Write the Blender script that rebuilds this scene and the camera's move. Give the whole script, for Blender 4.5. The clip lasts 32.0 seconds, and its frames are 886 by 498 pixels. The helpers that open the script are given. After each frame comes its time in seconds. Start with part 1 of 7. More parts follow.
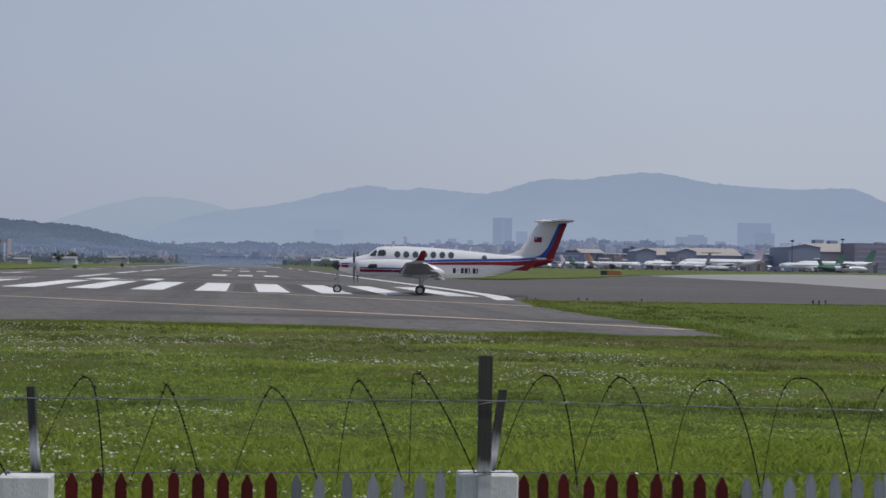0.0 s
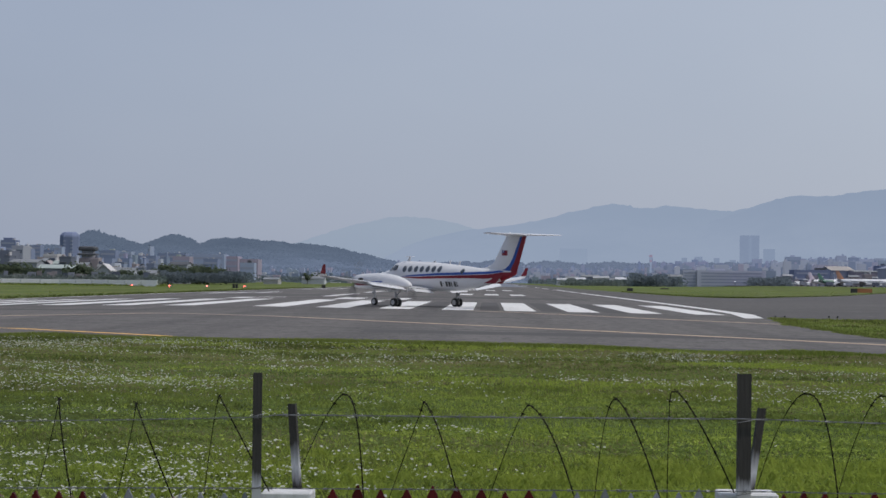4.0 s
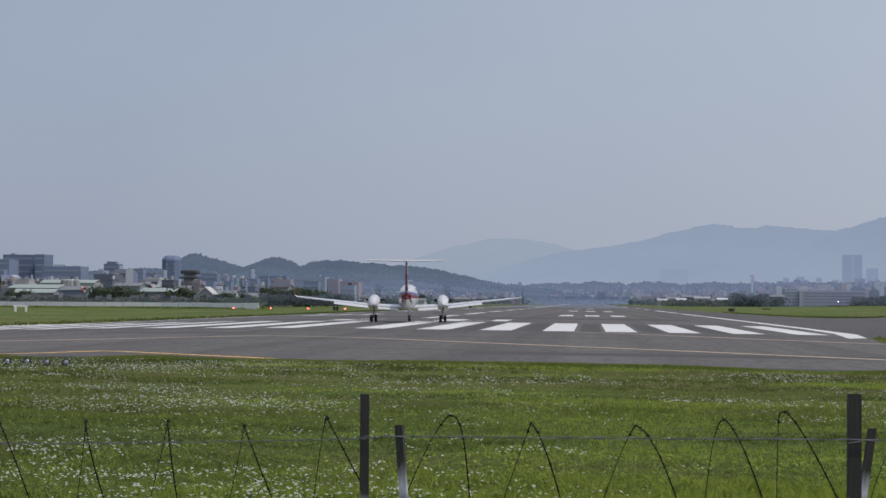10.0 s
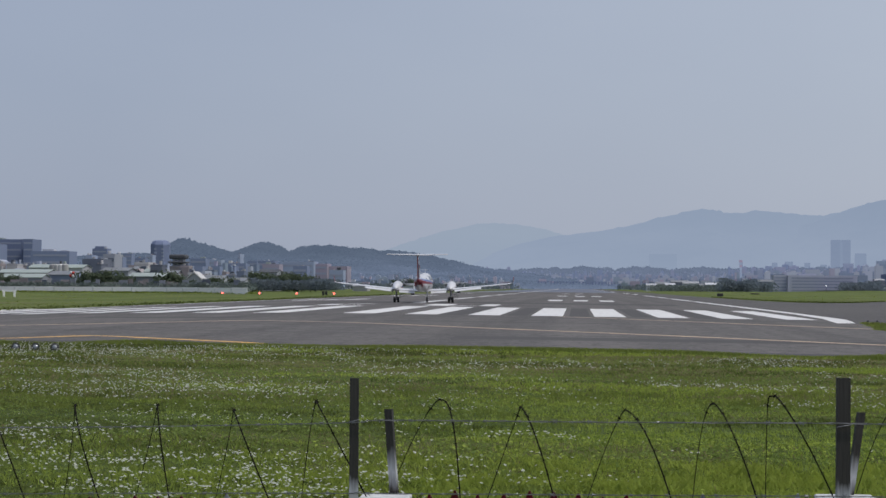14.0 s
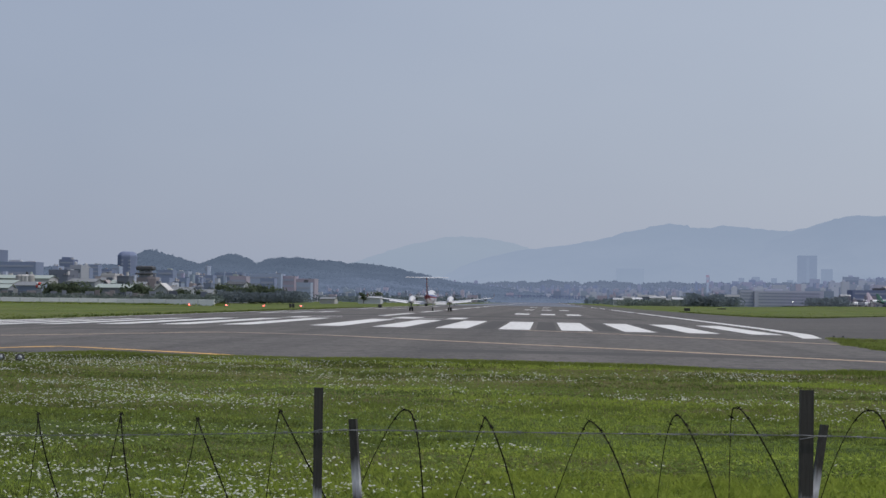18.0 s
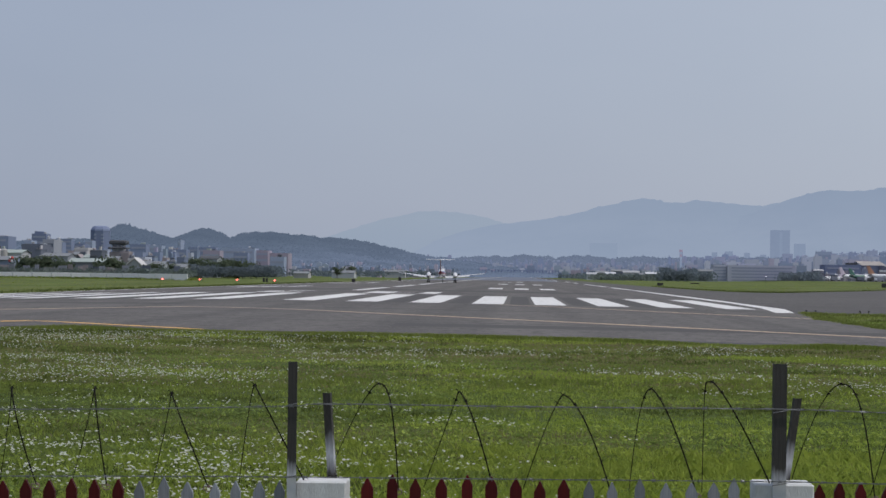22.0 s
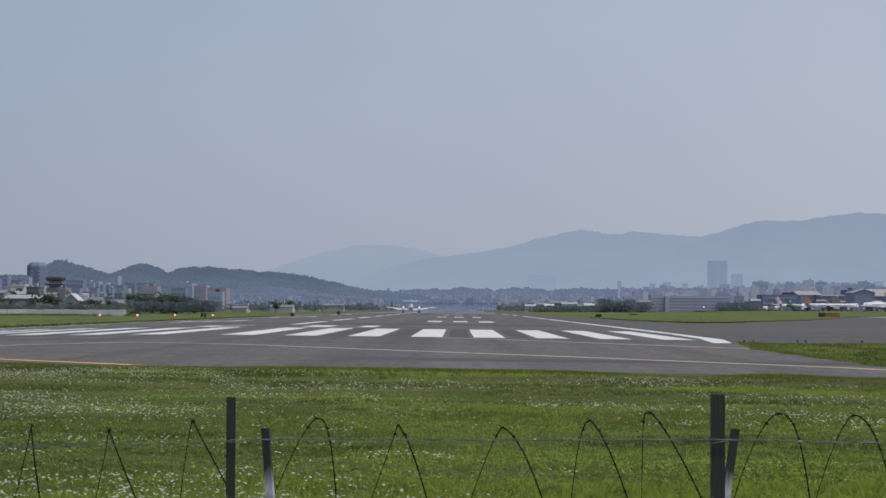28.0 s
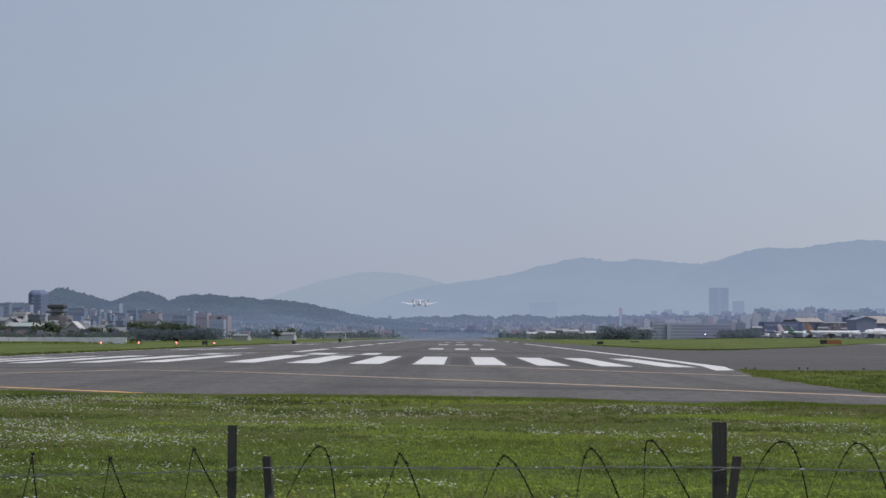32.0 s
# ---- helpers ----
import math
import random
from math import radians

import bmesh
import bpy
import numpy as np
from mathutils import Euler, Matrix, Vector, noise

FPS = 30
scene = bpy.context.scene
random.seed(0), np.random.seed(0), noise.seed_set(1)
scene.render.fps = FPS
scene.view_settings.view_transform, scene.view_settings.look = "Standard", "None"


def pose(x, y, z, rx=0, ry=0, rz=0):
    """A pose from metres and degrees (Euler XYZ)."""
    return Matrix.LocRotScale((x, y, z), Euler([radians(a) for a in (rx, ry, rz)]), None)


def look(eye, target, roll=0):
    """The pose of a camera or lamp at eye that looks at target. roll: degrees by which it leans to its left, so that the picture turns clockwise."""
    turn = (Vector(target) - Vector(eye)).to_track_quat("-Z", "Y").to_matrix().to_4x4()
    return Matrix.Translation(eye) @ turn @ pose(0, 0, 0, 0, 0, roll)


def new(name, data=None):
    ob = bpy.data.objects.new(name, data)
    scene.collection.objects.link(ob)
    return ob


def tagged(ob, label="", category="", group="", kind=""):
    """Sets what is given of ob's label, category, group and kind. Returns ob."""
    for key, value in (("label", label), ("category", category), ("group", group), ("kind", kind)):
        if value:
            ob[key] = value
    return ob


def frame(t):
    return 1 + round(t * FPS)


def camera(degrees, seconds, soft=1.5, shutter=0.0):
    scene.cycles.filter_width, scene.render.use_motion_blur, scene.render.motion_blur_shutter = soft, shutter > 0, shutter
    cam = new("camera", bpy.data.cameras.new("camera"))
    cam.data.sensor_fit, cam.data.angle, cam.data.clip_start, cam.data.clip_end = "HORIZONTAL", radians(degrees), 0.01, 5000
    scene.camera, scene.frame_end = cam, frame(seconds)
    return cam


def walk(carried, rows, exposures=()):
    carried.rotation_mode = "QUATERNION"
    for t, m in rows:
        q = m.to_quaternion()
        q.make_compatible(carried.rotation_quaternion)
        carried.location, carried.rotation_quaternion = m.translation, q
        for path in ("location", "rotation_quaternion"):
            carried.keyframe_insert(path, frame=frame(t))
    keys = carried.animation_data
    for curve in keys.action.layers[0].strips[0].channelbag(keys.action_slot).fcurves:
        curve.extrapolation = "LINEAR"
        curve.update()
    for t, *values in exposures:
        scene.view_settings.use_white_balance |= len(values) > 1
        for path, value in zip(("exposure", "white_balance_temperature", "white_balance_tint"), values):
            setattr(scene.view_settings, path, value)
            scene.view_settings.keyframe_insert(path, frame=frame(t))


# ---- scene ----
# camera: held in the hand by a fence, panning over the runway
# seconds, x, z, turn to the right, tilt up, lean
cam = camera(23.54, 32.0, 1.5, 0.5)
PATH = [
    (0, 0.064, 1.545, 5.386, 0.440, 0.880),
    (0.5, 0.049, 1.542, 4.512, 0.468, 0.900),
    (1, 0.054, 1.543, 3.231, 0.608, 0.845),
    (1.5, 0.042, 1.544, 2.432, 0.765, 0.790),
    (2, 0.037, 1.542, 1.199, 0.545, 0.680),
    (2.5, 0.034, 1.537, 0.261, 0.968, 0.590),
    (3, 0.026, 1.540, -0.748, 0.836, 0.640),
    (3.5, 0.021, 1.540, -0.976, 0.861, 0.770),
    (5.5, 0.003, 1.539, -2.795, 0.856, 0.007),
    (6, 0.003, 1.536, -3.376, 0.963, 0.044),
    (6.5, -0.000, 1.540, -3.741, 1.105, -0.196),
    (7, -0.003, 1.537, -3.711, 1.288, -0.223),
    (7.5, -0.008, 1.539, -3.968, 1.307, -0.013),
    (8, -0.009, 1.536, -4.226, 1.444, -0.174),
    (8.5, -0.009, 1.535, -4.493, 1.355, 0.078),
    (9, -0.010, 1.537, -4.469, 1.256, 0.175),
    (9.5, -0.011, 1.534, -4.307, 1.442, 0.241),
    (10, -0.011, 1.537, -3.917, 1.420, 0.346),
    (10.5, -0.013, 1.533, -3.668, 1.277, 0.584),
    (11, -0.010, 1.536, -3.561, 1.369, 0.433),
    (11.5, -0.013, 1.536, -3.689, 1.253, 0.564),
    (12, -0.011, 1.532, -3.832, 1.199, 0.453),
    (12.5, -0.011, 1.531, -3.872, 1.267, 0.396),
    (13, -0.011, 1.535, -3.827, 1.067, 0.429),
    (13.5, -0.015, 1.535, -3.677, 1.014, 0.378),
    (15.5, -0.009, 1.525, -3.452, 0.981, 0.464),
    (16, -0.007, 1.525, -3.350, 0.938, 0.583),
    (16.5, -0.007, 1.525, -3.180, 1.278, 0.602),
    (17, -0.008, 1.522, -2.917, 1.019, 0.799),
    (17.5, -0.006, 1.522, -2.834, 0.816, 0.761),
    (18, -0.004, 1.520, -2.744, 1.378, 0.714),
    (18.5, -0.009, 1.525, -2.614, 1.046, 0.761),
    (19, -0.006, 1.523, -2.474, 0.951, 0.823),
    (19.5, -0.007, 1.522, -2.345, 0.914, 0.839),
    (20, -0.006, 1.522, -2.230, 0.888, 0.858),
    (20.5, -0.008, 1.519, -2.084, 0.641, 0.895),
    (21, -0.006, 1.521, -2.052, 0.687, 0.855),
    (21.5, -0.010, 1.523, -1.970, 0.887, 0.894),
    (22, -0.007, 1.518, -2.025, 0.699, 0.726),
    (22.5, -0.006, 1.520, -2.012, 0.587, 0.675),
    (23, -0.008, 1.520, -1.913, 0.780, 0.734),
    (23.5, -0.007, 1.520, -1.749, 0.845, 0.947),
    (24, -0.010, 1.518, -1.207, 0.816, 1.200),
    (24.5, -0.005, 1.521, -0.698, 1.091, 0.994),
    (25, -0.004, 1.523, -0.411, 1.015, 1.052),
    (25.5, -0.005, 1.519, -0.554, 1.213, 0.851),
    (26, -0.006, 1.520, -0.433, 1.236, 0.675),
    (26.5, -0.005, 1.520, -0.463, 1.597, 0.448),
    (28.5, -0.002, 1.520, -0.360, 1.607, 0.189),
    (29, 0.002, 1.519, -0.297, 1.763, 0.307),
    (29.5, 0.001, 1.520, -0.329, 2.096, 0.196),
    (30, -0.002, 1.518, -0.340, 1.925, 0.311),
    (30.5, -0.005, 1.524, -0.482, 1.876, 0.259),
    (31, -0.002, 1.522, -0.269, 2.142, 0.274),
    (31.5, -0.002, 1.522, -0.146, 2.243, 0.181),
    (32, -0.003, 1.522, -0.413, 2.342, 0.155),
]
walk(cam, [(t, pose(x, 0, z, 90 + up, 0, -turn) @ pose(0, 0, 0, 0, 0, lean)) for t, x, z, turn, up, lean in PATH])

# ---- light: a high sun behind thin haze ----
SUN_UP, SUN_TURN = radians(60), radians(108)
world = bpy.data.worlds.new("hazy_sky")
scene.world = world
world.use_nodes = True
wn, wl = world.node_tree.nodes, world.node_tree.links
wn.clear()
sky = wn.new("ShaderNodeTexSky")
sky.sky_type, sky.sun_disc = "NISHITA", False
sky.sun_elevation, sky.sun_rotation = SUN_UP, SUN_TURN
sky.air_density, sky.dust_density, sky.ozone_density = 1.2, 2.0, 2.5
dim = wn.new("ShaderNodeMix")
dim.data_type, dim.blend_type = "RGBA", "MULTIPLY"
dim.inputs["Factor"].default_value = 1.0
dim.inputs[7].default_value = (0.085, 0.085, 0.085, 1)
veil = wn.new("ShaderNodeMix")
veil.data_type = "RGBA"
veil.inputs["Factor"].default_value = 0.80
# thin high cloud, drawn out across the sky and brighter towards the sun
wco, wmap, wnoise, wtone = wn.new("ShaderNodeTexCoord"), wn.new("ShaderNodeMapping"), wn.new("ShaderNodeTexNoise"), wn.new("ShaderNodeMix")
wmap.inputs["Scale"].default_value = (2.2, 2.2, 5.5)
wmap.inputs["Rotation"].default_value = (0.25, 0.35, 0.4)
wnoise.inputs["Scale"].default_value, wnoise.inputs["Detail"].default_value = 1.6, 4
wtone.data_type = "RGBA"
wtone.inputs[6].default_value, wtone.inputs[7].default_value = (0.348, 0.402, 0.535, 1), (0.476, 0.526, 0.640, 1)
wl.new(wco.outputs["Generated"], wmap.inputs[0])
wl.new(wmap.outputs[0], wnoise.inputs[0])
wsplit, wadd, wspan = wn.new("ShaderNodeSeparateXYZ"), wn.new("ShaderNodeMath"), wn.new("ShaderNodeMapRange")
wadd.operation = "MULTIPLY_ADD"
wadd.inputs[1].default_value = 0.34
wspan.inputs[1].default_value, wspan.inputs[2].default_value = -0.10, 0.40
wl.new(wco.outputs["Generated"], wsplit.inputs[0])
wl.new(wnoise.outputs["Fac"], wadd.inputs[0])
wl.new(wsplit.outputs[0], wadd.inputs[2])
wl.new(wadd.outputs[0], wspan.inputs[0])
wl.new(wspan.outputs[0], wtone.inputs["Factor"])
wl.new(wtone.outputs[2], veil.inputs[7])
back, outp = wn.new("ShaderNodeBackground"), wn.new("ShaderNodeOutputWorld")
back.inputs["Strength"].default_value = 1.0
wl.new(sky.outputs[0], dim.inputs[6])
wl.new(dim.outputs[2], veil.inputs[6])
wl.new(veil.outputs[2], back.inputs["Color"])
wl.new(back.outputs[0], outp.inputs[0])

sun = new("sun", bpy.data.lights.new("sun", "SUN"))
sun.data.energy, sun.data.angle, sun.data.color = 2.3, radians(2.5), (1.0, 0.95, 0.88)
sun_way = Vector((math.sin(SUN_TURN) * math.cos(SUN_UP), math.cos(SUN_TURN) * math.cos(SUN_UP), math.sin(SUN_UP)))
sun.matrix_world = look(sun_way * 200, (0, 0, 0))
scene.view_settings.exposure = 0.0

# ---- materials ----
def material(name, base, other, scale=4.0, rough=0.7, bump=0.15, metal=0.0, fine=14.0, stretch=(1, 1, 1), mix=0.55, piece=0.0, glow=0.0, deep=0.02, shine=0.5):
    """Two colours mixed by a coarse and a fine noise, with relief; piece: how much single objects differ in tone."""
    m = bpy.data.materials.new(name)
    m.use_nodes = True
    n, l = m.node_tree.nodes, m.node_tree.links
    b = n["Principled BSDF"]
    co = n.new("ShaderNodeTexCoord")
    mp = n.new("ShaderNodeMapping")
    mp.inputs["Scale"].default_value = stretch
    l.new(co.outputs["Object"], mp.inputs[0])
    n1, n2 = n.new("ShaderNodeTexNoise"), n.new("ShaderNodeTexNoise")
    n1.inputs["Scale"].default_value, n1.inputs["Detail"].default_value = scale, 5
    n2.inputs["Scale"].default_value, n2.inputs["Detail"].default_value = scale * fine, 3
    add = n.new("ShaderNodeMath")
    add.operation = "MULTIPLY_ADD"
    add.inputs[1].default_value, add.inputs[2].default_value = 0.55, 0.0
    l.new(n2.outputs["Fac"], add.inputs[0])
    half = n.new("ShaderNodeMath")
    half.operation = "MULTIPLY_ADD"
    half.inputs[1].default_value = 0.9
    l.new(n1.outputs["Fac"], half.inputs[0])
    l.new(add.outputs[0], half.inputs[2])
    ramp = n.new("ShaderNodeMapRange")
    ramp.inputs[1].default_value, ramp.inputs[2].default_value = mix - 0.05, mix + 0.38
    l.new(half.outputs[0], ramp.inputs[0])
    mixc = n.new("ShaderNodeMix")
    mixc.data_type = "RGBA"
    mixc.inputs[6].default_value, mixc.inputs[7].default_value = (*base, 1), (*other, 1)
    l.new(ramp.outputs[0], mixc.inputs["Factor"])
    out = mixc.outputs[2]
    if piece:
        oi, hsv = n.new("ShaderNodeObjectInfo"), n.new("ShaderNodeHueSaturation")
        mr = n.new("ShaderNodeMapRange")
        mr.inputs[3].default_value, mr.inputs[4].default_value = 1 - piece, 1 + piece
        l.new(oi.outputs["Random"], mr.inputs[0])
        l.new(mr.outputs[0], hsv.inputs["Value"])
        l.new(out, hsv.inputs["Color"])
        out = hsv.outputs[0]
    l.new(out, b.inputs["Base Color"])
    b.inputs["Roughness"].default_value, b.inputs["Metallic"].default_value = rough, metal
    b.inputs["Specular IOR Level"].default_value = shine
    if glow:
        l.new(out, b.inputs["Emission Color"])
        b.inputs["Emission Strength"].default_value = glow
    if bump:
        bp = n.new("ShaderNodeBump")
        bp.inputs["Strength"].default_value, bp.inputs["Distance"].default_value = bump, deep
        l.new(half.outputs[0], bp.inputs["Height"])
        l.new(bp.outputs[0], b.inputs["Normal"])
    return m


def lamp_material(name, colour, strength):
    m = bpy.data.materials.new(name)
    m.use_nodes = True
    b = m.node_tree.nodes["Principled BSDF"]
    b.inputs["Base Color"].default_value = (*colour, 1)
    b.inputs["Emission Color"].default_value = (*colour, 1)
    b.inputs["Emission Strength"].default_value = strength
    return m


def glass_material(name, tint, rough=0.08):
    m = bpy.data.materials.new(name)
    m.use_nodes = True
    b = m.node_tree.nodes["Principled BSDF"]
    b.inputs["Base Color"].default_value = (*tint, 1)
    b.inputs["Roughness"].default_value = rough
    b.inputs["Coat Weight"].default_value = 0.6
    return m


def ground_material(name, base, other, straw, wide=0.055):
    """Mown airfield grass: green with straw patches and darker clumps."""
    m = material(name, base, other, 0.16, 0.9, 0.5, fine=22, shine=0.05)
    n, l = m.node_tree.nodes, m.node_tree.links
    b = n["Principled BSDF"]
    first = b.inputs["Base Color"].links[0].from_socket
    co = n.new("ShaderNodeTexCoord")
    patch = n.new("ShaderNodeTexNoise")
    patch.inputs["Scale"].default_value, patch.inputs["Detail"].default_value = wide, 6
    l.new(co.outputs["Object"], patch.inputs[0])
    r = n.new("ShaderNodeMapRange")
    r.inputs[1].default_value, r.inputs[2].default_value, r.inputs[4].default_value = 0.48, 0.66, 0.75
    l.new(patch.outputs["Fac"], r.inputs[0])
    mx = n.new("ShaderNodeMix")
    mx.data_type = "RGBA"
    mx.inputs[7].default_value = (*straw, 1)
    l.new(r.outputs[0], mx.inputs["Factor"])
    l.new(first, mx.inputs[6])
    last = mx.outputs[2]
    # mowing swathes and rank patches
    for size, lo, hi, much, tone in (((0.10, 0.022, 1), 0.48, 0.64, 0.55, tuple(c * 0.62 for c in base)), ((0.22, 0.05, 1), 0.52, 0.68, 0.55, (other[0] * 1.1, other[1] * 1.3, other[2], )), ((0.9, 0.2, 1), 0.5, 0.75, 0.5, tuple(c * 0.55 for c in base))):
        mq, nz, rg, bl = n.new("ShaderNodeMapping"), n.new("ShaderNodeTexNoise"), n.new("ShaderNodeMapRange"), n.new("ShaderNodeMix")
        mq.inputs["Scale"].default_value = size
        nz.inputs["Scale"].default_value, nz.inputs["Detail"].default_value, nz.inputs["Roughness"].default_value = 1.0, 5, 0.6
        rg.inputs[1].default_value, rg.inputs[2].default_value, rg.inputs[4].default_value = lo, hi, much
        bl.data_type = "RGBA"
        bl.inputs[7].default_value = (*tone, 1)
        l.new(co.outputs["Object"], mq.inputs[0])
        l.new(mq.outputs[0], nz.inputs[0])
        l.new(nz.outputs["Fac"], rg.inputs[0])
        l.new(rg.outputs[0], bl.inputs["Factor"])
        l.new(last, bl.inputs[6])
        last = bl.outputs[2]
    l.new(last, b.inputs["Base Color"])
    return m


def asphalt_material(name, base, other, rubber, along=(0.55, 0.006, 1)):
    """Worn asphalt with lanes of rubber along the runway and crossing joints."""
    m = material(name, base, other, 0.10, 0.9, 0.3, fine=45, shine=0.15)
    n, l = m.node_tree.nodes, m.node_tree.links
    b = n["Principled BSDF"]
    first = b.inputs["Base Color"].links[0].from_socket
    co = n.new("ShaderNodeTexCoord")
    mp = n.new("ShaderNodeMapping")
    mp.inputs["Scale"].default_value = along
    l.new(co.outputs["Object"], mp.inputs[0])
    streak = n.new("ShaderNodeTexNoise")
    streak.inputs["Scale"].default_value, streak.inputs["Detail"].default_value = 1.0, 4
    l.new(mp.outputs[0], streak.inputs[0])
    r = n.new("ShaderNodeMapRange")
    r.inputs[1].default_value, r.inputs[2].default_value, r.inputs[4].default_value = 0.42, 0.72, rubber
    l.new(streak.outputs["Fac"], r.inputs[0])
    mx = n.new("ShaderNodeMix")
    mx.data_type = "RGBA"
    mx.inputs[7].default_value = (0.045, 0.045, 0.048, 1)
    l.new(r.outputs[0], mx.inputs["Factor"])
    l.new(first, mx.inputs[6])
    last = mx.outputs[2]
    # paver lanes across, scuffs and patches, each a noise of its own stretch
    for size, lo, hi, much, tone in (((0.03, 0.45, 1), 0.50, 0.66, 0.30, (0.19, 0.182, 0.178, 1)), ((0.16, 1.3, 1), 0.56, 0.70, 0.34, (0.055, 0.055, 0.057, 1)),
                                     ((1.1, 0.10, 1), 0.60, 0.72, 0.25, (0.20, 0.19, 0.187, 1)), ((2.4, 0.7, 1), 0.50, 0.64, 0.58, (0.060, 0.057, 0.056, 1)), ((6.5, 2.2, 1), 0.52, 0.68, 0.52, (0.205, 0.192, 0.184, 1))):
        mq, nz, rg, bl = n.new("ShaderNodeMapping"), n.new("ShaderNodeTexNoise"), n.new("ShaderNodeMapRange"), n.new("ShaderNodeMix")
        mq.inputs["Scale"].default_value = size
        mq.inputs["Location"].default_value = (much * 40, lo * 30, 0)
        nz.inputs["Scale"].default_value, nz.inputs["Detail"].default_value, nz.inputs["Roughness"].default_value = 1.0, 6, 0.62
        rg.inputs[1].default_value, rg.inputs[2].default_value, rg.inputs[4].default_value = lo, hi, much
        bl.data_type = "RGBA"
        bl.inputs[7].default_value = tone
        l.new(co.outputs["Object"], mq.inputs[0])
        l.new(mq.outputs[0], nz.inputs[0])
        l.new(nz.outputs["Fac"], rg.inputs[0])
        l.new(rg.outputs[0], bl.inputs["Factor"])
        l.new(last, bl.inputs[6])
        last = bl.outputs[2]
    l.new(last, b.inputs["Base Color"])
    return m


def blade_material(name, base, other, scale):
    """Thin leaves that let part of the light through."""
    m = material(name, base, other, scale, 0.8, 0.0, fine=25, shine=0.1)
    n, l = m.node_tree.nodes, m.node_tree.links
    b = n["Principled BSDF"]
    tr, mx = n.new("ShaderNodeBsdfTranslucent"), n.new("ShaderNodeMixShader")
    l.new(b.inputs["Base Color"].links[0].from_socket, tr.inputs["Color"])
    mx.inputs[0].default_value = 0.45
    l.new(b.outputs[0], mx.inputs[1])
    l.new(tr.outputs[0], mx.inputs[2])
    l.new(mx.outputs[0], n["Material Output"].inputs[0])
    return m


GRASS = ground_material("airfield_grass", (0.080, 0.116, 0.031), (0.132, 0.157, 0.051), (0.158, 0.147, 0.070))
MEADOW = ground_material("meadow_ground", (0.060, 0.086, 0.023), (0.108, 0.126, 0.038), (0.135, 0.114, 0.056), 0.09)
BLADE = blade_material("grass_blades", (0.168, 0.225, 0.048), (0.305, 0.348, 0.096), 0.42)
CLOVER = blade_material("clover_leaves", (0.172, 0.242, 0.058), (0.255, 0.320, 0.098), 0.6)
FRESH = blade_material("fresh_grass_blades", (0.330, 0.425, 0.072), (0.430, 0.500, 0.115), 0.5)
STRAW = blade_material("dry_grass_blades", (0.235, 0.205, 0.105), (0.330, 0.285, 0.160), 0.5)
WEED = blade_material("tall_weeds", (0.090, 0.125, 0.032), (0.160, 0.175, 0.060), 0.5)
PETAL = blade_material("white_petals", (0.78, 0.78, 0.70), (0.86, 0.86, 0.80), 8)
ASPHALT = asphalt_material("runway_asphalt", (0.104, 0.097, 0.094), (0.168, 0.157, 0.150), 0.48)
TAXI = asphalt_material("taxiway_asphalt", (0.086, 0.081, 0.080), (0.130, 0.123, 0.119), 0.55, (0.012, 0.16, 1))
CONCRETE = material("apron_concrete", (0.22, 0.215, 0.21), (0.30, 0.29, 0.28), 0.05, 0.85, 0.1, fine=40)
WHITE_LINE = material("runway_white_paint", (0.66, 0.655, 0.65), (0.45, 0.44, 0.43), 0.35, 0.8, 0.1, fine=18, mix=0.68, shine=0.1)
ORANGE_LINE = material("faded_orange_paint", (0.48, 0.37, 0.27), (0.36, 0.29, 0.235), 0.6, 0.8, 0.1, fine=25, shine=0.1)
YELLOW_LINE = material("yellow_paint", (0.78, 0.47, 0.15), (0.62, 0.40, 0.16), 0.6, 0.8, 0.1, fine=25, shine=0.1)
STEEL = material("weathered_dark_steel", (0.036, 0.034, 0.032), (0.064, 0.059, 0.056), 9, 0.7, 0.2, 0.15, shine=0.25)
GALVA = material("galvanised_wire", (0.27, 0.27, 0.285), (0.15, 0.15, 0.155), 12, 0.45, 0.1, 0.8)
RUSTY = material("dark_barbed_wire", (0.010, 0.010, 0.010), (0.026, 0.022, 0.019), 14, 0.85, 0.1, 0.0, shine=0.05)
WHITEWASH = material("whitewashed_concrete", (0.66, 0.67, 0.69), (0.50, 0.50, 0.50), 3.5, 0.85, 0.3, fine=10)
RED_WOOD = material("dark_red_painted_wood", (0.118, 0.007, 0.009), (0.060, 0.006, 0.007), 6, 0.55, 0.3, stretch=(4, 4, 0.5), piece=0.25, shine=0.2)
WHITE_WOOD = material("dull_white_painted_wood", (0.29, 0.305, 0.34), (0.19, 0.20, 0.225), 6, 0.65, 0.3, stretch=(4, 4, 0.5), piece=0.38)
CREAM = material("aircraft_white", (0.65, 0.65, 0.67), (0.58, 0.58, 0.60), 0.6, 0.22, 0.0)
CABIN_PANE = glass_material("cabin_window_glass", (0.035, 0.045, 0.062))
PLANE_BLUE = material("aircraft_blue", (0.020, 0.072, 0.31), (0.018, 0.064, 0.27), 1, 0.4, 0.0, shine=0.3)
PLANE_RED = material("aircraft_red", (0.205, 0.008, 0.020), (0.175, 0.007, 0.018), 1, 0.4, 0.0, shine=0.3)
BLACK = material("matt_black", (0.018, 0.018, 0.020), (0.030, 0.030, 0.030), 3, 0.6, 0.05)
TYRE = material("tyre_rubber", (0.020, 0.020, 0.021), (0.035, 0.034, 0.033), 6, 0.85, 0.1)
BLADE_GREY = material("grey_propeller_blade", (0.085, 0.085, 0.09), (0.065, 0.065, 0.07), 4, 0.5, 0.0)
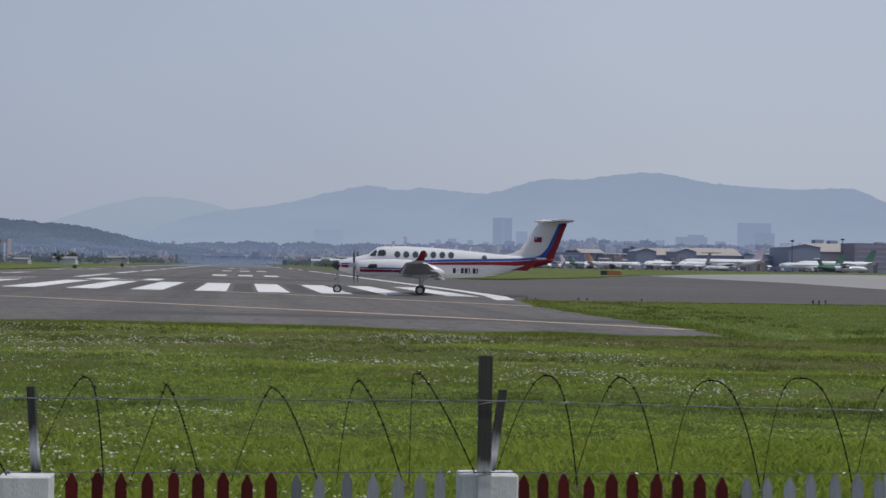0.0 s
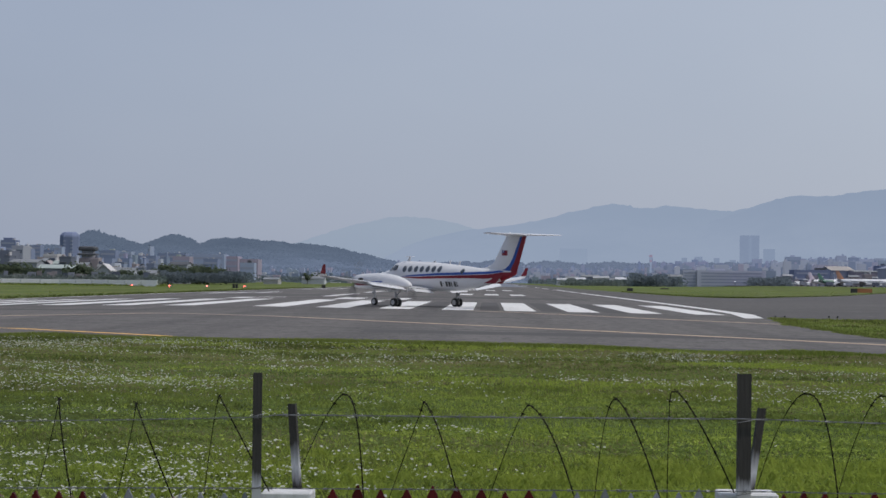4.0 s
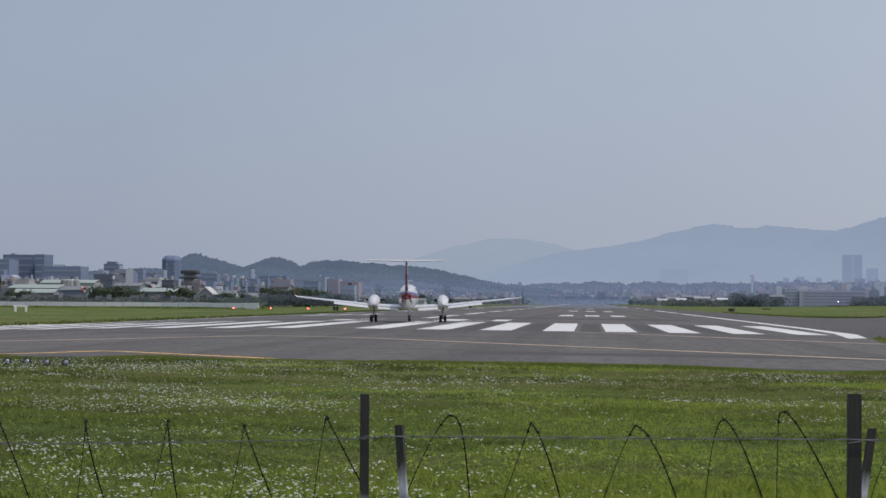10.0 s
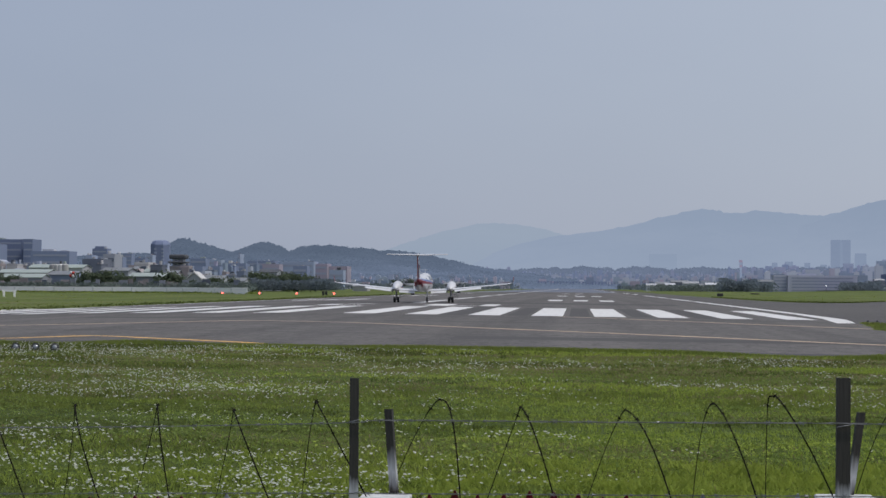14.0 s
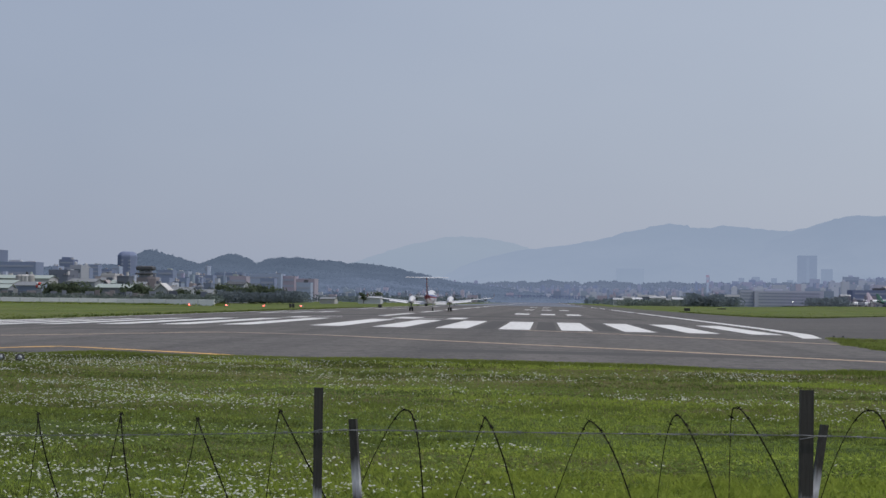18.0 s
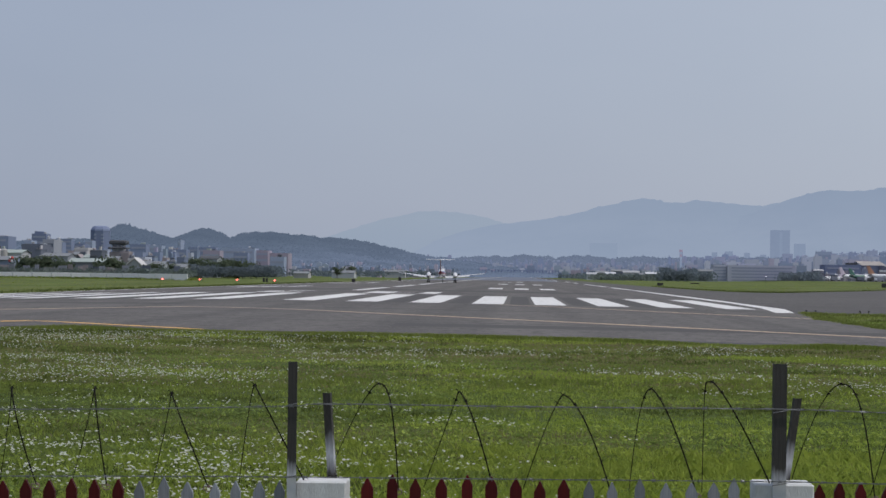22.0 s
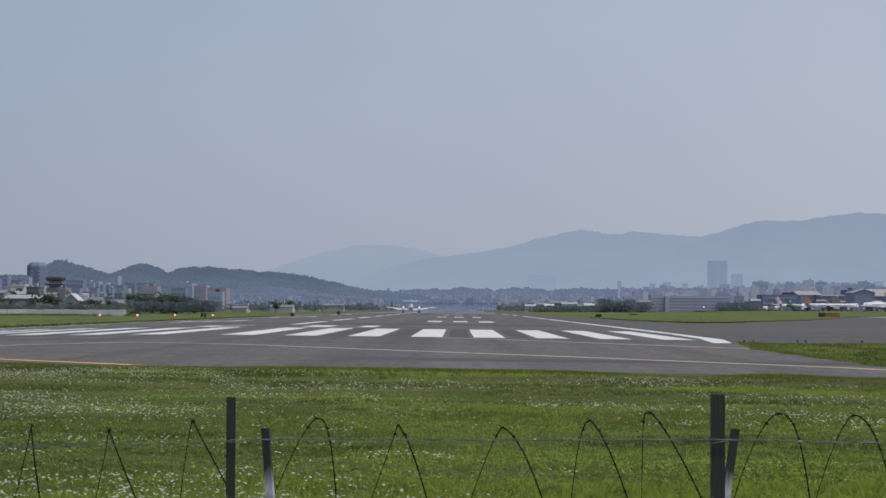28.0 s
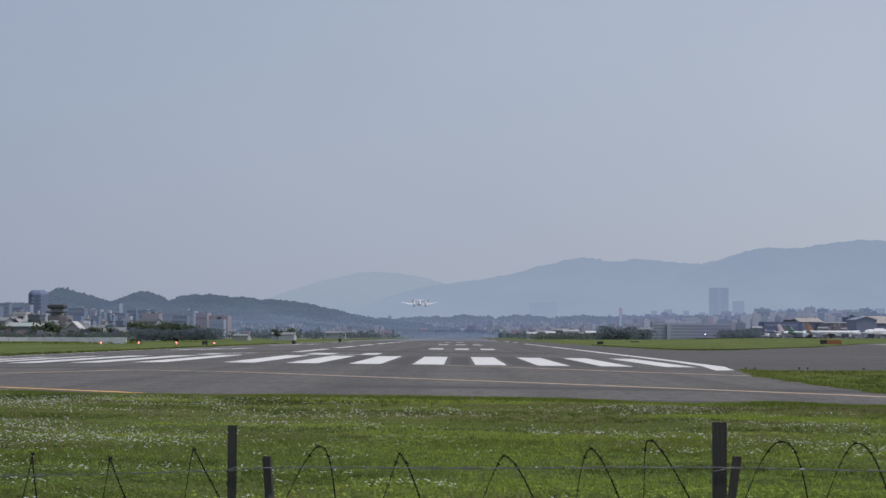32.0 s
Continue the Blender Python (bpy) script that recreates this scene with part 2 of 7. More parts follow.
ALLOY = material("bare_alloy", (0.42, 0.42, 0.43), (0.33, 0.33, 0.34), 5, 0.4, 0.05, 0.8)
RIM_PAINT = material("pale_wheel_rim", (0.62, 0.62, 0.62), (0.5, 0.5, 0.5), 5, 0.45, 0.05, 0.2)
GREY_PAINT = material("grey_paint", (0.30, 0.31, 0.32), (0.24, 0.25, 0.26), 3, 0.5, 0.05)
PANE = glass_material("dark_window_glass", (0.012, 0.016, 0.022))
# Railing colour lifted and blued for the haze in front of it.
END_RAIL = material("hazed_railing_blue", (0.206, 0.242, 0.359), (0.184, 0.217, 0.326), 0.05, 0.9, 0.0, shine=0.1)
UNDER_GREY = material("underside_shade_and_fairing_grey", (0.26, 0.265, 0.27), (0.20, 0.205, 0.21), 2, 0.5, 0.0)
RED_LAMP = lamp_material("red_lamp", (1.0, 0.13, 0.09), 6.0)
WHITE_LAMP = lamp_material("white_lamp", (1.0, 0.97, 0.9), 8.0)
FOLIAGE = blade_material("dark_foliage", (0.072, 0.096, 0.062), (0.128, 0.156, 0.100), 0.5)
BARK = material("bark", (0.06, 0.05, 0.04), (0.10, 0.085, 0.07), 3, 0.9, 0.4)
ROOF_GREEN = material("pale_green_sheet_roof", (0.330, 0.375, 0.355), (0.270, 0.312, 0.298), 0.5, 0.6, 0.2, stretch=(6, 0.3, 1))
ROOF_GREY = material("grey_sheet_roof", (0.20, 0.21, 0.225), (0.15, 0.16, 0.175), 0.4, 0.6, 0.2)
ROOF_DARK = material("dark_roof", (0.05, 0.055, 0.065), (0.09, 0.09, 0.10), 0.4, 0.7, 0.2)
HOUSE = [material("wall_" + k, a, b, 0.15, 0.85, 0.1, fine=8, piece=0.25, shine=0.2) for k, a, b in (
    ("pale", (0.43, 0.44, 0.47), (0.35, 0.36, 0.39)), ("grey", (0.285, 0.30, 0.345), (0.235, 0.25, 0.29)),
    ("blue", (0.205, 0.245, 0.33), (0.17, 0.205, 0.28)), ("brick", (0.305, 0.270, 0.275), (0.245, 0.222, 0.23)),
    ("dark", (0.135, 0.15, 0.19), (0.105, 0.12, 0.155)), ("cream", (0.46, 0.45, 0.45), (0.37, 0.365, 0.375)))]
CITY_GLASS = material("city_window_glass", (0.075, 0.095, 0.135), (0.11, 0.13, 0.17), 0.1, 0.3, 0.0)
# Brown with haze lightening put into the colour.
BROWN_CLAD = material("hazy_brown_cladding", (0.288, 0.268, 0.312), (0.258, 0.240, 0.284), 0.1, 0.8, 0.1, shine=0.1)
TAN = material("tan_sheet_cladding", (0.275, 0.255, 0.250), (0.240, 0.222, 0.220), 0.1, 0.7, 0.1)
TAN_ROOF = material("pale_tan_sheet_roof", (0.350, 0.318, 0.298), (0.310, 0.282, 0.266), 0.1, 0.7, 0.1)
# Slate blue lifted for haze; also painted on walls as shade below roofs.
HANGAR_BLUE = material("hazed_hangar_slate", (0.240, 0.268, 0.352), (0.212, 0.240, 0.322), 0.1, 0.6, 0.1)
# Red cladding with the haze mixed in as a pale bluish cast.
BRICK_RED = material("hazed_red_cladding", (0.320, 0.285, 0.360), (0.300, 0.268, 0.342), 0.1, 0.7, 0.1)
TAIL_GREEN = material("green_tail_paint", (0.065, 0.165, 0.125), (0.055, 0.14, 0.11), 0.3, 0.4, 0.0)
TAIL_ORANGE = material("orange_tail_paint", (0.40, 0.21, 0.13), (0.34, 0.18, 0.12), 0.3, 0.4, 0.0)
TAIL_PINK = material("pale_pink_tail_paint", (0.50, 0.44, 0.50), (0.40, 0.34, 0.44), 0.3, 0.4, 0.0)
TAIL_NAVY = material("slate_tail_paint", (0.11, 0.115, 0.15), (0.095, 0.10, 0.13), 0.3, 0.4, 0.0)
JET_WHITE = material("airliner_white", (0.66, 0.67, 0.70), (0.60, 0.61, 0.64), 0.2, 0.4, 0.0)


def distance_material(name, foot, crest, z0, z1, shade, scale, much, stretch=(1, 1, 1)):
    """The glowing backdrop of far slopes: haze painted into foot and crest tones, with softly darker woods and shaded
    gullies.
    """
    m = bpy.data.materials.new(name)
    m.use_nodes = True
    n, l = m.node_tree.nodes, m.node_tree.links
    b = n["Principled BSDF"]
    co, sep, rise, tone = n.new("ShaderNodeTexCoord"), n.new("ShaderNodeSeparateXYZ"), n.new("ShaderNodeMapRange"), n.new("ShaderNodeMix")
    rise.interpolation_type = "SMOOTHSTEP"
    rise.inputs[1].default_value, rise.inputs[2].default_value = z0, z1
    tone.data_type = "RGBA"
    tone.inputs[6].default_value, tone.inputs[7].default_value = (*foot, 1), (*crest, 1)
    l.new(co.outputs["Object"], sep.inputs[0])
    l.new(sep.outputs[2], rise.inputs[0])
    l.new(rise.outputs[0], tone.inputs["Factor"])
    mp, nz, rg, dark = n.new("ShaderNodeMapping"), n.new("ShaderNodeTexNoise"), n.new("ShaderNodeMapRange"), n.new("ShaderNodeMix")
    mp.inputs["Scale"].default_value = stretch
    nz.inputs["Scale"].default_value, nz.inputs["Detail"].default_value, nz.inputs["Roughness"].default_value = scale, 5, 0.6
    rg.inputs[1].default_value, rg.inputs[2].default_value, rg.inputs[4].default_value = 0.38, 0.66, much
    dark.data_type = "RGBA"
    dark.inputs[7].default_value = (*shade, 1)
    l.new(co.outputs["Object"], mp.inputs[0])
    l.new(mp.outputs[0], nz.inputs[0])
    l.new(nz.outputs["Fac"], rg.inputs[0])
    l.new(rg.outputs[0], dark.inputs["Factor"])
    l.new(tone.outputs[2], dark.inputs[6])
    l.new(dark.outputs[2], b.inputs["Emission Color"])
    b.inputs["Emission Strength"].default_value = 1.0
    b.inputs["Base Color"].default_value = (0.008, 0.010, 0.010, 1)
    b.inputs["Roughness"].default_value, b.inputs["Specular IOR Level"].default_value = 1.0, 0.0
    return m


# Haze blue is mixed into these glowing slope and leaf colours.
HILL = distance_material("hazed_wooded_hill", (0.146, 0.187, 0.280), (0.104, 0.138, 0.202), 12, 52, (0.082, 0.111, 0.168), 0.012, 0.8, (1, 1, 2.2))
HILL_LEAF = distance_material("hazed_hill_foliage", (0.140, 0.181, 0.272), (0.101, 0.133, 0.194), 12, 52, (0.084, 0.113, 0.170), 0.014, 0.8)
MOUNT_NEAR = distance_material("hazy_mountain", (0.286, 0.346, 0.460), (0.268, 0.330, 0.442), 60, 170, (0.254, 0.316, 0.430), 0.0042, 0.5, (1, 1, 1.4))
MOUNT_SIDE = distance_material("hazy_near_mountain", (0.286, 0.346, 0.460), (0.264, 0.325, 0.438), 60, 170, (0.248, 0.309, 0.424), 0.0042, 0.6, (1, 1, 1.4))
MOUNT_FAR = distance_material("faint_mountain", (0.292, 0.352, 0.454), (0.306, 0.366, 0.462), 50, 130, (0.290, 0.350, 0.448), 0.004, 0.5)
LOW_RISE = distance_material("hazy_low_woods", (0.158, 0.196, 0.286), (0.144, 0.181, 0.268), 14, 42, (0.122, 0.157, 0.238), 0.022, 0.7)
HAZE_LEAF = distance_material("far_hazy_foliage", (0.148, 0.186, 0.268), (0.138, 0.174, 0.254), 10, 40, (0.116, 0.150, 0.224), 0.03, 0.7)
# Tower colours glow with haze put into them, fainter from one to the next.
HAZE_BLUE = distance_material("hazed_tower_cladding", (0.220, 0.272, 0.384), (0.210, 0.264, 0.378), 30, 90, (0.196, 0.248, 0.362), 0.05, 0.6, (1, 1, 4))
HAZE_FAINT = distance_material("haze_paled_tower_cladding", (0.232, 0.288, 0.402), (0.226, 0.284, 0.400), 30, 90, (0.216, 0.272, 0.388), 0.05, 0.6)
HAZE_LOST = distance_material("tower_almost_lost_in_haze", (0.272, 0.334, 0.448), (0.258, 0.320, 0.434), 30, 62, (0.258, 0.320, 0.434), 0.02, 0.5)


def town_material(name, haze, far_row):
    """House walls of many tones, one to each block, mixed towards haze blue; the rows against the mountains belong to
    the glowing backdrop.
    """
    m = bpy.data.materials.new(name)
    m.use_nodes = True
    n, l = m.node_tree.nodes, m.node_tree.links
    b = n["Principled BSDF"]
    geo, ramp = n.new("ShaderNodeNewGeometry"), n.new("ShaderNodeValToRGB")
    ramp.color_ramp.interpolation = "CONSTANT"
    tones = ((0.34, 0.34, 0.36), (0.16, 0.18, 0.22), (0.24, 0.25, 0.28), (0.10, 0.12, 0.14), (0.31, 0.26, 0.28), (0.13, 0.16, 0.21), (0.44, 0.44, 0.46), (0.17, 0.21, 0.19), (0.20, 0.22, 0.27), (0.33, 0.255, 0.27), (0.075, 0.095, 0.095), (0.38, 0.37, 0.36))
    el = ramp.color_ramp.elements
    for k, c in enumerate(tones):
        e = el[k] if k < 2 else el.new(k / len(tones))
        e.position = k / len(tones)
        # haze goes into the wall tone; nearer rows are lifted instead of glowing
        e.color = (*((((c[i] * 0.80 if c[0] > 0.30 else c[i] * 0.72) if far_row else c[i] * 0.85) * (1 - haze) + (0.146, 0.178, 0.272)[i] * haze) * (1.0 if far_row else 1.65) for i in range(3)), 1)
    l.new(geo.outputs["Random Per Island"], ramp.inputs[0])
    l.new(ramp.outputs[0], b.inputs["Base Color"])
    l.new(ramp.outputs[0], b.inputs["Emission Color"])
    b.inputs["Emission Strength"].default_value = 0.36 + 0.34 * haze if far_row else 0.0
    b.inputs["Roughness"].default_value, b.inputs["Specular IOR Level"].default_value = 0.9, 0.1
    return m


# Leaf colours of town trees and hedges, paled and greyed to imitate haze.
TOWN_LEAF = blade_material("hazed_foliage", (0.150, 0.186, 0.210), (0.222, 0.256, 0.278), 0.05)
HEDGE_LEAF = blade_material("hazed_hedge_leaves", (0.150, 0.185, 0.172), (0.235, 0.266, 0.248), 0.25)
# Office walls and window bands, paled and blued in base colour to imitate haze.
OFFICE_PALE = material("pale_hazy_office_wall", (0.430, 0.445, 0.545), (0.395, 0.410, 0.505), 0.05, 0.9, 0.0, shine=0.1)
HAZED_GLASS = material("hazed_window_bands", (0.290, 0.316, 0.408), (0.305, 0.330, 0.422), 0.1, 0.8, 0.0, shine=0.1)
HAZED_BLUE_CLAD = material("hazed_blue_cladding", (0.220, 0.262, 0.385), (0.200, 0.240, 0.356), 0.05, 0.9, 0.0, shine=0.1)
HAZED_SLATE_CLAD = material("hazed_slate_cladding", (0.186, 0.222, 0.334), (0.172, 0.206, 0.312), 0.05, 0.9, 0.0, shine=0.1)
HAZED_PALE_CLAD = material("hazed_pale_cladding", (0.320, 0.372, 0.500), (0.290, 0.340, 0.462), 0.05, 0.9, 0.0, shine=0.1)
OLD_PAINT = material("blacked_out_paint", (0.088, 0.085, 0.086), (0.100, 0.097, 0.097), 0.4, 0.9, 0.1, fine=20, shine=0.1)
# Blue in the base colour imitates mirage and haze over the far asphalt.
MIRAGE_ASPHALT = material("mirage_tinted_asphalt", (0.090, 0.102, 0.140), (0.105, 0.116, 0.150), 0.02, 0.55, 0.0, fine=12)

# ---- shape builders ----
class Geo:
    def __init__(self):
        self.v, self.f = [], []

    def box(self, c, s, bevel=0.0, turn=0.0, taper=1.0):
        """A block with its centre and size; bevel: chamfered upright edges and top."""
        x, y, z = s[0] / 2, s[1] / 2, s[2] / 2
        b = min(bevel, x * 0.9, y * 0.9, z * 0.9)
        co, si = math.cos(turn), math.sin(turn)

        def ring(px, py, pz):
            pts = [(-px + b, -py), (px - b, -py), (px, -py + b), (px, py - b), (px - b, py), (-px + b, py), (-px, py - b), (-px, -py + b)] if b else [(-px, -py), (px, -py), (px, py), (-px, py)]
            return [(c[0] + a * co - d * si, c[1] + a * si + d * co, c[2] + pz) for a, d in pts]
        if b:
            self.loft([ring(x - b / 2, y - b / 2, -z), ring(x, y, -z + b), ring(x * taper, y * taper, z - b), ring((x - b) * taper, (y - b) * taper, z)])
        else:
            self.loft([ring(x, y, -z), ring(x * taper, y * taper, z)])
        return self

    def loft(self, rings, caps=True):
        k, n = len(self.v), len(rings[0])
        for r in rings:
            self.v.extend(tuple(p) for p in r)
        for i in range(len(rings) - 1):
            for j in range(n):
                a, b = k + i * n + j, k + i * n + (j + 1) % n
                self.f.append((a, b, b + n, a + n))
        if caps:
            self.f.append(tuple(range(k + n - 1, k - 1, -1)))
            self.f.append(tuple(range(k + (len(rings) - 1) * n, k + len(rings) * n)))
        return self

    def tube(self, path, r, n=6, ends=True):
        pts = [Vector(p) for p in path]
        radii = r if isinstance(r, (list, tuple)) else [r] * len(pts)
        rings, up = [], None
        for i, p in enumerate(pts):
            d = (pts[min(i + 1, len(pts) - 1)] - pts[max(i - 1, 0)]).normalized()
            if up is None:
                up = d.orthogonal().normalized()
            up = (up - d * up.dot(d)).normalized()
            side = d.cross(up)
            rings.append([p + (up * math.cos(2 * math.pi * j / n) + side * math.sin(2 * math.pi * j / n)) * radii[i] for j in range(n)])
        return self.loft(rings, ends)

    def lathe(self, profile, axis, centre, n=16):
        """profile: (along, radius) pairs about an axis 'x', 'y' or 'z'."""
        rings = []
        for a, r in profile:
            ring = []
            for j in range(n):
                c, s = r * math.cos(2 * math.pi * j / n), r * math.sin(2 * math.pi * j / n)
                p = {"x": (a, c, s), "y": (s, a, c), "z": (c, s, a)}[axis]
                ring.append(tuple(p[k] + centre[k] for k in range(3)))
            rings.append(ring)
        return self.loft(rings)

    def sheet(self, pts):
        k = len(self.v)
        self.v.extend(tuple(p) for p in pts)
        self.f.append(tuple(range(k, k + len(pts))))
        return self

    def prism(self, outline, low, high):
        """An outline of (x, z) pairs, from y = low to y = high."""
        return self.loft([[(x, low, z) for x, z in outline], [(x, high, z) for x, z in outline]])

    def mesh(self, name, mat, smooth=0.0):
        me = bpy.data.meshes.new(name)
        me.from_pydata(self.v, [], self.f)
        me.materials.append(mat)
        bm = bmesh.new()
        bm.from_mesh(me)
        bmesh.ops.recalc_face_normals(bm, faces=bm.faces)
        bm.to_mesh(me)
        bm.free()
        if smooth:
            me.polygons.foreach_set("use_smooth", [True] * len(me.polygons))
            me.set_sharp_from_angle(angle=radians(smooth))
        return me


def part(name, geo, mat, parent=None, label="", smooth=0.0, at=None):
    me = geo if isinstance(geo, bpy.types.Mesh) else geo.mesh(name, mat, smooth)
    ob = new(name, me)
    if parent is not None:
        ob.parent = parent
    if at is not None:
        ob.matrix_basis = at
    if label:
        ob["label"] = label
    return ob


def thing(name, label, category, group="", kind="", at=None):
    ob = new(name)
    ob.empty_display_size = 0.2
    if at is not None:
        ob.matrix_basis = at
    return tagged(ob, label, category, group, kind)


def solid(name, geo, mat, label, category, group="", kind="", smooth=0.0):
    return tagged(part(name, geo, mat, None, "", smooth), label, category, group, kind)


CROWN_X = -15.1
STAND = 0.72
EYE, SPAN = 1.53, 3762.0


FALLS = ((-3000, -0.62), (-60, -0.62), (-42, -0.44), (-27, -0.10), (CROWN_X, 0.0), (14.0, -0.233), (3000, -0.233))


def lie(x):
    """Height of the ground: the runway is crowned and sheds water to both sides."""
    for (xa, za), (xb, zb) in zip(FALLS, FALLS[1:]):
        if x <= xb:
            return za + (zb - za) * (x - xa) / (xb - xa)
    return FALLS[-1][1]


def far(u, y):
    """East-west place at distance y of a bearing u (metres aside at 3762 m)."""
    return u * y / SPAN


def high(v, y):
    return EYE + v * y / SPAN

# ---- ground, runway and markings ----
def ground_sheet():
    g = Geo()
    xs = (-3000, -300, -60, -42, -27, CROWN_X, 14.0, 300, 3000)
    ys = (-80, 60, 400, 1500, 4800)
    for y in ys:
        for x in xs:
            g.v.append((x, y, lie(x) - 0.03))
    n = len(xs)
    for i in range(len(ys) - 1):
        for j in range(n - 1):
            g.f.append((i * n + j, i * n + j + 1, (i + 1) * n + j + 1, (i + 1) * n + j))
    return solid("ground", g, GRASS, "mown green airfield grass with straw patches", "grass", kind="structure")


def paved(name, outline, mat, label, lift=0.0, category="pavement"):
    """A paved sheet with a shallow edge, following the crown where it crosses it."""
    g = Geo()
    top = [(x, y, lie(x) + lift) for x, y in outline]
    g.sheet(top)
    k = len(g.v)
    g.v.extend((x, y, z - 0.06) for x, y, z in top)
    for i in range(len(top)):
        j = (i + 1) % len(top)
        g.f.append((i, j, k + j, k + i))
    return solid(name, g, mat, label, category, kind="structure")


ground_sheet()
paved("runway_margin", [(-42, 55), (-27, 55), (-27, 700), (-42, 700)], ASPHALT, "grey worn asphalt runway margin", category="runway")
paved("runway_west", [(-27, 55), (CROWN_X, 55), (CROWN_X, 700), (-27, 700)], ASPHALT, "grey worn asphalt runway beside its crown", category="runway")
paved("runway_far_margin", [(-42, 700), (-27, 700), (-27, 2600), (-42, 2600)], MIRAGE_ASPHALT, "far runway margin tinted blue for heat haze", category="runway")
paved("runway_far_west", [(-27, 700), (CROWN_X, 700), (CROWN_X, 2600), (-27, 2600)], MIRAGE_ASPHALT, "far runway tinted blue for heat haze", category="runway")
paved("runway_far_east", [(CROWN_X, 700), (14, 700), (14, 2600), (CROWN_X, 2600)], MIRAGE_ASPHALT, "far runway tinted blue for heat haze", category="runway")
paved("runway_east", [(CROWN_X, 55), (-1, 55), (6, 53.8), (12.9, 52.4), (13.2, 64), (13.4, 74), (13.8, 90), (14, 104), (14, 700), (CROWN_X, 700)],
      ASPHALT, "grey worn asphalt runway with tyre marks", category="runway")
paved("taxiway", [(14, 104), (15.1, 107.5), (19, 110.5), (24, 111.5), (34, 109.5), (120, 108), (600, 108), (600, 1130), (322, 1118), (262, 1000), (165, 745), (97.5, 524),
                  (57, 347), (40, 294), (35, 274), (31, 270), (28.4, 276), (26.5, 300), (26, 345), (25, 430), (24.5, 2600), (14, 2600)],
      TAXI, "dark grey asphalt taxiway and runway shoulder", category="taxiway")
paved("apron", [(65, 209), (79, 302), (83, 358), (97.5, 506), (163, 730), (258, 985), (320, 1108), (590, 1120), (590, 209)], CONCRETE, "pale concrete apron", 0.004, "apron")
paved("parking_apron", [(150, 1236), (700, 1236), (700, 2300), (150, 2300)], TAXI, "grey aircraft parking apron above a grassy bank", STAND + 0.233, "apron")


def apron_bank():
    """The grassy bank in front of the parking apron."""
    g = Geo()
    xs = [120 + 12 * k for k in range(50)]
    for x in xs:
        lump = 0.12 * noise.noise(Vector((x * 0.03, 0, 5)))
        k = min(1.0, (x - 120) / 40)
        g.v.extend([(x, 1135, -0.30), (x, 1185, -0.24 + k * (STAND * 0.55 + 0.1 + lump)), (x, 1237, -0.24 + k * (STAND + 0.225)), (x, 1238, -0.5)])
    for i in range(len(xs) - 1):
        for r in range(3):
            g.f.append((i * 4 + r, i * 4 + 4 + r, i * 4 + 5 + r, i * 4 + 1 + r))
    return solid("bank", g, GRASS, "low grassy bank in front of the parking apron", "grass", kind="structure", smooth=60)


apron_bank()


def meadow_edge(x):
    """Where the meadow meets the pavement."""
    return min(55.3, 58.0 - 0.19 * (x + 15))


def swell(x, y):
    """Low lumps and hollows of the meadow, flat towards the fence and the pavement."""
    edge = meadow_edge(x) - 1.0
    k = min(1.0, max(0.0, (y - 12.5) / 3)) * min(1.0, max(0.0, (edge - y) / 2.5))
    if k <= 0:
        return 0.0
    p = noise.noise(Vector((x * 0.22, y * 0.30, 1.3))) * 0.060 + noise.noise(Vector((x * 0.75, y * 0.9, 4.1))) * 0.036 + noise.noise(Vector((x * 2.1, y * 2.4, 7.7))) * 0.020
    return k * max(0.0, 0.055 + p)


def meadow_sheet():
    g = Geo()
    nx, rows = 120, [4.0, 8.0] + [12.0 + 0.33 * k for k in range(143)]
    for y in rows:
        wide = 2.5 + 0.36 * y
        for i in range(nx + 1):
            x = -wide + 2 * wide * i / nx
            edge = meadow_edge(x) - 0.015 * max(0.0, x + 1)
            yy = min(y, edge)
            g.v.append((x, yy, lie(x) - 0.027 + swell(x, yy)))
    n = nx + 1
    for r in range(len(rows) - 1):
        for i in range(nx):
            a = r * n + i
            if g.v[a + n][1] > g.v[a][1] + 1e-4 or g.v[a + n + 1][1] > g.v[a + 1][1] + 1e-4:
                g.f.append((a, a + 1, a + n + 1, a + n))
    return solid("meadow", g, MEADOW, "bright green uneven meadow strip in front of the runway", "grass", kind="structure", smooth=80)


meadow_sheet()


def stripe(outline, mat=None, name="marking", label="worn white runway paint", lift=0.006):
    g = Geo()
    g.sheet([(x, y, lie(x) + lift) for x, y in outline])
    return solid(name, g, mat or WHITE_LINE, label, "runway marking", "runway markings", "structure")


def bar(x0, x1, y0, y1, **k):
    cuts = [x0] + [c for c in (-27, CROWN_X) if x0 < c < x1] + [x1]
    for a, b in zip(cuts, cuts[1:]):
        stripe([(a, y0), (b, y0), (b, y1), (a, y1)], **k)


def painted_line(points, width, mat, label):
    """A painted line of even width along points."""
    g = Geo()
    pts = [Vector((x, y, 0)) for x, y in points]
    sides = []
    for i, p in enumerate(pts):
        d = (pts[min(i + 1, len(pts) - 1)] - pts[max(i - 1, 0)]).normalized()
        s = Vector((-d.y, d.x, 0)) * width / 2
        sides.append(((p + s), (p - s)))
    for a, b in sides:
        g.v.append((a.x, a.y, lie(a.x) + 0.007))
        g.v.append((b.x, b.y, lie(b.x) + 0.007))
    for i in range(len(pts) - 1):
        g.f.append((2 * i, 2 * i + 1, 2 * i + 3, 2 * i + 2))
    return solid("painted_line", g, mat, label, "taxi line", "runway markings", "structure")


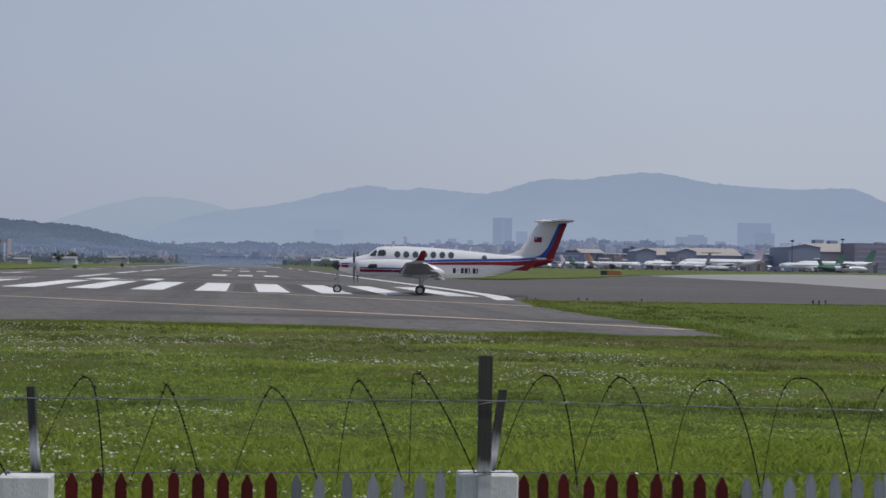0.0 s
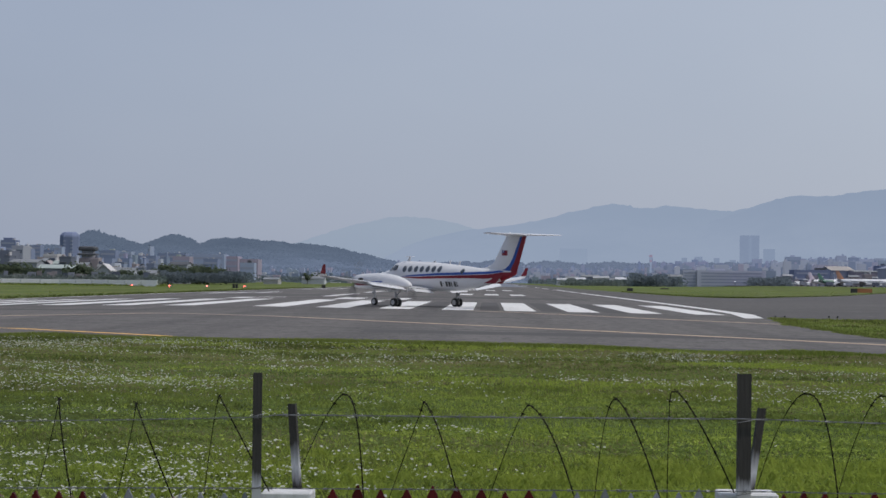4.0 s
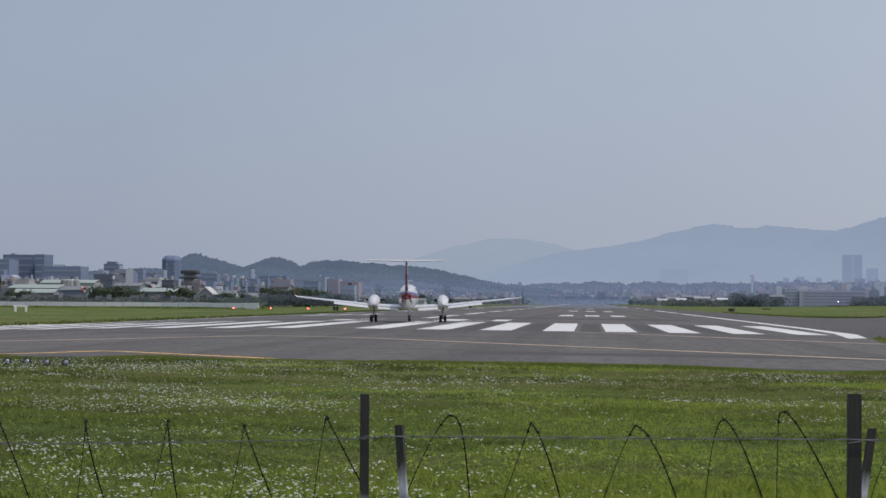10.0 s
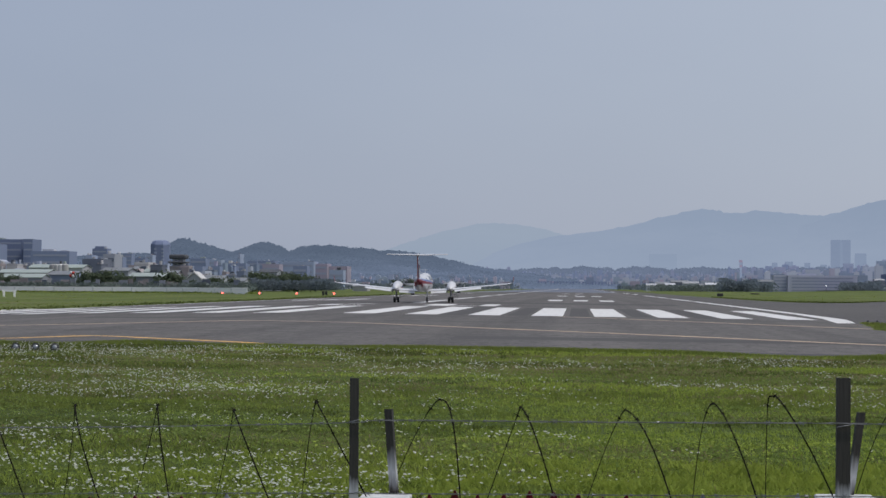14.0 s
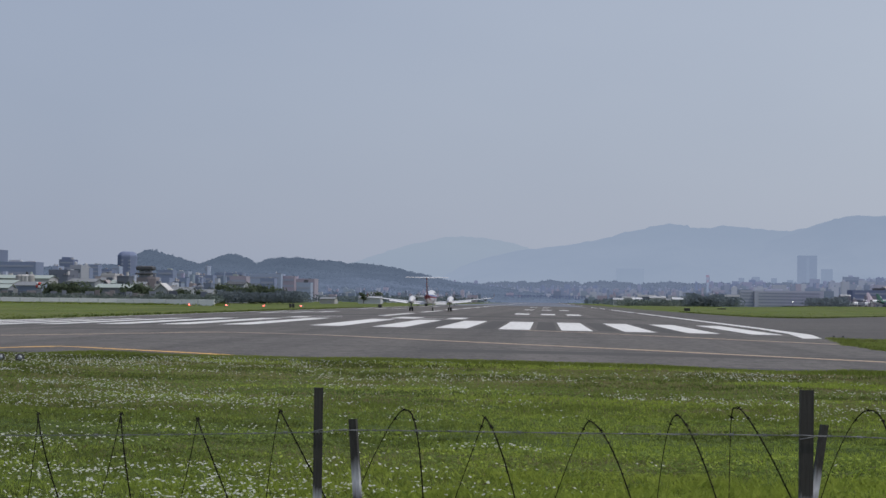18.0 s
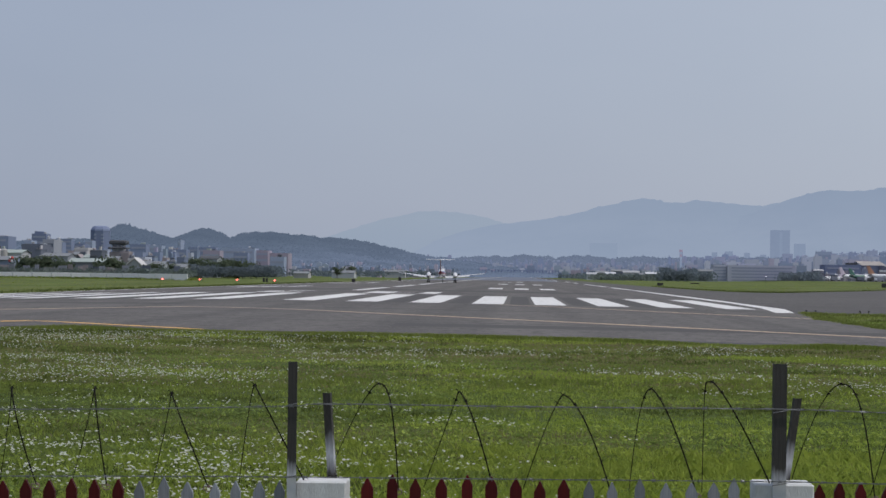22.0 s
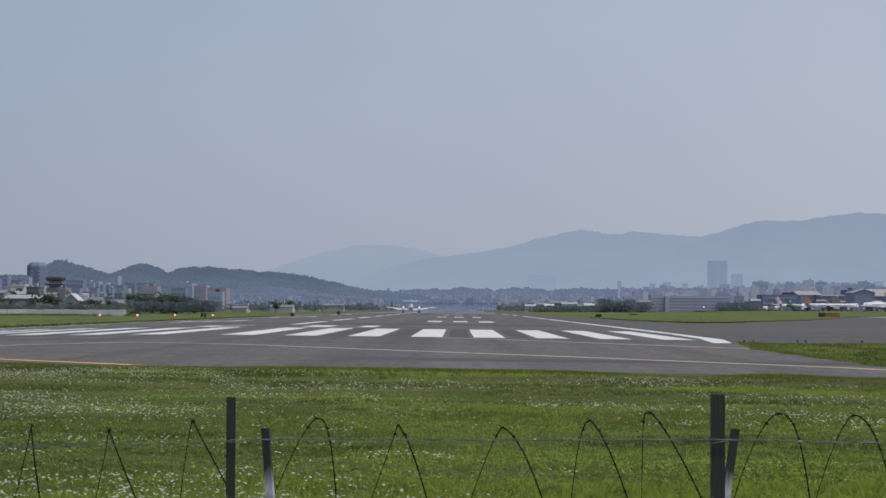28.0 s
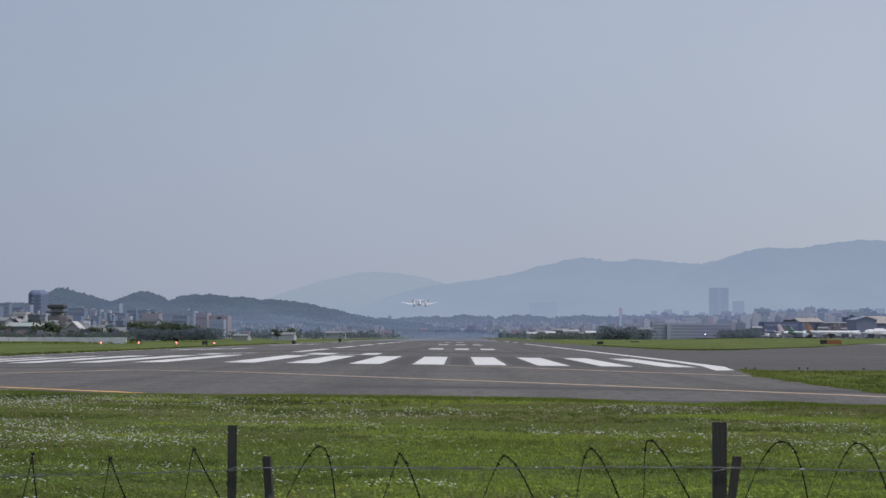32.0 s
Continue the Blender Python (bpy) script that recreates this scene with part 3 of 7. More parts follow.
def curve_through(points, steps=6):
    """Smooth line through points."""
    out = []
    p = [points[0]] + list(points) + [points[-1]]
    for i in range(1, len(p) - 2):
        for k in range(steps):
            t = k / steps
            out.append(tuple(0.5 * (2 * p[i][a] + (p[i + 1][a] - p[i - 1][a]) * t + (2 * p[i - 1][a] - 5 * p[i][a] + 4 * p[i + 1][a] - p[i + 2][a]) * t * t
                                    + (3 * p[i][a] - p[i - 1][a] - 3 * p[i + 1][a] + p[i + 2][a]) * t ** 3) for a in range(len(points[0]))))
    out.append(tuple(points[-1]))
    return out


for k in range(8):
    x = -13.41 + 3.6 * k
    bar(x, x + 1.8, 121.2, 166.8)
    x = 2 * CROWN_X - x
    bar(x - 1.8, x, 121.2, 166.8)
for y in (255, 388, 530):
    for k in range(3 if y < 500 else 2):
        x = -3.6 + 3.2 * k
        bar(x, x + 1.75, y, y + 23)
        x = 2 * CROWN_X - x
        bar(x - 1.75, x, y, y + 23)
for k in range(30):
    bar(-15.6, -14.6, 198 + 65 * k, 244 + 65 * k)
stripe([(13.3, 110.0), (14.4, 111.2), (15.55, 124.5), (15.85, 165), (15.8, 283), (15.0, 283), (15.0, 150), (14.5, 127)], label="white runway edge line with a widened end")
for y0, y1 in ((289, 355), (366, 411), (419, 492), (543, 590), (640, 700), (850, 975), (1100, 2550)):
    bar(14.95, 15.8, y0, y1, label="broken far part of a white runway edge line")
bar(-40.8, -40.2, 150, 2550, label="white runway edge line")
for k in range(2, 7):
    x = -13.41 + 3.6 * k - 1.45
    bar(x, x + 1.2, 120.4 + (k % 2), 167.5, mat=OLD_PAINT, label="dark blacked-out old runway paint", lift=0.004)
    bar(2 * CROWN_X - x - 1.2, 2 * CROWN_X - x, 120.4, 167.5, mat=OLD_PAINT, label="dark blacked-out old runway paint", lift=0.004)
for x0, x1, y0, y1 in ((-41, 14, 112.5, 114.0), (-41, 13.6, 118.6, 119.2), (-30, 13.2, 72.0, 72.5), (-4, 13.3, 66.3, 70.5), (-24, -16, 100, 104), (-9, 3, 98, 99.2), (-30, -2, 181, 186), (-28, 10, 205, 222)):
    bar(x0, x1, y0, y1, mat=OLD_PAINT, label="darker strip of newer asphalt", lift=0.003)
stripe([(CROWN_X, 55.1), (-1, 55.1), (6, 53.9), (12.9, 52.6), (13.0, 54.8), (6, 56.2), (-1, 57.4), (-9, 57.9), (CROWN_X, 58.0)], OLD_PAINT, label="dark asphalt margin beside grass", lift=0.003)
stripe([(-42, 55.1), (-27, 55.1), (-27, 58.2), (-42, 58.6)], OLD_PAINT, label="dark asphalt margin beside grass", lift=0.003)
# strokes of the runway number
for x0, x1, y0, y1 in ((-12.7, -10.6, 174, 190), (-10.6, -8.2, 177, 178.6), (-8.2, -6.8, 177, 193), (-21.6, -17.8, 174, 176.6), (-21.6, -20.2, 176.6, 186), (-20.2, -17.8, 186, 189)):
    bar(x0, x1, y0, y1, label="white stroke of the painted runway number", lift=0.007)
painted_line(curve_through([(-27, 74), (-22.9, 78.9), (-19.6, 83), (-16.4, 88.6), (-14.2, 92.6), (-11.8, 92.4), (-8.9, 90.6), (-4.7, 85.1), (2.65, 76), (7.2, 69.7), (11.07, 64.4), (13.0, 61)]),
             0.75, ORANGE_LINE, "faded pale orange taxi line across asphalt")
painted_line(curve_through([(-1, 119.5), (3.3, 112.8), (9.2, 101.5), (13.5, 94.2)]), 0.7, ORANGE_LINE, "faded pale orange taxi line across asphalt")
painted_line(curve_through([(-23, 56.6), (-17.0, 58.8), (-15.7, 60.0), (-14.9, 62.0), (-14.2, 62.9), (-12, 61.0), (-9.4, 58.6), (-8.6, 57.6)]), 0.44, YELLOW_LINE, "orange-yellow painted guide line beside grass")


# ---- grass ----
def noise2(x, y, s):
    return noise.noise(Vector((x * s, y * s, 3.7)))


def scatter_grass(name, count, spot, blades, tall, wide, mat, label, seed):
    """Tufts of bent blades; spot(rng) gives a place or None, blades grow wider and sparser with distance."""
    rng = np.random.default_rng(seed)
    pts = []
    while len(pts) < count:
        p = spot(rng)
        if p is not None:
            pts.append(p)
    pts = np.array(pts)
    n = len(pts)
    z = np.array([lie(x) - 0.03 + swell(x, y) for x, y in pts[:, :2]])
    V, F = [], []
    for b in range(blades):
        a = rng.uniform(0, 2 * np.pi, n)
        far_k = np.clip(pts[:, 1] / 25, 0.8, 2.6)
        h = tall * rng.uniform(0.55, 1.25, n) * pts[:, 2]
        w = wide * far_k * rng.uniform(0.7, 1.3, n)
        lean = h * rng.uniform(0.2, 0.95, n)
        ox, oy = pts[:, 0] + rng.normal(0, 0.035, n) * far_k, pts[:, 1] + rng.normal(0, 0.05, n) * far_k
        sx, sy = -np.sin(a) * w / 2, np.cos(a) * w / 2
        quad = np.stack([np.stack([ox - sx, oy - sy, z], 1), np.stack([ox + sx, oy + sy, z], 1),
                         np.stack([ox + sx * 0.7 + np.cos(a) * lean * 0.4, oy + sy * 0.7 + np.sin(a) * lean * 0.4, z + h * 0.6], 1),
                         np.stack([ox + np.cos(a) * lean, oy + np.sin(a) * lean, z + h], 1),
                         np.stack([ox - sx * 0.7 + np.cos(a) * lean * 0.4, oy - sy * 0.7 + np.sin(a) * lean * 0.4, z + h * 0.6], 1)], 1)
        V.append(quad.reshape(-1, 3))
    V = np.concatenate(V)
    m = len(V) // 5
    me = bpy.data.meshes.new(name)
    me.vertices.add(len(V))
    me.vertices.foreach_set("co", V.ravel())
    me.loops.add(m * 5)
    me.loops.foreach_set("vertex_index", np.arange(m * 5))
    me.polygons.add(m)
    me.polygons.foreach_set("loop_start", np.arange(m) * 5)
    me.update(calc_edges=True)
    me.materials.append(mat)
    return tagged(new(name, me), label, "grass", kind="stuff")


def meadow_spot(rng):
    y = 13.5 + (57.5 - 13.5) * rng.random() ** 1.25
    x = rng.uniform(-0.305 * y - 1.0, 0.33 * y + 1.0)
    edge = meadow_edge(x)
    if y > edge + 0.35 * noise2(x, 7, 0.9):
        return None
    return x, y, 0.45 + 1.1 * max(0.0, 0.42 + noise2(x * 0.35, y, 0.32)) + (0.9 if noise2(x * 0.6, y, 0.9) > 0.40 else 0)


def island_spot(rng):
    y = rng.uniform(52, 112)
    x = rng.uniform(12.8, 40)
    if y > 110 + 1.0 * noise2(x, 3, 0.4) or x < 13.0 + max(0, (y - 95) * 0.10) + 0.7 * noise2(y, 5, 0.35):
        return None
    return x, y, 0.9 + 0.9 * max(0.0, 0.4 + noise2(x, y, 0.25))


def verge_spot(rng):
    """Fringes along the far verges."""
    if rng.random() < 0.5:
        y = rng.uniform(125, 520)
        return -42.2 - abs(rng.normal(0, 3.0)), y, rng.uniform(0.8, 1.9)
    t = rng.random()
    line = [(26.3, 420), (26.8, 330), (29.0, 276), (31.5, 271), (35.5, 275), (41, 296), (58, 349), (98.5, 520)]
    k = min(int(t * (len(line) - 1)), len(line) - 2)
    f = t * (len(line) - 1) - k
    off = abs(rng.normal(0, 3))
    return line[k][0] * (1 - f) + line[k + 1][0] * f + off * 0.1, line[k][1] * (1 - f) + line[k + 1][1] * f + off + 0.5, rng.uniform(0.8, 2.0)


def wall_foot_spot(rng):
    """Long grass against the white boundary wall."""
    u = rng.uniform(-1150, -560)
    y = 560 - 24 * max(0.0, (u + 1150) / 590) - abs(rng.normal(1.2, 1.6)) - 0.5
    return far(u, y), y, rng.uniform(0.5, 1.4)


def plain_spot(rng):
    """Tufts over the grass islands beyond the pavements."""
    while True:
        y = rng.uniform(150, 640)
        if rng.random() < 0.5:
            x = rng.uniform(-0.33 * y, -42.4)
        else:
            x = rng.uniform(27, 30 + 0.17 * y)
            if y < 275 or x > 29 + (y - 275) * 0.27:
                continue
        if noise2(x, y * 0.3, 0.12) + rng.uniform(-0.3, 0.3) > -0.05:
            return x, y, rng.uniform(0.5, 1.5)


def island_edge_spot(rng):
    y = rng.uniform(54, 112)
    x = 13.15 + max(0, (y - 95) * 0.10) + abs(rng.normal(0, 0.45)) + 0.5 * noise2(y, 8, 0.35)
    if rng.random() < 0.35:
        x, y = rng.uniform(15, 38), 109.6 - abs(rng.normal(0, 0.8))
    return x, y, rng.uniform(0.4, 1.3)


def dry_spot(rng):
    """Straw drifts, widest towards the runway and to the east."""
    while True:
        y = 15 + 41 * rng.random() ** 0.8
        x = rng.uniform(-0.305 * y - 1.0, 0.33 * y + 1.0)
        keep = 0.30 + 0.9 * noise2(x * 0.35, y, 0.30) + (0.34 if 33 < y < 53 else -0.16) + 0.022 * x
        if rng.random() < keep and y < meadow_edge(x) - 1.0:
            return x, y, rng.uniform(0.6, 1.3)


def fresh_spot(rng):
    while True:
        y = 13.5 + 24 * rng.random() ** 1.4
        x = rng.uniform(-0.305 * y - 1.0, 0.33 * y + 1.0)
        if noise2(x * 0.6 + 60, y, 0.55) + 0.4 * noise2(x + 9, y, 2.1) > rng.uniform(-0.28, 0.16) + (0.14 if y > 24 else 0) + 0.05 * max(0.0, -x - 1):
            return x, y, rng.uniform(0.6, 1.25)


def near_spot(rng):
    """Lush tufts close behind the fence."""
    while True:
        y = 13.5 + 6.5 * rng.random()
        x = rng.uniform(-0.27 * y, 0.31 * y + 0.5)
        if noise2(x * 0.5 + 12, y * 1.4, 0.7) + 0.06 * x > rng.uniform(-0.25, 0.30):
            return x, y, rng.uniform(0.6, 1.35)


def fringe_spot(rng):
    x = rng.uniform(-18, 16)
    y = meadow_edge(x) - abs(rng.normal(0, 1.3)) + 0.3 * noise2(x, 2, 0.8)
    return x, y, 0.6 + max(0.0, 0.5 + noise2(x, 9, 0.35)) * 1.3


CLUMPS = random.Random(64)
LUSH = [(CLUMPS.uniform(-0.25, 0.31), 13.8 + 6.0 * CLUMPS.random() ** 1.3, CLUMPS.uniform(0.10, 0.42)) for _ in range(120)]
ISLAND_WEEDS = [(13.6 + abs(CLUMPS.gauss(0, 1.2)) + k * 0.12, 58 + 49 * CLUMPS.random(), CLUMPS.uniform(0.15, 0.6)) for k in range(46)]


def lush_spot(rng):
    """Upright yellow-green tufts in clumps behind the fence, more of them to the east."""
    while True:
        bear, y, r = LUSH[int(rng.integers(len(LUSH)))]
        if bear > rng.uniform(-0.20, 0.12):
            return bear * y + rng.normal(0, r), y + rng.normal(0, r * 1.3), rng.uniform(0.5, 1.3)


def island_weed_spot(rng):
    x, y, r = ISLAND_WEEDS[int(rng.integers(len(ISLAND_WEEDS)))]
    return x + rng.normal(0, r), y + rng.normal(0, r * 1.5), rng.uniform(0.5, 1.4)


def island_dry_spot(rng):
    while True:
        x, y = rng.uniform(13.4, 40), rng.uniform(54, 110)
        if noise2(x * 0.5 + 21, y, 0.30) > rng.uniform(-0.1, 0.25):
            return x, y, rng.uniform(0.5, 1.2)


def swathe_spot(rng):
    """Broad green swathes across the farther half of the meadow, thickest by the runway."""
    while True:
        y = 27 + 30 * rng.random() ** 0.7
        x = rng.uniform(-0.305 * y - 1.0, 0.33 * y + 1.0)
        edge = meadow_edge(x) - 0.4
        if y < edge and noise2(x * 0.28 + 80, y, 0.17) + 0.5 * noise2(x * 0.4, y + 50, 0.6) + (0.30 if y > edge - 6 else 0) > rng.uniform(0.0, 0.35) + 0.05 * max(0.0, -x - 1):
            return x, y, rng.uniform(0.6, 1.3)


def hummock_spot(rng):
    """Dark rank clumps in the hollows."""
    while True:
        y = 24 + 33 * rng.random()
        x = rng.uniform(-0.305 * y - 1.0, 0.33 * y + 1.0)
        if y < meadow_edge(x) - 0.6 and noise2(x * 0.45 + 33, y, 0.42) + 0.4 * noise2(x, y, 1.5) > rng.uniform(0.16, 0.42) + (-0.34 if x < -8 and y > 40 else (-0.10 if x < -3 else 0.06)):
            return x, y, rng.uniform(0.5, 1.3)


scatter_grass("grass", 9000, swathe_spot, 4, 0.055, 0.0095, FRESH, "bright green swathes of grass towards the runway", 36)
def rank_spot(rng):
    """A band of rank dark grass by the pavement, thickest to the west."""
    while True:
        x = rng.uniform(-19, 2)
        y = meadow_edge(x) - 0.2 - abs(rng.normal(0, 2.6))
        if noise2(x * 0.5, y, 0.5) + 0.3 * noise2(x, y, 1.6) > rng.uniform(-0.35, 0.25) + 0.05 * max(0.0, x + 6):
            return x, y, rng.uniform(0.5, 1.3)


scatter_grass("grass", 5200, rank_spot, 4, 0.070, 0.0105, WEED, "band of dark rank grass along the pavement", 38)
scatter_grass("grass", 8500, hummock_spot, 4, 0.062, 0.0105, WEED, "dark rank grass clumps in the meadow", 37)
scatter_grass("grass", 9000, fringe_spot, 4, 0.085, 0.011, BLADE, "taller bright green grass along the runway edge", 6)
scatter_grass("grass", 84000, meadow_spot, 4, 0.031, 0.0100, BLADE, "bright green uncut grass in front of the runway", 3)
scatter_grass("grass", 15000, island_spot, 4, 0.042, 0.016, BLADE, "green grass island between runway and taxiway", 4)
scatter_grass("grass", 2600, island_edge_spot, 4, 0.095, 0.014, BLADE, "taller green grass along the edge of the grass island", 24)
scatter_grass("grass", 1900, island_edge_spot, 4, 0.085, 0.014, WEED, "rough weeds along the edge of the grass island", 14)
scatter_grass("grass", 33000, dry_spot, 3, 0.040, 0.0095, STRAW, "brown dry grass between the green tufts", 15)
scatter_grass("grass", 17000, fresh_spot, 5, 0.043, 0.0085, FRESH, "fresh yellow-green grass tufts", 16)
scatter_grass("grass", 9000, near_spot, 5, 0.046, 0.0085, FRESH, "lush yellow-green tufts behind the fence", 26)
scatter_grass("grass", 13000, lush_spot, 5, 0.075, 0.0080, FRESH, "clumps of upright yellow-green grass behind the fence", 28)
scatter_grass("grass", 800, island_weed_spot, 5, 0.075, 0.016, WEED, "dark weed clumps along the edge of the grass island", 29)
scatter_grass("grass", 4200, island_dry_spot, 3, 0.045, 0.016, STRAW, "straw-coloured drifts on the grass island", 30)
scatter_grass("grass", 4200, plain_spot, 3, 0.060, 0.035, BLADE, "rank tufts on the mown grass beyond the taxiway", 25)
scatter_grass("grass", 2600, wall_foot_spot, 3, 0.42, 0.10, BLADE, "long grass along the foot of the boundary wall", 27)
scatter_grass("grass", 3500, verge_spot, 3, 0.12, 0.03, WEED, "rough grass along the far runway verges", 5)


def dark_patch_spot(rng):
    """Dark grass patches in the nearer meadow."""
    while True:
        y = 14 + 16 * rng.random()
        x = rng.uniform(-0.305 * y - 1.0, 0.33 * y + 1.0)
        if noise2(x * 0.6 + 71, y, 0.7) + 0.5 * noise2(x, y, 2.0) > rng.uniform(0.20, 0.42) + 0.05 * x:
            return x, y, rng.uniform(0.4, 1.0)


scatter_grass("grass", 7500, dark_patch_spot, 5, 0.040, 0.0095, WEED, "dark grass in patches behind the fence", 39)


def scatter_clover(count, seed, mat, deep, keep, label):
    """Low round leaves lying nearly flat, in clumps with bare hollows between."""
    rng = np.random.default_rng(seed)
    V, F = [], []
    while len(F) < count:
        y = 13.6 + deep * rng.random() ** 1.7
        x = rng.uniform(-0.305 * y - 1, 0.33 * y + 1)
        if keep(x, y) < rng.uniform(-0.60, 0.50):
            continue
        r = rng.uniform(0.008, 0.017) * (0.8 + 0.02 * y)
        z = lie(x) - 0.03 + swell(x, y) + rng.uniform(0.008, 0.036) * (1 + 0.6 * noise2(x, y, 0.9))
        tx, ty = rng.normal(0, 0.35), rng.normal(-0.15, 0.35)
        k, a0 = len(V), rng.uniform(0, 3)
        for j in range(5):
            a = a0 + j * 1.2566
            c, s = r * math.cos(a), r * math.sin(a)
            V.append((x + c, y + s, z + tx * c + ty * s))
        F.append(tuple(range(k, k + 5)))
    me = bpy.data.meshes.new("clover")
    me.from_pydata(V, [], F)
    me.materials.append(mat)
    return tagged(new("clover", me), label, "clover", kind="stuff")


scatter_clover(88000, 44, CLOVER, 34, lambda x, y: noise2(x, y, 1.3) + 0.6 * noise2(x + 30, y, 0.33) + 0.035 * min(2.0, x), "low bright green clover leaves among the grass")
scatter_clover(20000, 45, FRESH, 9, lambda x, y: 0.9 * noise2(x * 0.7 + 12, y * 1.2, 0.75) + 0.10 * x - 0.10 + 0.35 * noise2(x + 3, y, 5.0), "lush yellow-green leaves in patches behind the fence")


def scatter_flowers(count, seed):
    """White flower heads on stalks, in drifts."""
    rng = np.random.default_rng(seed)
    V, F = [], []
    while len(F) < count:
        y = 14 + 43 * rng.random() ** 1.1
        x = rng.uniform(-0.305 * y - 1, 0.33 * y + 1)
        drift = 0.55 + noise2(x * 0.85 + 17, y, 0.42) * 0.95 + noise2(x * 0.8 + 5, y, 0.19) * 0.8 + noise2(x + 40, y, 1.7) * 0.75 + (0.12 if y > 30 else -0.03) - 0.018 * x - 0.062 * max(0, x) - (0.16 if x > 0 and y < 26 else 0) - (0.10 if x < 0 and y < 19 else 0)
        if y > min(54.4, 55.5 - 0.17 * (x + 10)) or rng.random() > max(0.0, drift) ** 4.6 * 0.8:
            continue
        r = rng.uniform(0.0062, 0.0130) * (1.18 if y < 24 else 1.08) * (1.0 + 0.006 * y)
        z = lie(x) + swell(x, y) + rng.uniform(0.0, 0.055)
        tx, ty = rng.normal(0, 0.35), -abs(rng.normal(0.45, 0.25))
        k = len(V)
        for j in range(6):
            a = j * math.pi / 3
            V.append((x + r * math.cos(a), y + r * math.sin(a) * 0.9, z - (tx * math.cos(a) + ty * math.sin(a) * -1) * r * 0.8))
        F.append(tuple(range(k, k + 6)))
    me = bpy.data.meshes.new("wild_flowers")
    me.from_pydata(V, [], F)
    me.materials.append(PETAL)
    return tagged(new("wild_flowers", me), "small white wild flowers scattered in drifts over the grass", "flowers", kind="stuff")


scatter_flowers(12500, 8)


# ---- fence ----
NEAR = 9.3


def fx(u, y=NEAR):
    return u * y / SPAN - 0.009


def fz(v, y=NEAR):
    return 1.521 + v * y / SPAN


def picket_mesh(name, w, h, mat):
    g = Geo()
    g.prism([(-w / 2, 0), (w / 2, 0), (w / 2, h - 0.045), (w * 0.06, h), (-w * 0.06, h), (-w / 2, h - 0.045)], -0.011, 0.011)
    return g.mesh(name, mat)


RED_PICKETS = [picket_mesh("picket", w, 0.74, RED_WOOD) for w in (0.050, 0.053, 0.047)]
WHITE_PICKETS = [picket_mesh("picket", w, 0.74, WHITE_WOOD) for w in (0.047, 0.051, 0.044)]


def picket_panel(red, white, x0, x1, drop0=0.0, drop1=0.0):
    p = thing("picket_fence_panel", "low picket fence panel with dark red and dull white pickets", "fence", "picket fence panels", at=pose((x0 + x1) / 2, NEAR, 0))
    mid = (x0 + x1) / 2
    for z in (0.10, 0.42):
        part("rail", Geo().box((0, 0.032, z), (x1 - x0, 0.035, 0.05), 0.006), WHITE_WOOD, p)
    rng = random.Random(int(abs(mid) * 100) + 7)
    for us, kinds, lab in ((red, RED_PICKETS, "dark red painted picket"), (white, WHITE_PICKETS, "dull white painted picket")):
        for u in us:
            m = pose(fx(u) - mid, 0, -0.105 - drop0 - (drop1 - drop0) * (fx(u) - x0) / (x1 - x0) + rng.uniform(-0.014, 0.012), 0, rng.uniform(-0.5, 0.5), rng.uniform(-4, 4))
            part("picket", rng.choice(kinds), None, p, lab, at=m)
    return p


picket_panel([-262, -219, -176, -130, -85, -41, 1, 43, 86], [130, 173, 219, 266, 309, 348, 386], fx(-290), fx(417))
picket_panel([537, 568, 609, 652, 692, 733, 774, 814, 855, 896], [938, 978, 1019, 1059, 1102, 1143, 1186], fx(526), fx(1218))
picket_panel([-1128, -1084, -1040, -996, -953, -910, -868, -826, -786, -746, -705], [-665, -622, -580, -534, -495, -454, -416], fx(-1150), fx(-405), 0.055, 0.024)


def pillar(u0, u1, v):
    x0, x1, z1 = fx(u0), fx(u1), fz(v)
    g = Geo().box(((x0 + x1) / 2, NEAR + 0.09, (z1 - 0.12) / 2 - 0.0), (x1 - x0, 0.22, z1 + 0.12), 0.007)
    return solid("fence_pillar", g, WHITEWASH, "short whitewashed concrete fence pillar with worn edges", "pillar", "fence pillars")


pillar(-388, -298, -369)
pillar(422, 525, -361)
pillar(1218, 1322, -357)
pillar(-1245, -1150, -366)


def angle_iron(g, x, y, z0, z1, w, t=0.005, lean=0.0, back=0.0):
    """An L-shaped steel upright, leaning aside."""
    out = [(0, 0), (w, 0), (w, t), (t, t), (t, w), (0, w)]
    g.loft([[(x + a + lean * f, y + b + back * f, z0 + (z1 - z0) * f) for a, b in out] for f in (0.0, 1.0)])


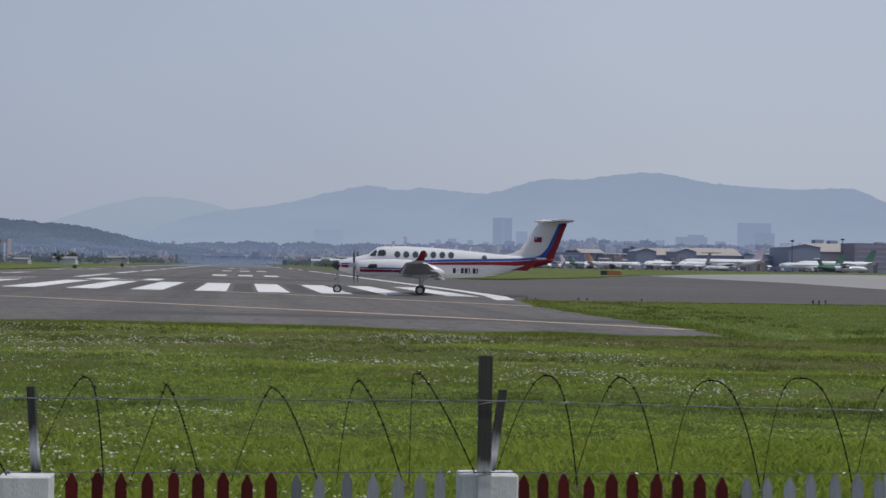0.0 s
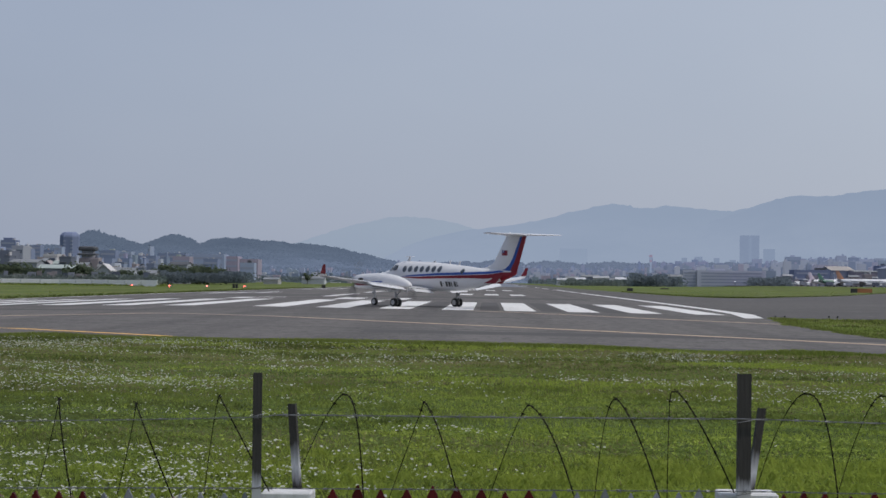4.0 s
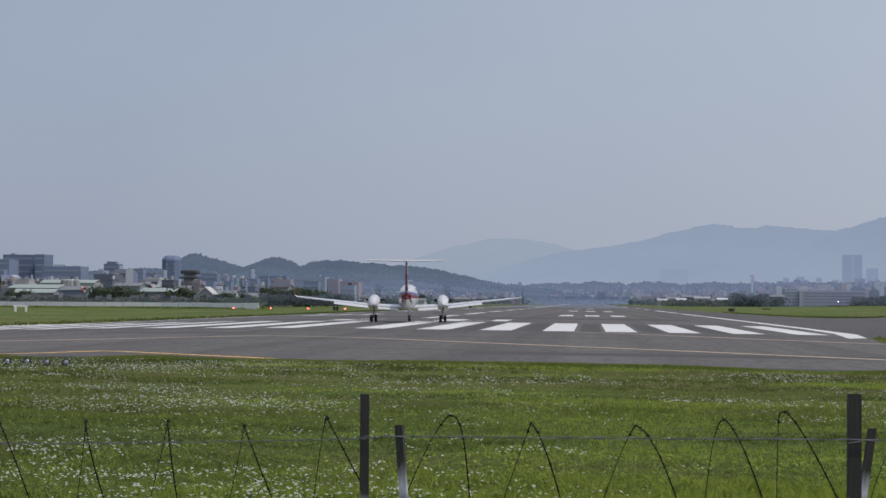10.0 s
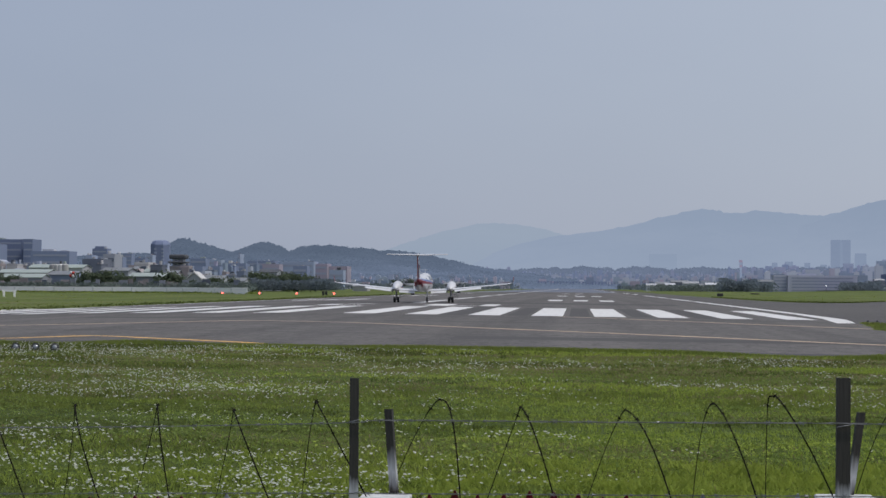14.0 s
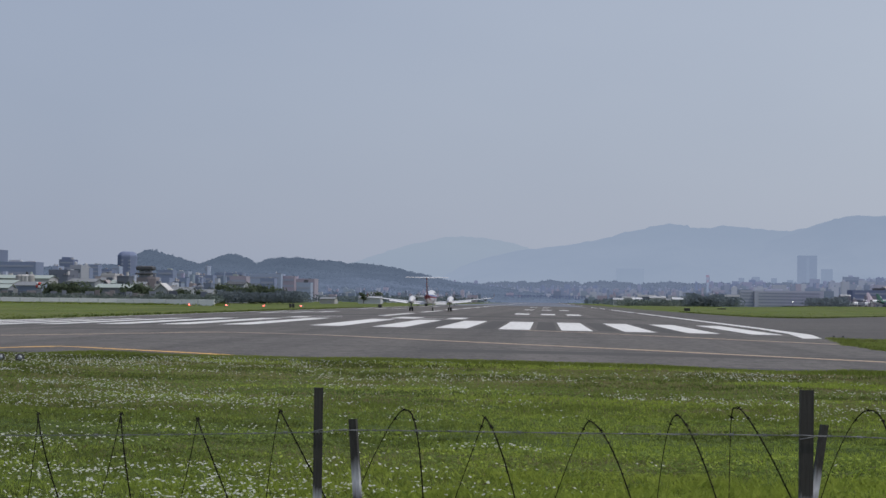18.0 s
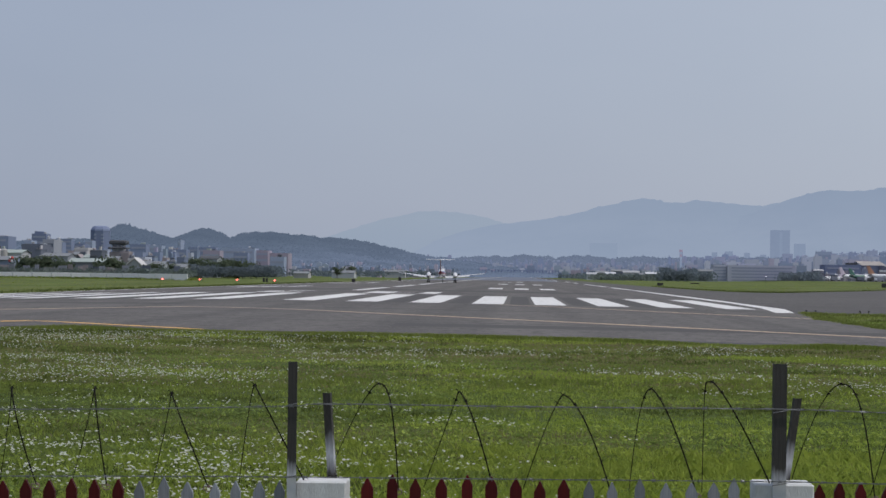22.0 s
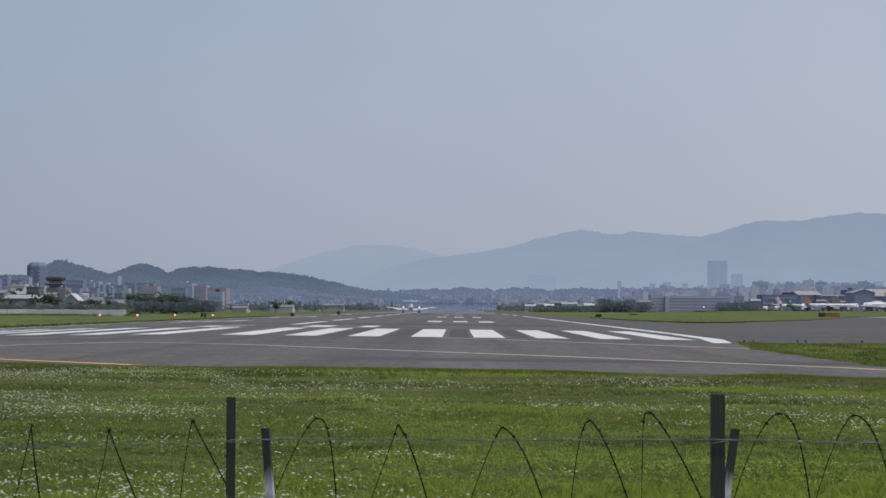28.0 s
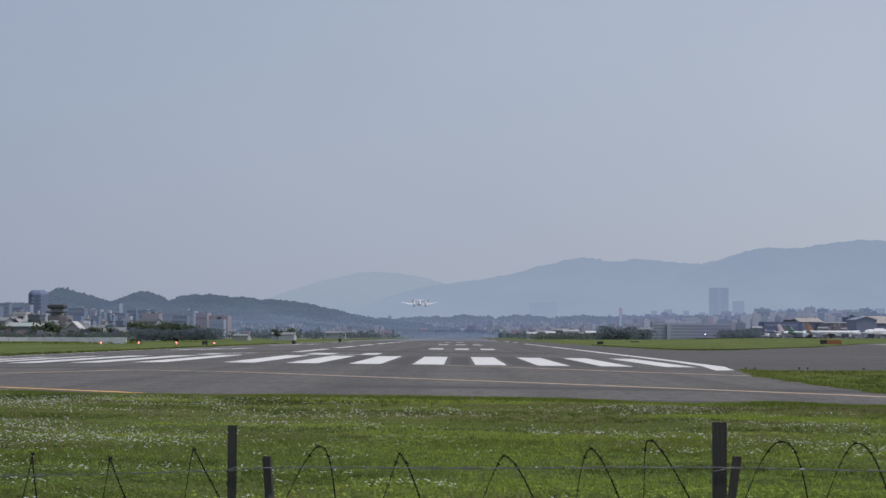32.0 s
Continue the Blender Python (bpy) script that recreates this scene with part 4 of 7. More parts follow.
def washed_steel(name, low, high_, fade):
    """Dark steel with brushed whitewash between two heights, worn thin towards its ends."""
    m = material(name, (0.036, 0.034, 0.032), (0.064, 0.059, 0.056), 9, 0.7, 0.2, 0.1, shine=0.25)
    n, l = m.node_tree.nodes, m.node_tree.links
    b = n["Principled BSDF"]
    first = b.inputs["Base Color"].links[0].from_socket
    co, sep, nz, mp = n.new("ShaderNodeTexCoord"), n.new("ShaderNodeSeparateXYZ"), n.new("ShaderNodeTexNoise"), n.new("ShaderNodeMapping")
    mp.inputs["Scale"].default_value = (60, 60, 9)
    nz.inputs["Scale"].default_value, nz.inputs["Detail"].default_value = 1.0, 5
    up, down, mul, wob, mx = n.new("ShaderNodeMapRange"), n.new("ShaderNodeMapRange"), n.new("ShaderNodeMath"), n.new("ShaderNodeMath"), n.new("ShaderNodeMix")
    wob.operation, mul.operation = "MULTIPLY_ADD", "MULTIPLY"
    wob.inputs[1].default_value = 0.10
    up.inputs[1].default_value, up.inputs[2].default_value = low + 0.05 - fade, low + 0.05
    down.inputs[1].default_value, down.inputs[2].default_value = high_ + 0.05 + fade, high_ + 0.05 - fade * 0.4
    mx.data_type = "RGBA"
    mx.inputs[7].default_value = (0.52, 0.53, 0.56, 1)
    l.new(co.outputs["Object"], mp.inputs[0])
    l.new(mp.outputs[0], nz.inputs[0])
    l.new(co.outputs["Object"], sep.inputs[0])
    l.new(nz.outputs["Fac"], wob.inputs[0])
    l.new(sep.outputs[2], wob.inputs[2])
    l.new(wob.outputs[0], up.inputs[0])
    l.new(wob.outputs[0], down.inputs[0])
    l.new(up.outputs[0], mul.inputs[0])
    l.new(down.outputs[0], mul.inputs[1])
    l.new(mul.outputs[0], mx.inputs["Factor"])
    l.new(first, mx.inputs[6])
    l.new(mx.outputs[2], b.inputs["Base Color"])
    return m


POST_STEEL = washed_steel("post_steel_with_whitewashed_foot", -1.0, 0.655, 0.045)
STRUT_STEEL = washed_steel("strut_steel_with_whitewash", 0.705, 0.735, 0.075)
TIE_WIRE = material("faded_pinkish_tie", (0.36, 0.26, 0.24), (0.20, 0.13, 0.11), 30, 0.8, 0.1)


def tall_post(u, w, v):
    p = thing("fence_post", "tall dark steel angle post whitewashed at its foot", "fence post", "fence posts", at=pose(fx(u), NEAR - 0.05, 0))
    g = Geo()
    angle_iron(g, 0, 0, -0.12, fz(v), w, 0.006)
    part("upright", g, POST_STEEL, p)
    for z in (fz(-231) - 0.01, fz(-358) - 0.01):
        part("wire_tie", Geo().tube([(-0.004, -0.010, z), (w * 0.5, -0.014, z + 0.006), (w + 0.004, -0.010, z + 0.012)], 0.0022, 5), GALVA, p, "twisted wire tie")
    return p


def short_post(u_foot, u_top, v_top, w):
    p = thing("fence_strut", "short leaning dark steel strut with worn whitewash", "fence post", "fence struts", at=pose(fx(u_foot, NEAR + 0.16), NEAR + 0.16, 0))
    z1 = fz(v_top, NEAR + 0.16)
    lean = fx(u_top) - fx(u_foot)
    right = u_foot < 0
    t = 0.005
    out = [(0, 0), (w, 0), (w, w), (w - t, w), (w - t, t), (0, t)] if right else [(0, 0), (w, 0), (w, t), (t, t), (t, w), (0, w)]
    co, si = math.cos(radians(9)), math.sin(radians(9)) * (1 if right else -1)
    g = Geo().loft([[(a * co + b * si + lean * f, -a * si + b * co, 0.58 + (z1 - 0.58) * f) for a, b in out] for f in (0.0, 1.0)])
    part("upright", g, STRUT_STEEL, p)
    part("base_plate", Geo().box((w / 2, w / 2, 0.60), (w * 1.25, w * 1.25, 0.04), 0.004), RUSTY, p, "rusty base plate")
    return p


tall_post(-402, 0.040, -157.5)
tall_post(451, 0.057, -149.5)
tall_post(1298, 0.050, -152)
tall_post(-1262, 0.045, -160)
short_post(-331, -343, -212.8, 0.034)
short_post(468, 491, -210.5, 0.032)
short_post(-1195, -1203, -214, 0.035)


BARB = Geo().tube([(-0.010, -0.004, -0.008), (0.010, 0.004, 0.009)], 0.0016, 3).tube([(-0.008, 0.003, 0.009), (0.008, -0.003, -0.008)], 0.0016, 3).tube([(-0.006, 0, 0), (0.006, 0, 0)], 0.0050, 5).mesh("barb", GALVA)


def strand(vs, label, spacing):
    """A stretched wire of two twisted strands with barbs, sagging from post to post."""
    w = thing("wire_strand", label, "wire", "fence wires", at=pose(0, 0, 0))
    pts = curve_through([(fx(u), NEAR - 0.06, fz(v)) for u, v in vs], 14)
    for ph in (0.0, math.pi):
        part("wire", Geo().tube([(x, y + 0.0022 * math.cos(i * 1.3 + ph), z + 0.0022 * math.sin(i * 1.3 + ph)) for i, (x, y, z) in enumerate(pts)], 0.0018, 4), GALVA, w)
    rng, run = random.Random(len(vs) * 31), 0.0
    for a, b in zip(pts, pts[1:]):
        run += (Vector(b) - Vector(a)).length
        if run > spacing:
            run = rng.uniform(-0.02, 0.02)
            part("barb", BARB, None, w, at=pose(*b, rng.uniform(0, 360), 0, rng.uniform(-12, 12)))
    return w


strand([(-1262, -254), (-911, -249.2), (-640, -243.4), (-395, -235.5), (-331, -231), (50, -230.5), (463, -228.5), (649, -232), (950, -236.5), (1310, -241)], "twisted galvanised barbed wire stretched between the posts", 0.12)
strand([(-1262, -373), (-909, -367), (-600, -362.5), (-395, -360.5), (95, -357.5), (463, -355), (650, -356), (980, -354), (1310, -351)], "twisted galvanised barbed wire along the pillar tops", 0.15)


def wire_hoop(coil, u, v, right, p_right, left, p_left):
    """One turn of the coil: its front leg falls to one side, its back leg to the other; the powers say how round each leg is."""
    yb, yf, low = NEAR + 0.30, NEAR + 0.02, -400

    def leg(aside, power, y_end, foot):
        out = []
        for k in range(13):
            f = (k / 12) ** 2.2 * (v - foot) / (v - low + 14)
            y = NEAR + 0.16 + (y_end - NEAR - 0.16) * min(1.0, f * 5) ** 0.5
            out.append((fx(u + aside * f ** power, y), y, fz(v + (low - 14 - v) * f, y)))
        return out
    fine = leg(left, p_left, yb, -378)[:0:-1] + leg(right, p_right, yf, -384)
    n = len(fine)
    g = Geo().tube(fine, [0.0020 + 0.0013 * min(1.0, max(0.0, (i / n - 0.26) / 0.2)) for i in range(n)], 5)
    # barbs
    run, last = 0.0, Vector(fine[0])
    for i in range(1, n - 1):
        a, b = Vector(fine[i]), Vector(fine[i + 1])
        run += (a - last).length
        last = a
        if run > 0.030 and i > n * 0.45:
            run = 0.0
            d1 = (b - a).normalized().orthogonal() * 0.009
            g.tube([a - d1, a + d1], 0.0013, 3)
            g.tube([a.lerp(b, -0.06), a.lerp(b, 0.06)], 0.0042, 5)
    for i in ((n // 2,) if u < -400 else (n // 2 - 4, n // 2, n // 2 + 4)):
        a = Vector(fine[i])
        g.tube([a + Vector((-0.013, 0, 0.011)), a + Vector((0.013, 0, -0.007))], 0.0018, 3)
        g.tube([a + Vector((-0.004, 0, -0.004)), a + Vector((0.006, 0, 0.003))], 0.0044, 5)
    hoop = part("hoop", g, RUSTY, coil, smooth=40)
    foot = Vector(fine[-1])
    loop = [foot + Vector((0.016 * math.cos(a) + 0.010 * a / 6 - 0.01, -0.012, 0.012 * math.sin(a) - 0.004 * (a % 2))) for a in [0.8 * q for q in range(11)]]
    part("tie", Geo().tube(loop, 0.0027, 4), TIE_WIRE, hoop, "faded pinkish tie at the foot of the hoop")


coil = thing("barbed_wire_coil", "dark stretched coil of barbed wire above the fence", "barbed wire", at=pose(0, 0, 0))
for hoop in ((-1195, -213, 60, 1.2, -24, 1.2), (-1056, -215, 80, 0.90, 6, 1.4), (-898, -211, 59, 1.4, -25, 1.4), (-749, -209, 30, 1.35, -48, 1.15), (-612, -216, 81, 1.05, -40, 1.2),
             (-464, -200, 115, 1.0, -29, 0.75), (-245, -195, 41, 0.30, -106, 0.75), (-101, -207, 72, 0.70, -73, 1.0), (83, -210, 96, 0.60, -80, 0.80), (238, -197, 92, 0.70, -40, 0.45),
             (345, -183, 127, 0.80, -16, 0.10), (570, -184, 65, 0.35, -101, 0.60), (703, -186, 86, 0.45, -88, 0.65), (870, -190, 100, 0.40, -80, 0.40), (1035, -184, 107, 0.40, -71, 0.35), (1206, -189, 75, 0.45, -74, 0.50)):
    wire_hoop(coil, *hoop)

# ---- hills and mountains ----
def ridge(name, points, y, depth, base_v, mat, label, rough, seed, steps=5, woods=0, leaf=None, size=2.4, jag=0.0):
    """A range with its crest along bearings (u, v), falling towards the viewer in folds."""
    line = curve_through(points, steps)
    rng = random.Random(seed)
    rows = 9
    g = Geo()
    for u, v in line:
        for k in range(rows):
            f = k / (rows - 1)
            yy = y - depth * f
            crest = high(v, y) - high(base_v, y)
            fold = noise.noise(Vector((u * 0.012, f * 2.2, seed))) * 0.16 + noise.noise(Vector((u * 0.05, f * 6, seed + 9))) * 0.12
            z = high(base_v, y) + crest * (1 - f) ** (1.15 + fold) if 0 < f < 1 else (high(v, y) if f == 0 else -6)
            if 0 <= f < 1:
                z += rough * crest * 0.05 * noise.noise(Vector((u * 0.35, f * 20, seed + 3)))
                z += jag * (1 - f) ** 3 * (noise.noise(Vector((u * 0.034, f * 4, seed + 5))) + 0.55 * noise.noise(Vector((u * 0.085, f * 7, seed + 6))))
            g.v.append((far(u, y), yy, z))
    for i in range(len(line) - 1):
        for k in range(rows - 1):
            a = i * rows + k
            g.f.append((a, a + 1, a + rows + 1, a + rows))
    if woods:
        c = Geo()
        for k in range(woods):
            i, j, fa, fb = rng.randrange(len(line) - 1), min(rows - 2, int(rng.random() ** 1.5 * rows)), rng.random(), rng.random()
            q = [Vector(g.v[n]) for n in (i * rows + j, (i + 1) * rows + j, i * rows + j + 1, (i + 1) * rows + j + 1)]
            p = q[0].lerp(q[1], fa).lerp(q[2].lerp(q[3], fa), fb) + Vector((0, -1.5, rng.uniform(-0.2, 0.5) * size))
            a = Vector((rng.gauss(0, 1), rng.gauss(0, 0.4), rng.gauss(0, 0.7))).normalized() * size * rng.uniform(0.6, 1.5)
            b = Vector((rng.gauss(0, 0.7), rng.gauss(0, 0.4), rng.gauss(0, 1))).normalized() * size * rng.uniform(0.5, 1.1)
            c.sheet([p - a, p - b, p + a * 0.8, p + b])
        me = bpy.data.meshes.new("hill_woods")
        me.from_pydata(c.v, [], c.f)
        me.materials.append(leaf)
        tagged(new("hill_woods", me), "tree crowns on the hazy hillside", "trees", kind="stuff")
    return solid(name, g, mat, label, "hills", kind="structure", smooth=80)


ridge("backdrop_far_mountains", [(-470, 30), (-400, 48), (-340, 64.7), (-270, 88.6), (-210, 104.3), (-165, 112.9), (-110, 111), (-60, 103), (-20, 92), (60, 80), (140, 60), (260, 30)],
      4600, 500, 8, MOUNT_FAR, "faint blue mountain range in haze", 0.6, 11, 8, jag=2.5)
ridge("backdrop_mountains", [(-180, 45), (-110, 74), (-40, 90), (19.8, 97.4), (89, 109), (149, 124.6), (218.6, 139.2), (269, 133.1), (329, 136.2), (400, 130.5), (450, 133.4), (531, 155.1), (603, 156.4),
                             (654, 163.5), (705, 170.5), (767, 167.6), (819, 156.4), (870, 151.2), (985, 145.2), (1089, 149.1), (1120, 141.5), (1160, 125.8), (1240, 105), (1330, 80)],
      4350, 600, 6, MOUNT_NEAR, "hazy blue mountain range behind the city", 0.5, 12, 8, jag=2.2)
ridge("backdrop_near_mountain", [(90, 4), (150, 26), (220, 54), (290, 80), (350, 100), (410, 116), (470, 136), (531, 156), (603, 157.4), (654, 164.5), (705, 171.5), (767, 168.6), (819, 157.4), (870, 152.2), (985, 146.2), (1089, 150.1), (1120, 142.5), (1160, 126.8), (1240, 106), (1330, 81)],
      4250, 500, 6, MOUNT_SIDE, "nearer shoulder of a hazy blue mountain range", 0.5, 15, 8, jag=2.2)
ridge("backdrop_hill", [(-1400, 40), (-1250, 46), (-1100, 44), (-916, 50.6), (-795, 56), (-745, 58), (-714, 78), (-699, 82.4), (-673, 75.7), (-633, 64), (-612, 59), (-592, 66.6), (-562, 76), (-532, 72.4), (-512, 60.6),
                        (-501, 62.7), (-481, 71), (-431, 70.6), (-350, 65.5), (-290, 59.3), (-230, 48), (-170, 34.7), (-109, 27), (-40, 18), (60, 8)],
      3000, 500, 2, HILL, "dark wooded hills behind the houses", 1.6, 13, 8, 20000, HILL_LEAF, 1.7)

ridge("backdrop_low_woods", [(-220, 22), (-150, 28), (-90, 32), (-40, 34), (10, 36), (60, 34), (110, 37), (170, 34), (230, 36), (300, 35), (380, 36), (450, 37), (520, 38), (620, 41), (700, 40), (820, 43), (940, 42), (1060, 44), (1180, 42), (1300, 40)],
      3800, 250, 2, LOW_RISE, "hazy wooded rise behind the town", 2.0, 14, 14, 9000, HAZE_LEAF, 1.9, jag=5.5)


# ---- houses and trees ----
UNIT = Geo().box((0, 0, 0), (1, 1, 1)).mesh("window_band", CITY_GLASS)
HAZED_UNIT = Geo().box((0, 0, 0), (1, 1, 1)).mesh("window_band", HAZED_GLASS)


def building(u0, u1, v1, y, mat, label="distant grey city block", storey=3.2, roof="flat", windows=True, category="building", depth=14.0, name="building", group="city blocks", cap=None, clutter=0, glass=None, eave=None):
    x0, x1, z1 = far(u0, y), far(u1, y), high(v1, y)
    w, base = x1 - x0, -0.6
    h = z1 - base
    b = thing(name, label, category, group, at=pose((x0 + x1) / 2, y, base))
    g = Geo()
    if roof == "flat":
        g.box((0, depth / 2, h / 2), (w, depth, h))
        part("wall", g, mat, b)
        g = Geo()
        t = min(0.5, w * 0.06)
        for c, s in (((0, t / 2, 0.4), (w + 0.2, t, 0.8)), ((0, depth - t / 2, 0.4), (w + 0.2, t, 0.8)), ((-w / 2 + t / 2, depth / 2, 0.4), (t, depth - 2 * t, 0.8)), ((w / 2 - t / 2, depth / 2, 0.4), (t, depth - 2 * t, 0.8))):
            g.box((c[0], c[1], h + c[2]), s)
        part("parapet", g, mat, b)
    else:
        e = max(h * 0.66, h - (1.3 if roof == "gable_side" else 2.4)) if eave is None else high(eave, y) - base
        if roof == "gable_side":
            g.loft([[(x, 0, 0), (x, depth, 0), (x, depth, e), (x, depth / 2, h - 0.16), (x, 0, e)] for x in (-w / 2, w / 2)])
            part("wall", g, mat, b)
            g = Geo()
            g.loft([[(-w / 2 - 0.3, -0.4, e), (w / 2 + 0.3, -0.4, e), (w / 2 + 0.3, -0.4, e + 0.15), (-w / 2 - 0.3, -0.4, e + 0.15)],
                    [(-w / 2 - 0.3, depth / 2, h - 0.15), (w / 2 + 0.3, depth / 2, h - 0.15), (w / 2 + 0.3, depth / 2, h), (-w / 2 - 0.3, depth / 2, h)],
                    [(-w / 2 - 0.3, depth + 0.4, e), (w / 2 + 0.3, depth + 0.4, e), (w / 2 + 0.3, depth + 0.4, e + 0.15), (-w / 2 - 0.3, depth + 0.4, e + 0.15)]])
            part("roof", g, cap or ROOF_GREY, b)
        else:
            g.prism([(-w / 2, 0), (w / 2, 0), (w / 2, e), (0, h - 0.2), (-w / 2, e)], 0, depth)
            part("wall", g, mat, b)
            g = Geo()
            g.prism([(-w / 2 - 0.4, e - 0.1), (0, h - 0.1), (w / 2 + 0.4, e - 0.1), (w / 2 + 0.4, e + 0.2), (0, h + 0.25), (-w / 2 - 0.4, e + 0.2)], -0.5, depth + 0.5)
            part("roof", g, cap or ROOF_GREY, b)
    if clutter:
        rng = random.Random(int(abs(u0) * 7 + y))
        for k in range(clutter):
            cw, ch = w * rng.uniform(0.10, 0.3), rng.uniform(1.0, 2.6)
            cx, cy = rng.uniform(-0.38, 0.38) * w, rng.uniform(0.2, 0.8) * depth
            if roof != "flat":
                break
            top = h - 0.05
            if rng.random() < 0.45:
                part("water_tank", Geo().lathe([(top, 0.6), (top + ch * 0.8, 0.6), (top + ch * 0.9, 0.2)], "z", (cx, cy, 0), 10), rng.choice((ALLOY, HOUSE[0], HOUSE[3])), b)
            else:
                part("roof_shed", Geo().box((cx, cy, top + ch / 2), (cw, depth * 0.3, ch), 0.03), rng.choice((HOUSE[0], HOUSE[4], ROOF_DARK, ROOF_GREEN, HOUSE[5])), b)
        for k in range(clutter // 2):
            part("annex", Geo().box((rng.uniform(-0.45, 0.45) * w, -rng.uniform(0.8, 2.0), h * 0.2), (w * rng.uniform(0.2, 0.4), 2.4, h * rng.uniform(0.35, 0.6)), 0.03), rng.choice((HOUSE[1], HOUSE[3], HOUSE[4], HOUSE[5])), b)
    if windows:
        n = max(1, min(9, int((h if roof == "flat" else h * 0.62) / storey)))
        step = (h if roof == "flat" else h * 0.64) / n
        pick = random.Random(int(abs(u0) * 13 + y))
        cols = min(7, int(w / 3.4)) if glass is None and y < 1260 else 1
        for k in range(n):
            for j in range(cols):
                if cols > 1 and pick.random() < 0.22:
                    continue
                wide = w * 0.88 if cols < 2 else w / cols * pick.uniform(0.36, 0.62)
                part("window" if cols > 1 else "window_band", UNIT if glass is None else HAZED_UNIT, None, b, at=Matrix.LocRotScale((((j + 0.5) / cols - 0.5) * w, -0.03, (k + 0.55) * step), None, (wide, 0.16, min(1.4, step * 0.42))))
    return b


def tree_leaves(rng, r, h, lo):
    """A crown of many small leaf clumps about several limbs, with gaps."""
    V, F = [], []
    lobes = [(rng.uniform(-0.55, 0.55) * r, rng.uniform(-0.55, 0.55) * r, lo + (h - lo) * rng.uniform(0.25, 0.82), rng.uniform(0.32, 0.6) * r) for _ in range(9)]
    for k in range(520):
        cx, cy, cz, cr = rng.choice(lobes)
        d = Vector((rng.gauss(0, 1), rng.gauss(0, 1), rng.gauss(0, 0.8))).normalized() * cr * rng.uniform(0.6, 1.08)
        p = Vector((cx, cy, cz)) + d
        a, b = Vector((rng.gauss(0, 1), rng.gauss(0, 1), rng.gauss(0, 1))).normalized(), d.normalized()
        s = a.cross(b).normalized() * rng.uniform(0.06, 0.13) * r
        t = s.cross(b).normalized() * rng.uniform(0.05, 0.11) * r
        i = len(V)
        V += [tuple(p - s), tuple(p - t), tuple(p + s * 1.2), tuple(p + t)]
        F.append((i, i + 1, i + 2, i + 3))
    g = Geo()
    g.v, g.f = V, F
    return g, lobes


def tree_kind(seed, r, h):
    rng = random.Random(seed)
    leaves, lobes = tree_leaves(rng, r, h, h * 0.18)
    me = bpy.data.meshes.new("crown")
    me.from_pydata(leaves.v, [], leaves.f)
    me.materials.append(FOLIAGE)
    g = Geo().tube([(0, 0, -0.6), (0.05, 0.02, h * 0.25), (0, 0.05, h * 0.6)], [0.05 * h * 0.6, 0.03 * h * 0.6, 0.012 * h], 7)
    for cx, cy, cz, cr in lobes[:5]:
        g.tube([(0, 0, h * 0.28), (cx * 0.6, cy * 0.6, (h * 0.28 + cz) / 2), (cx, cy, cz)], [0.018 * h, 0.012 * h, 0.006 * h], 5)
    return me, g.mesh("trunk", BARK, 50)


TREES = [tree_kind(s, r, h) for s, r, h in ((21, 4.0, 8.0), (22, 5.0, 8.5), (23, 3.4, 9.0), (24, 5.5, 7.5))]


def tree(u, y, height, k=0, label="dark green broad-leaved tree"):
    crown, trunk = TREES[k % 4]
    s = height / (8.0, 8.5, 9.0, 7.5)[k % 4]
    t = thing("tree", label, "tree", "trees", at=pose(far(u, y), y, -0.3))
    turn = Euler((0, 0, (k * 2.4) % 6.28))
    m = Matrix.LocRotScale((0, 0, -0.14 * height), turn, (s * 1.2, s * 1.2, s * 1.14))
    part("trunk", trunk, None, t, at=m)
    part("crown", crown, None, t, at=m)
    return t


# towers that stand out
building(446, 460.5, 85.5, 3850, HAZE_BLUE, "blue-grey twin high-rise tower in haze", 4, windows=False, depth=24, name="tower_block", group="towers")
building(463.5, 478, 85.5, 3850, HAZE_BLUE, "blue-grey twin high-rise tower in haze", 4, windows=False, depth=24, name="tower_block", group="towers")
# Added block that fills the pale gap between the twin towers.
building(459, 465, 82, 3850, HAZE_FAINT, "filler block in the pale gap between two hazy towers", 4, windows=False, depth=10, name="tower_block", group="towers")
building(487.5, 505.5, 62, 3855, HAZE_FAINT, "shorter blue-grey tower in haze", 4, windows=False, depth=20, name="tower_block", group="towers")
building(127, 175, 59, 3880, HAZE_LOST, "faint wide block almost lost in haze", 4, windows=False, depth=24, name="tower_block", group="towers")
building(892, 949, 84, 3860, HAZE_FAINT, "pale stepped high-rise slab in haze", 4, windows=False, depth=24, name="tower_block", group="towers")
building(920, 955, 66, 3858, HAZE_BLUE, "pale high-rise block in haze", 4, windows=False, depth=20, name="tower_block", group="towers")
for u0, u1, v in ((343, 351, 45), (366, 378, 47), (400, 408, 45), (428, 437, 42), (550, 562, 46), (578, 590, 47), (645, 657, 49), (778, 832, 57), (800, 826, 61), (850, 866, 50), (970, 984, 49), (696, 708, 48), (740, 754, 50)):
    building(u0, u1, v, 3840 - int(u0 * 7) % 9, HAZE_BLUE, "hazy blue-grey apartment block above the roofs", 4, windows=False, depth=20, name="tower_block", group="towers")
building(-1051, -994, 78.5, 1750, HAZED_SLATE_CLAD, "long hazy blue-grey office block", 5, depth=30, clutter=2, glass=1)
building(-993, -976, 79, 1735, HAZED_SLATE_CLAD, "darker end wing of a long office block", 5, depth=30, glass=1)
building(-1080, -1040, 70, 1700, HAZED_BLUE_CLAD, "hazy blue-grey city office block", 5, depth=30, clutter=2, glass=1)
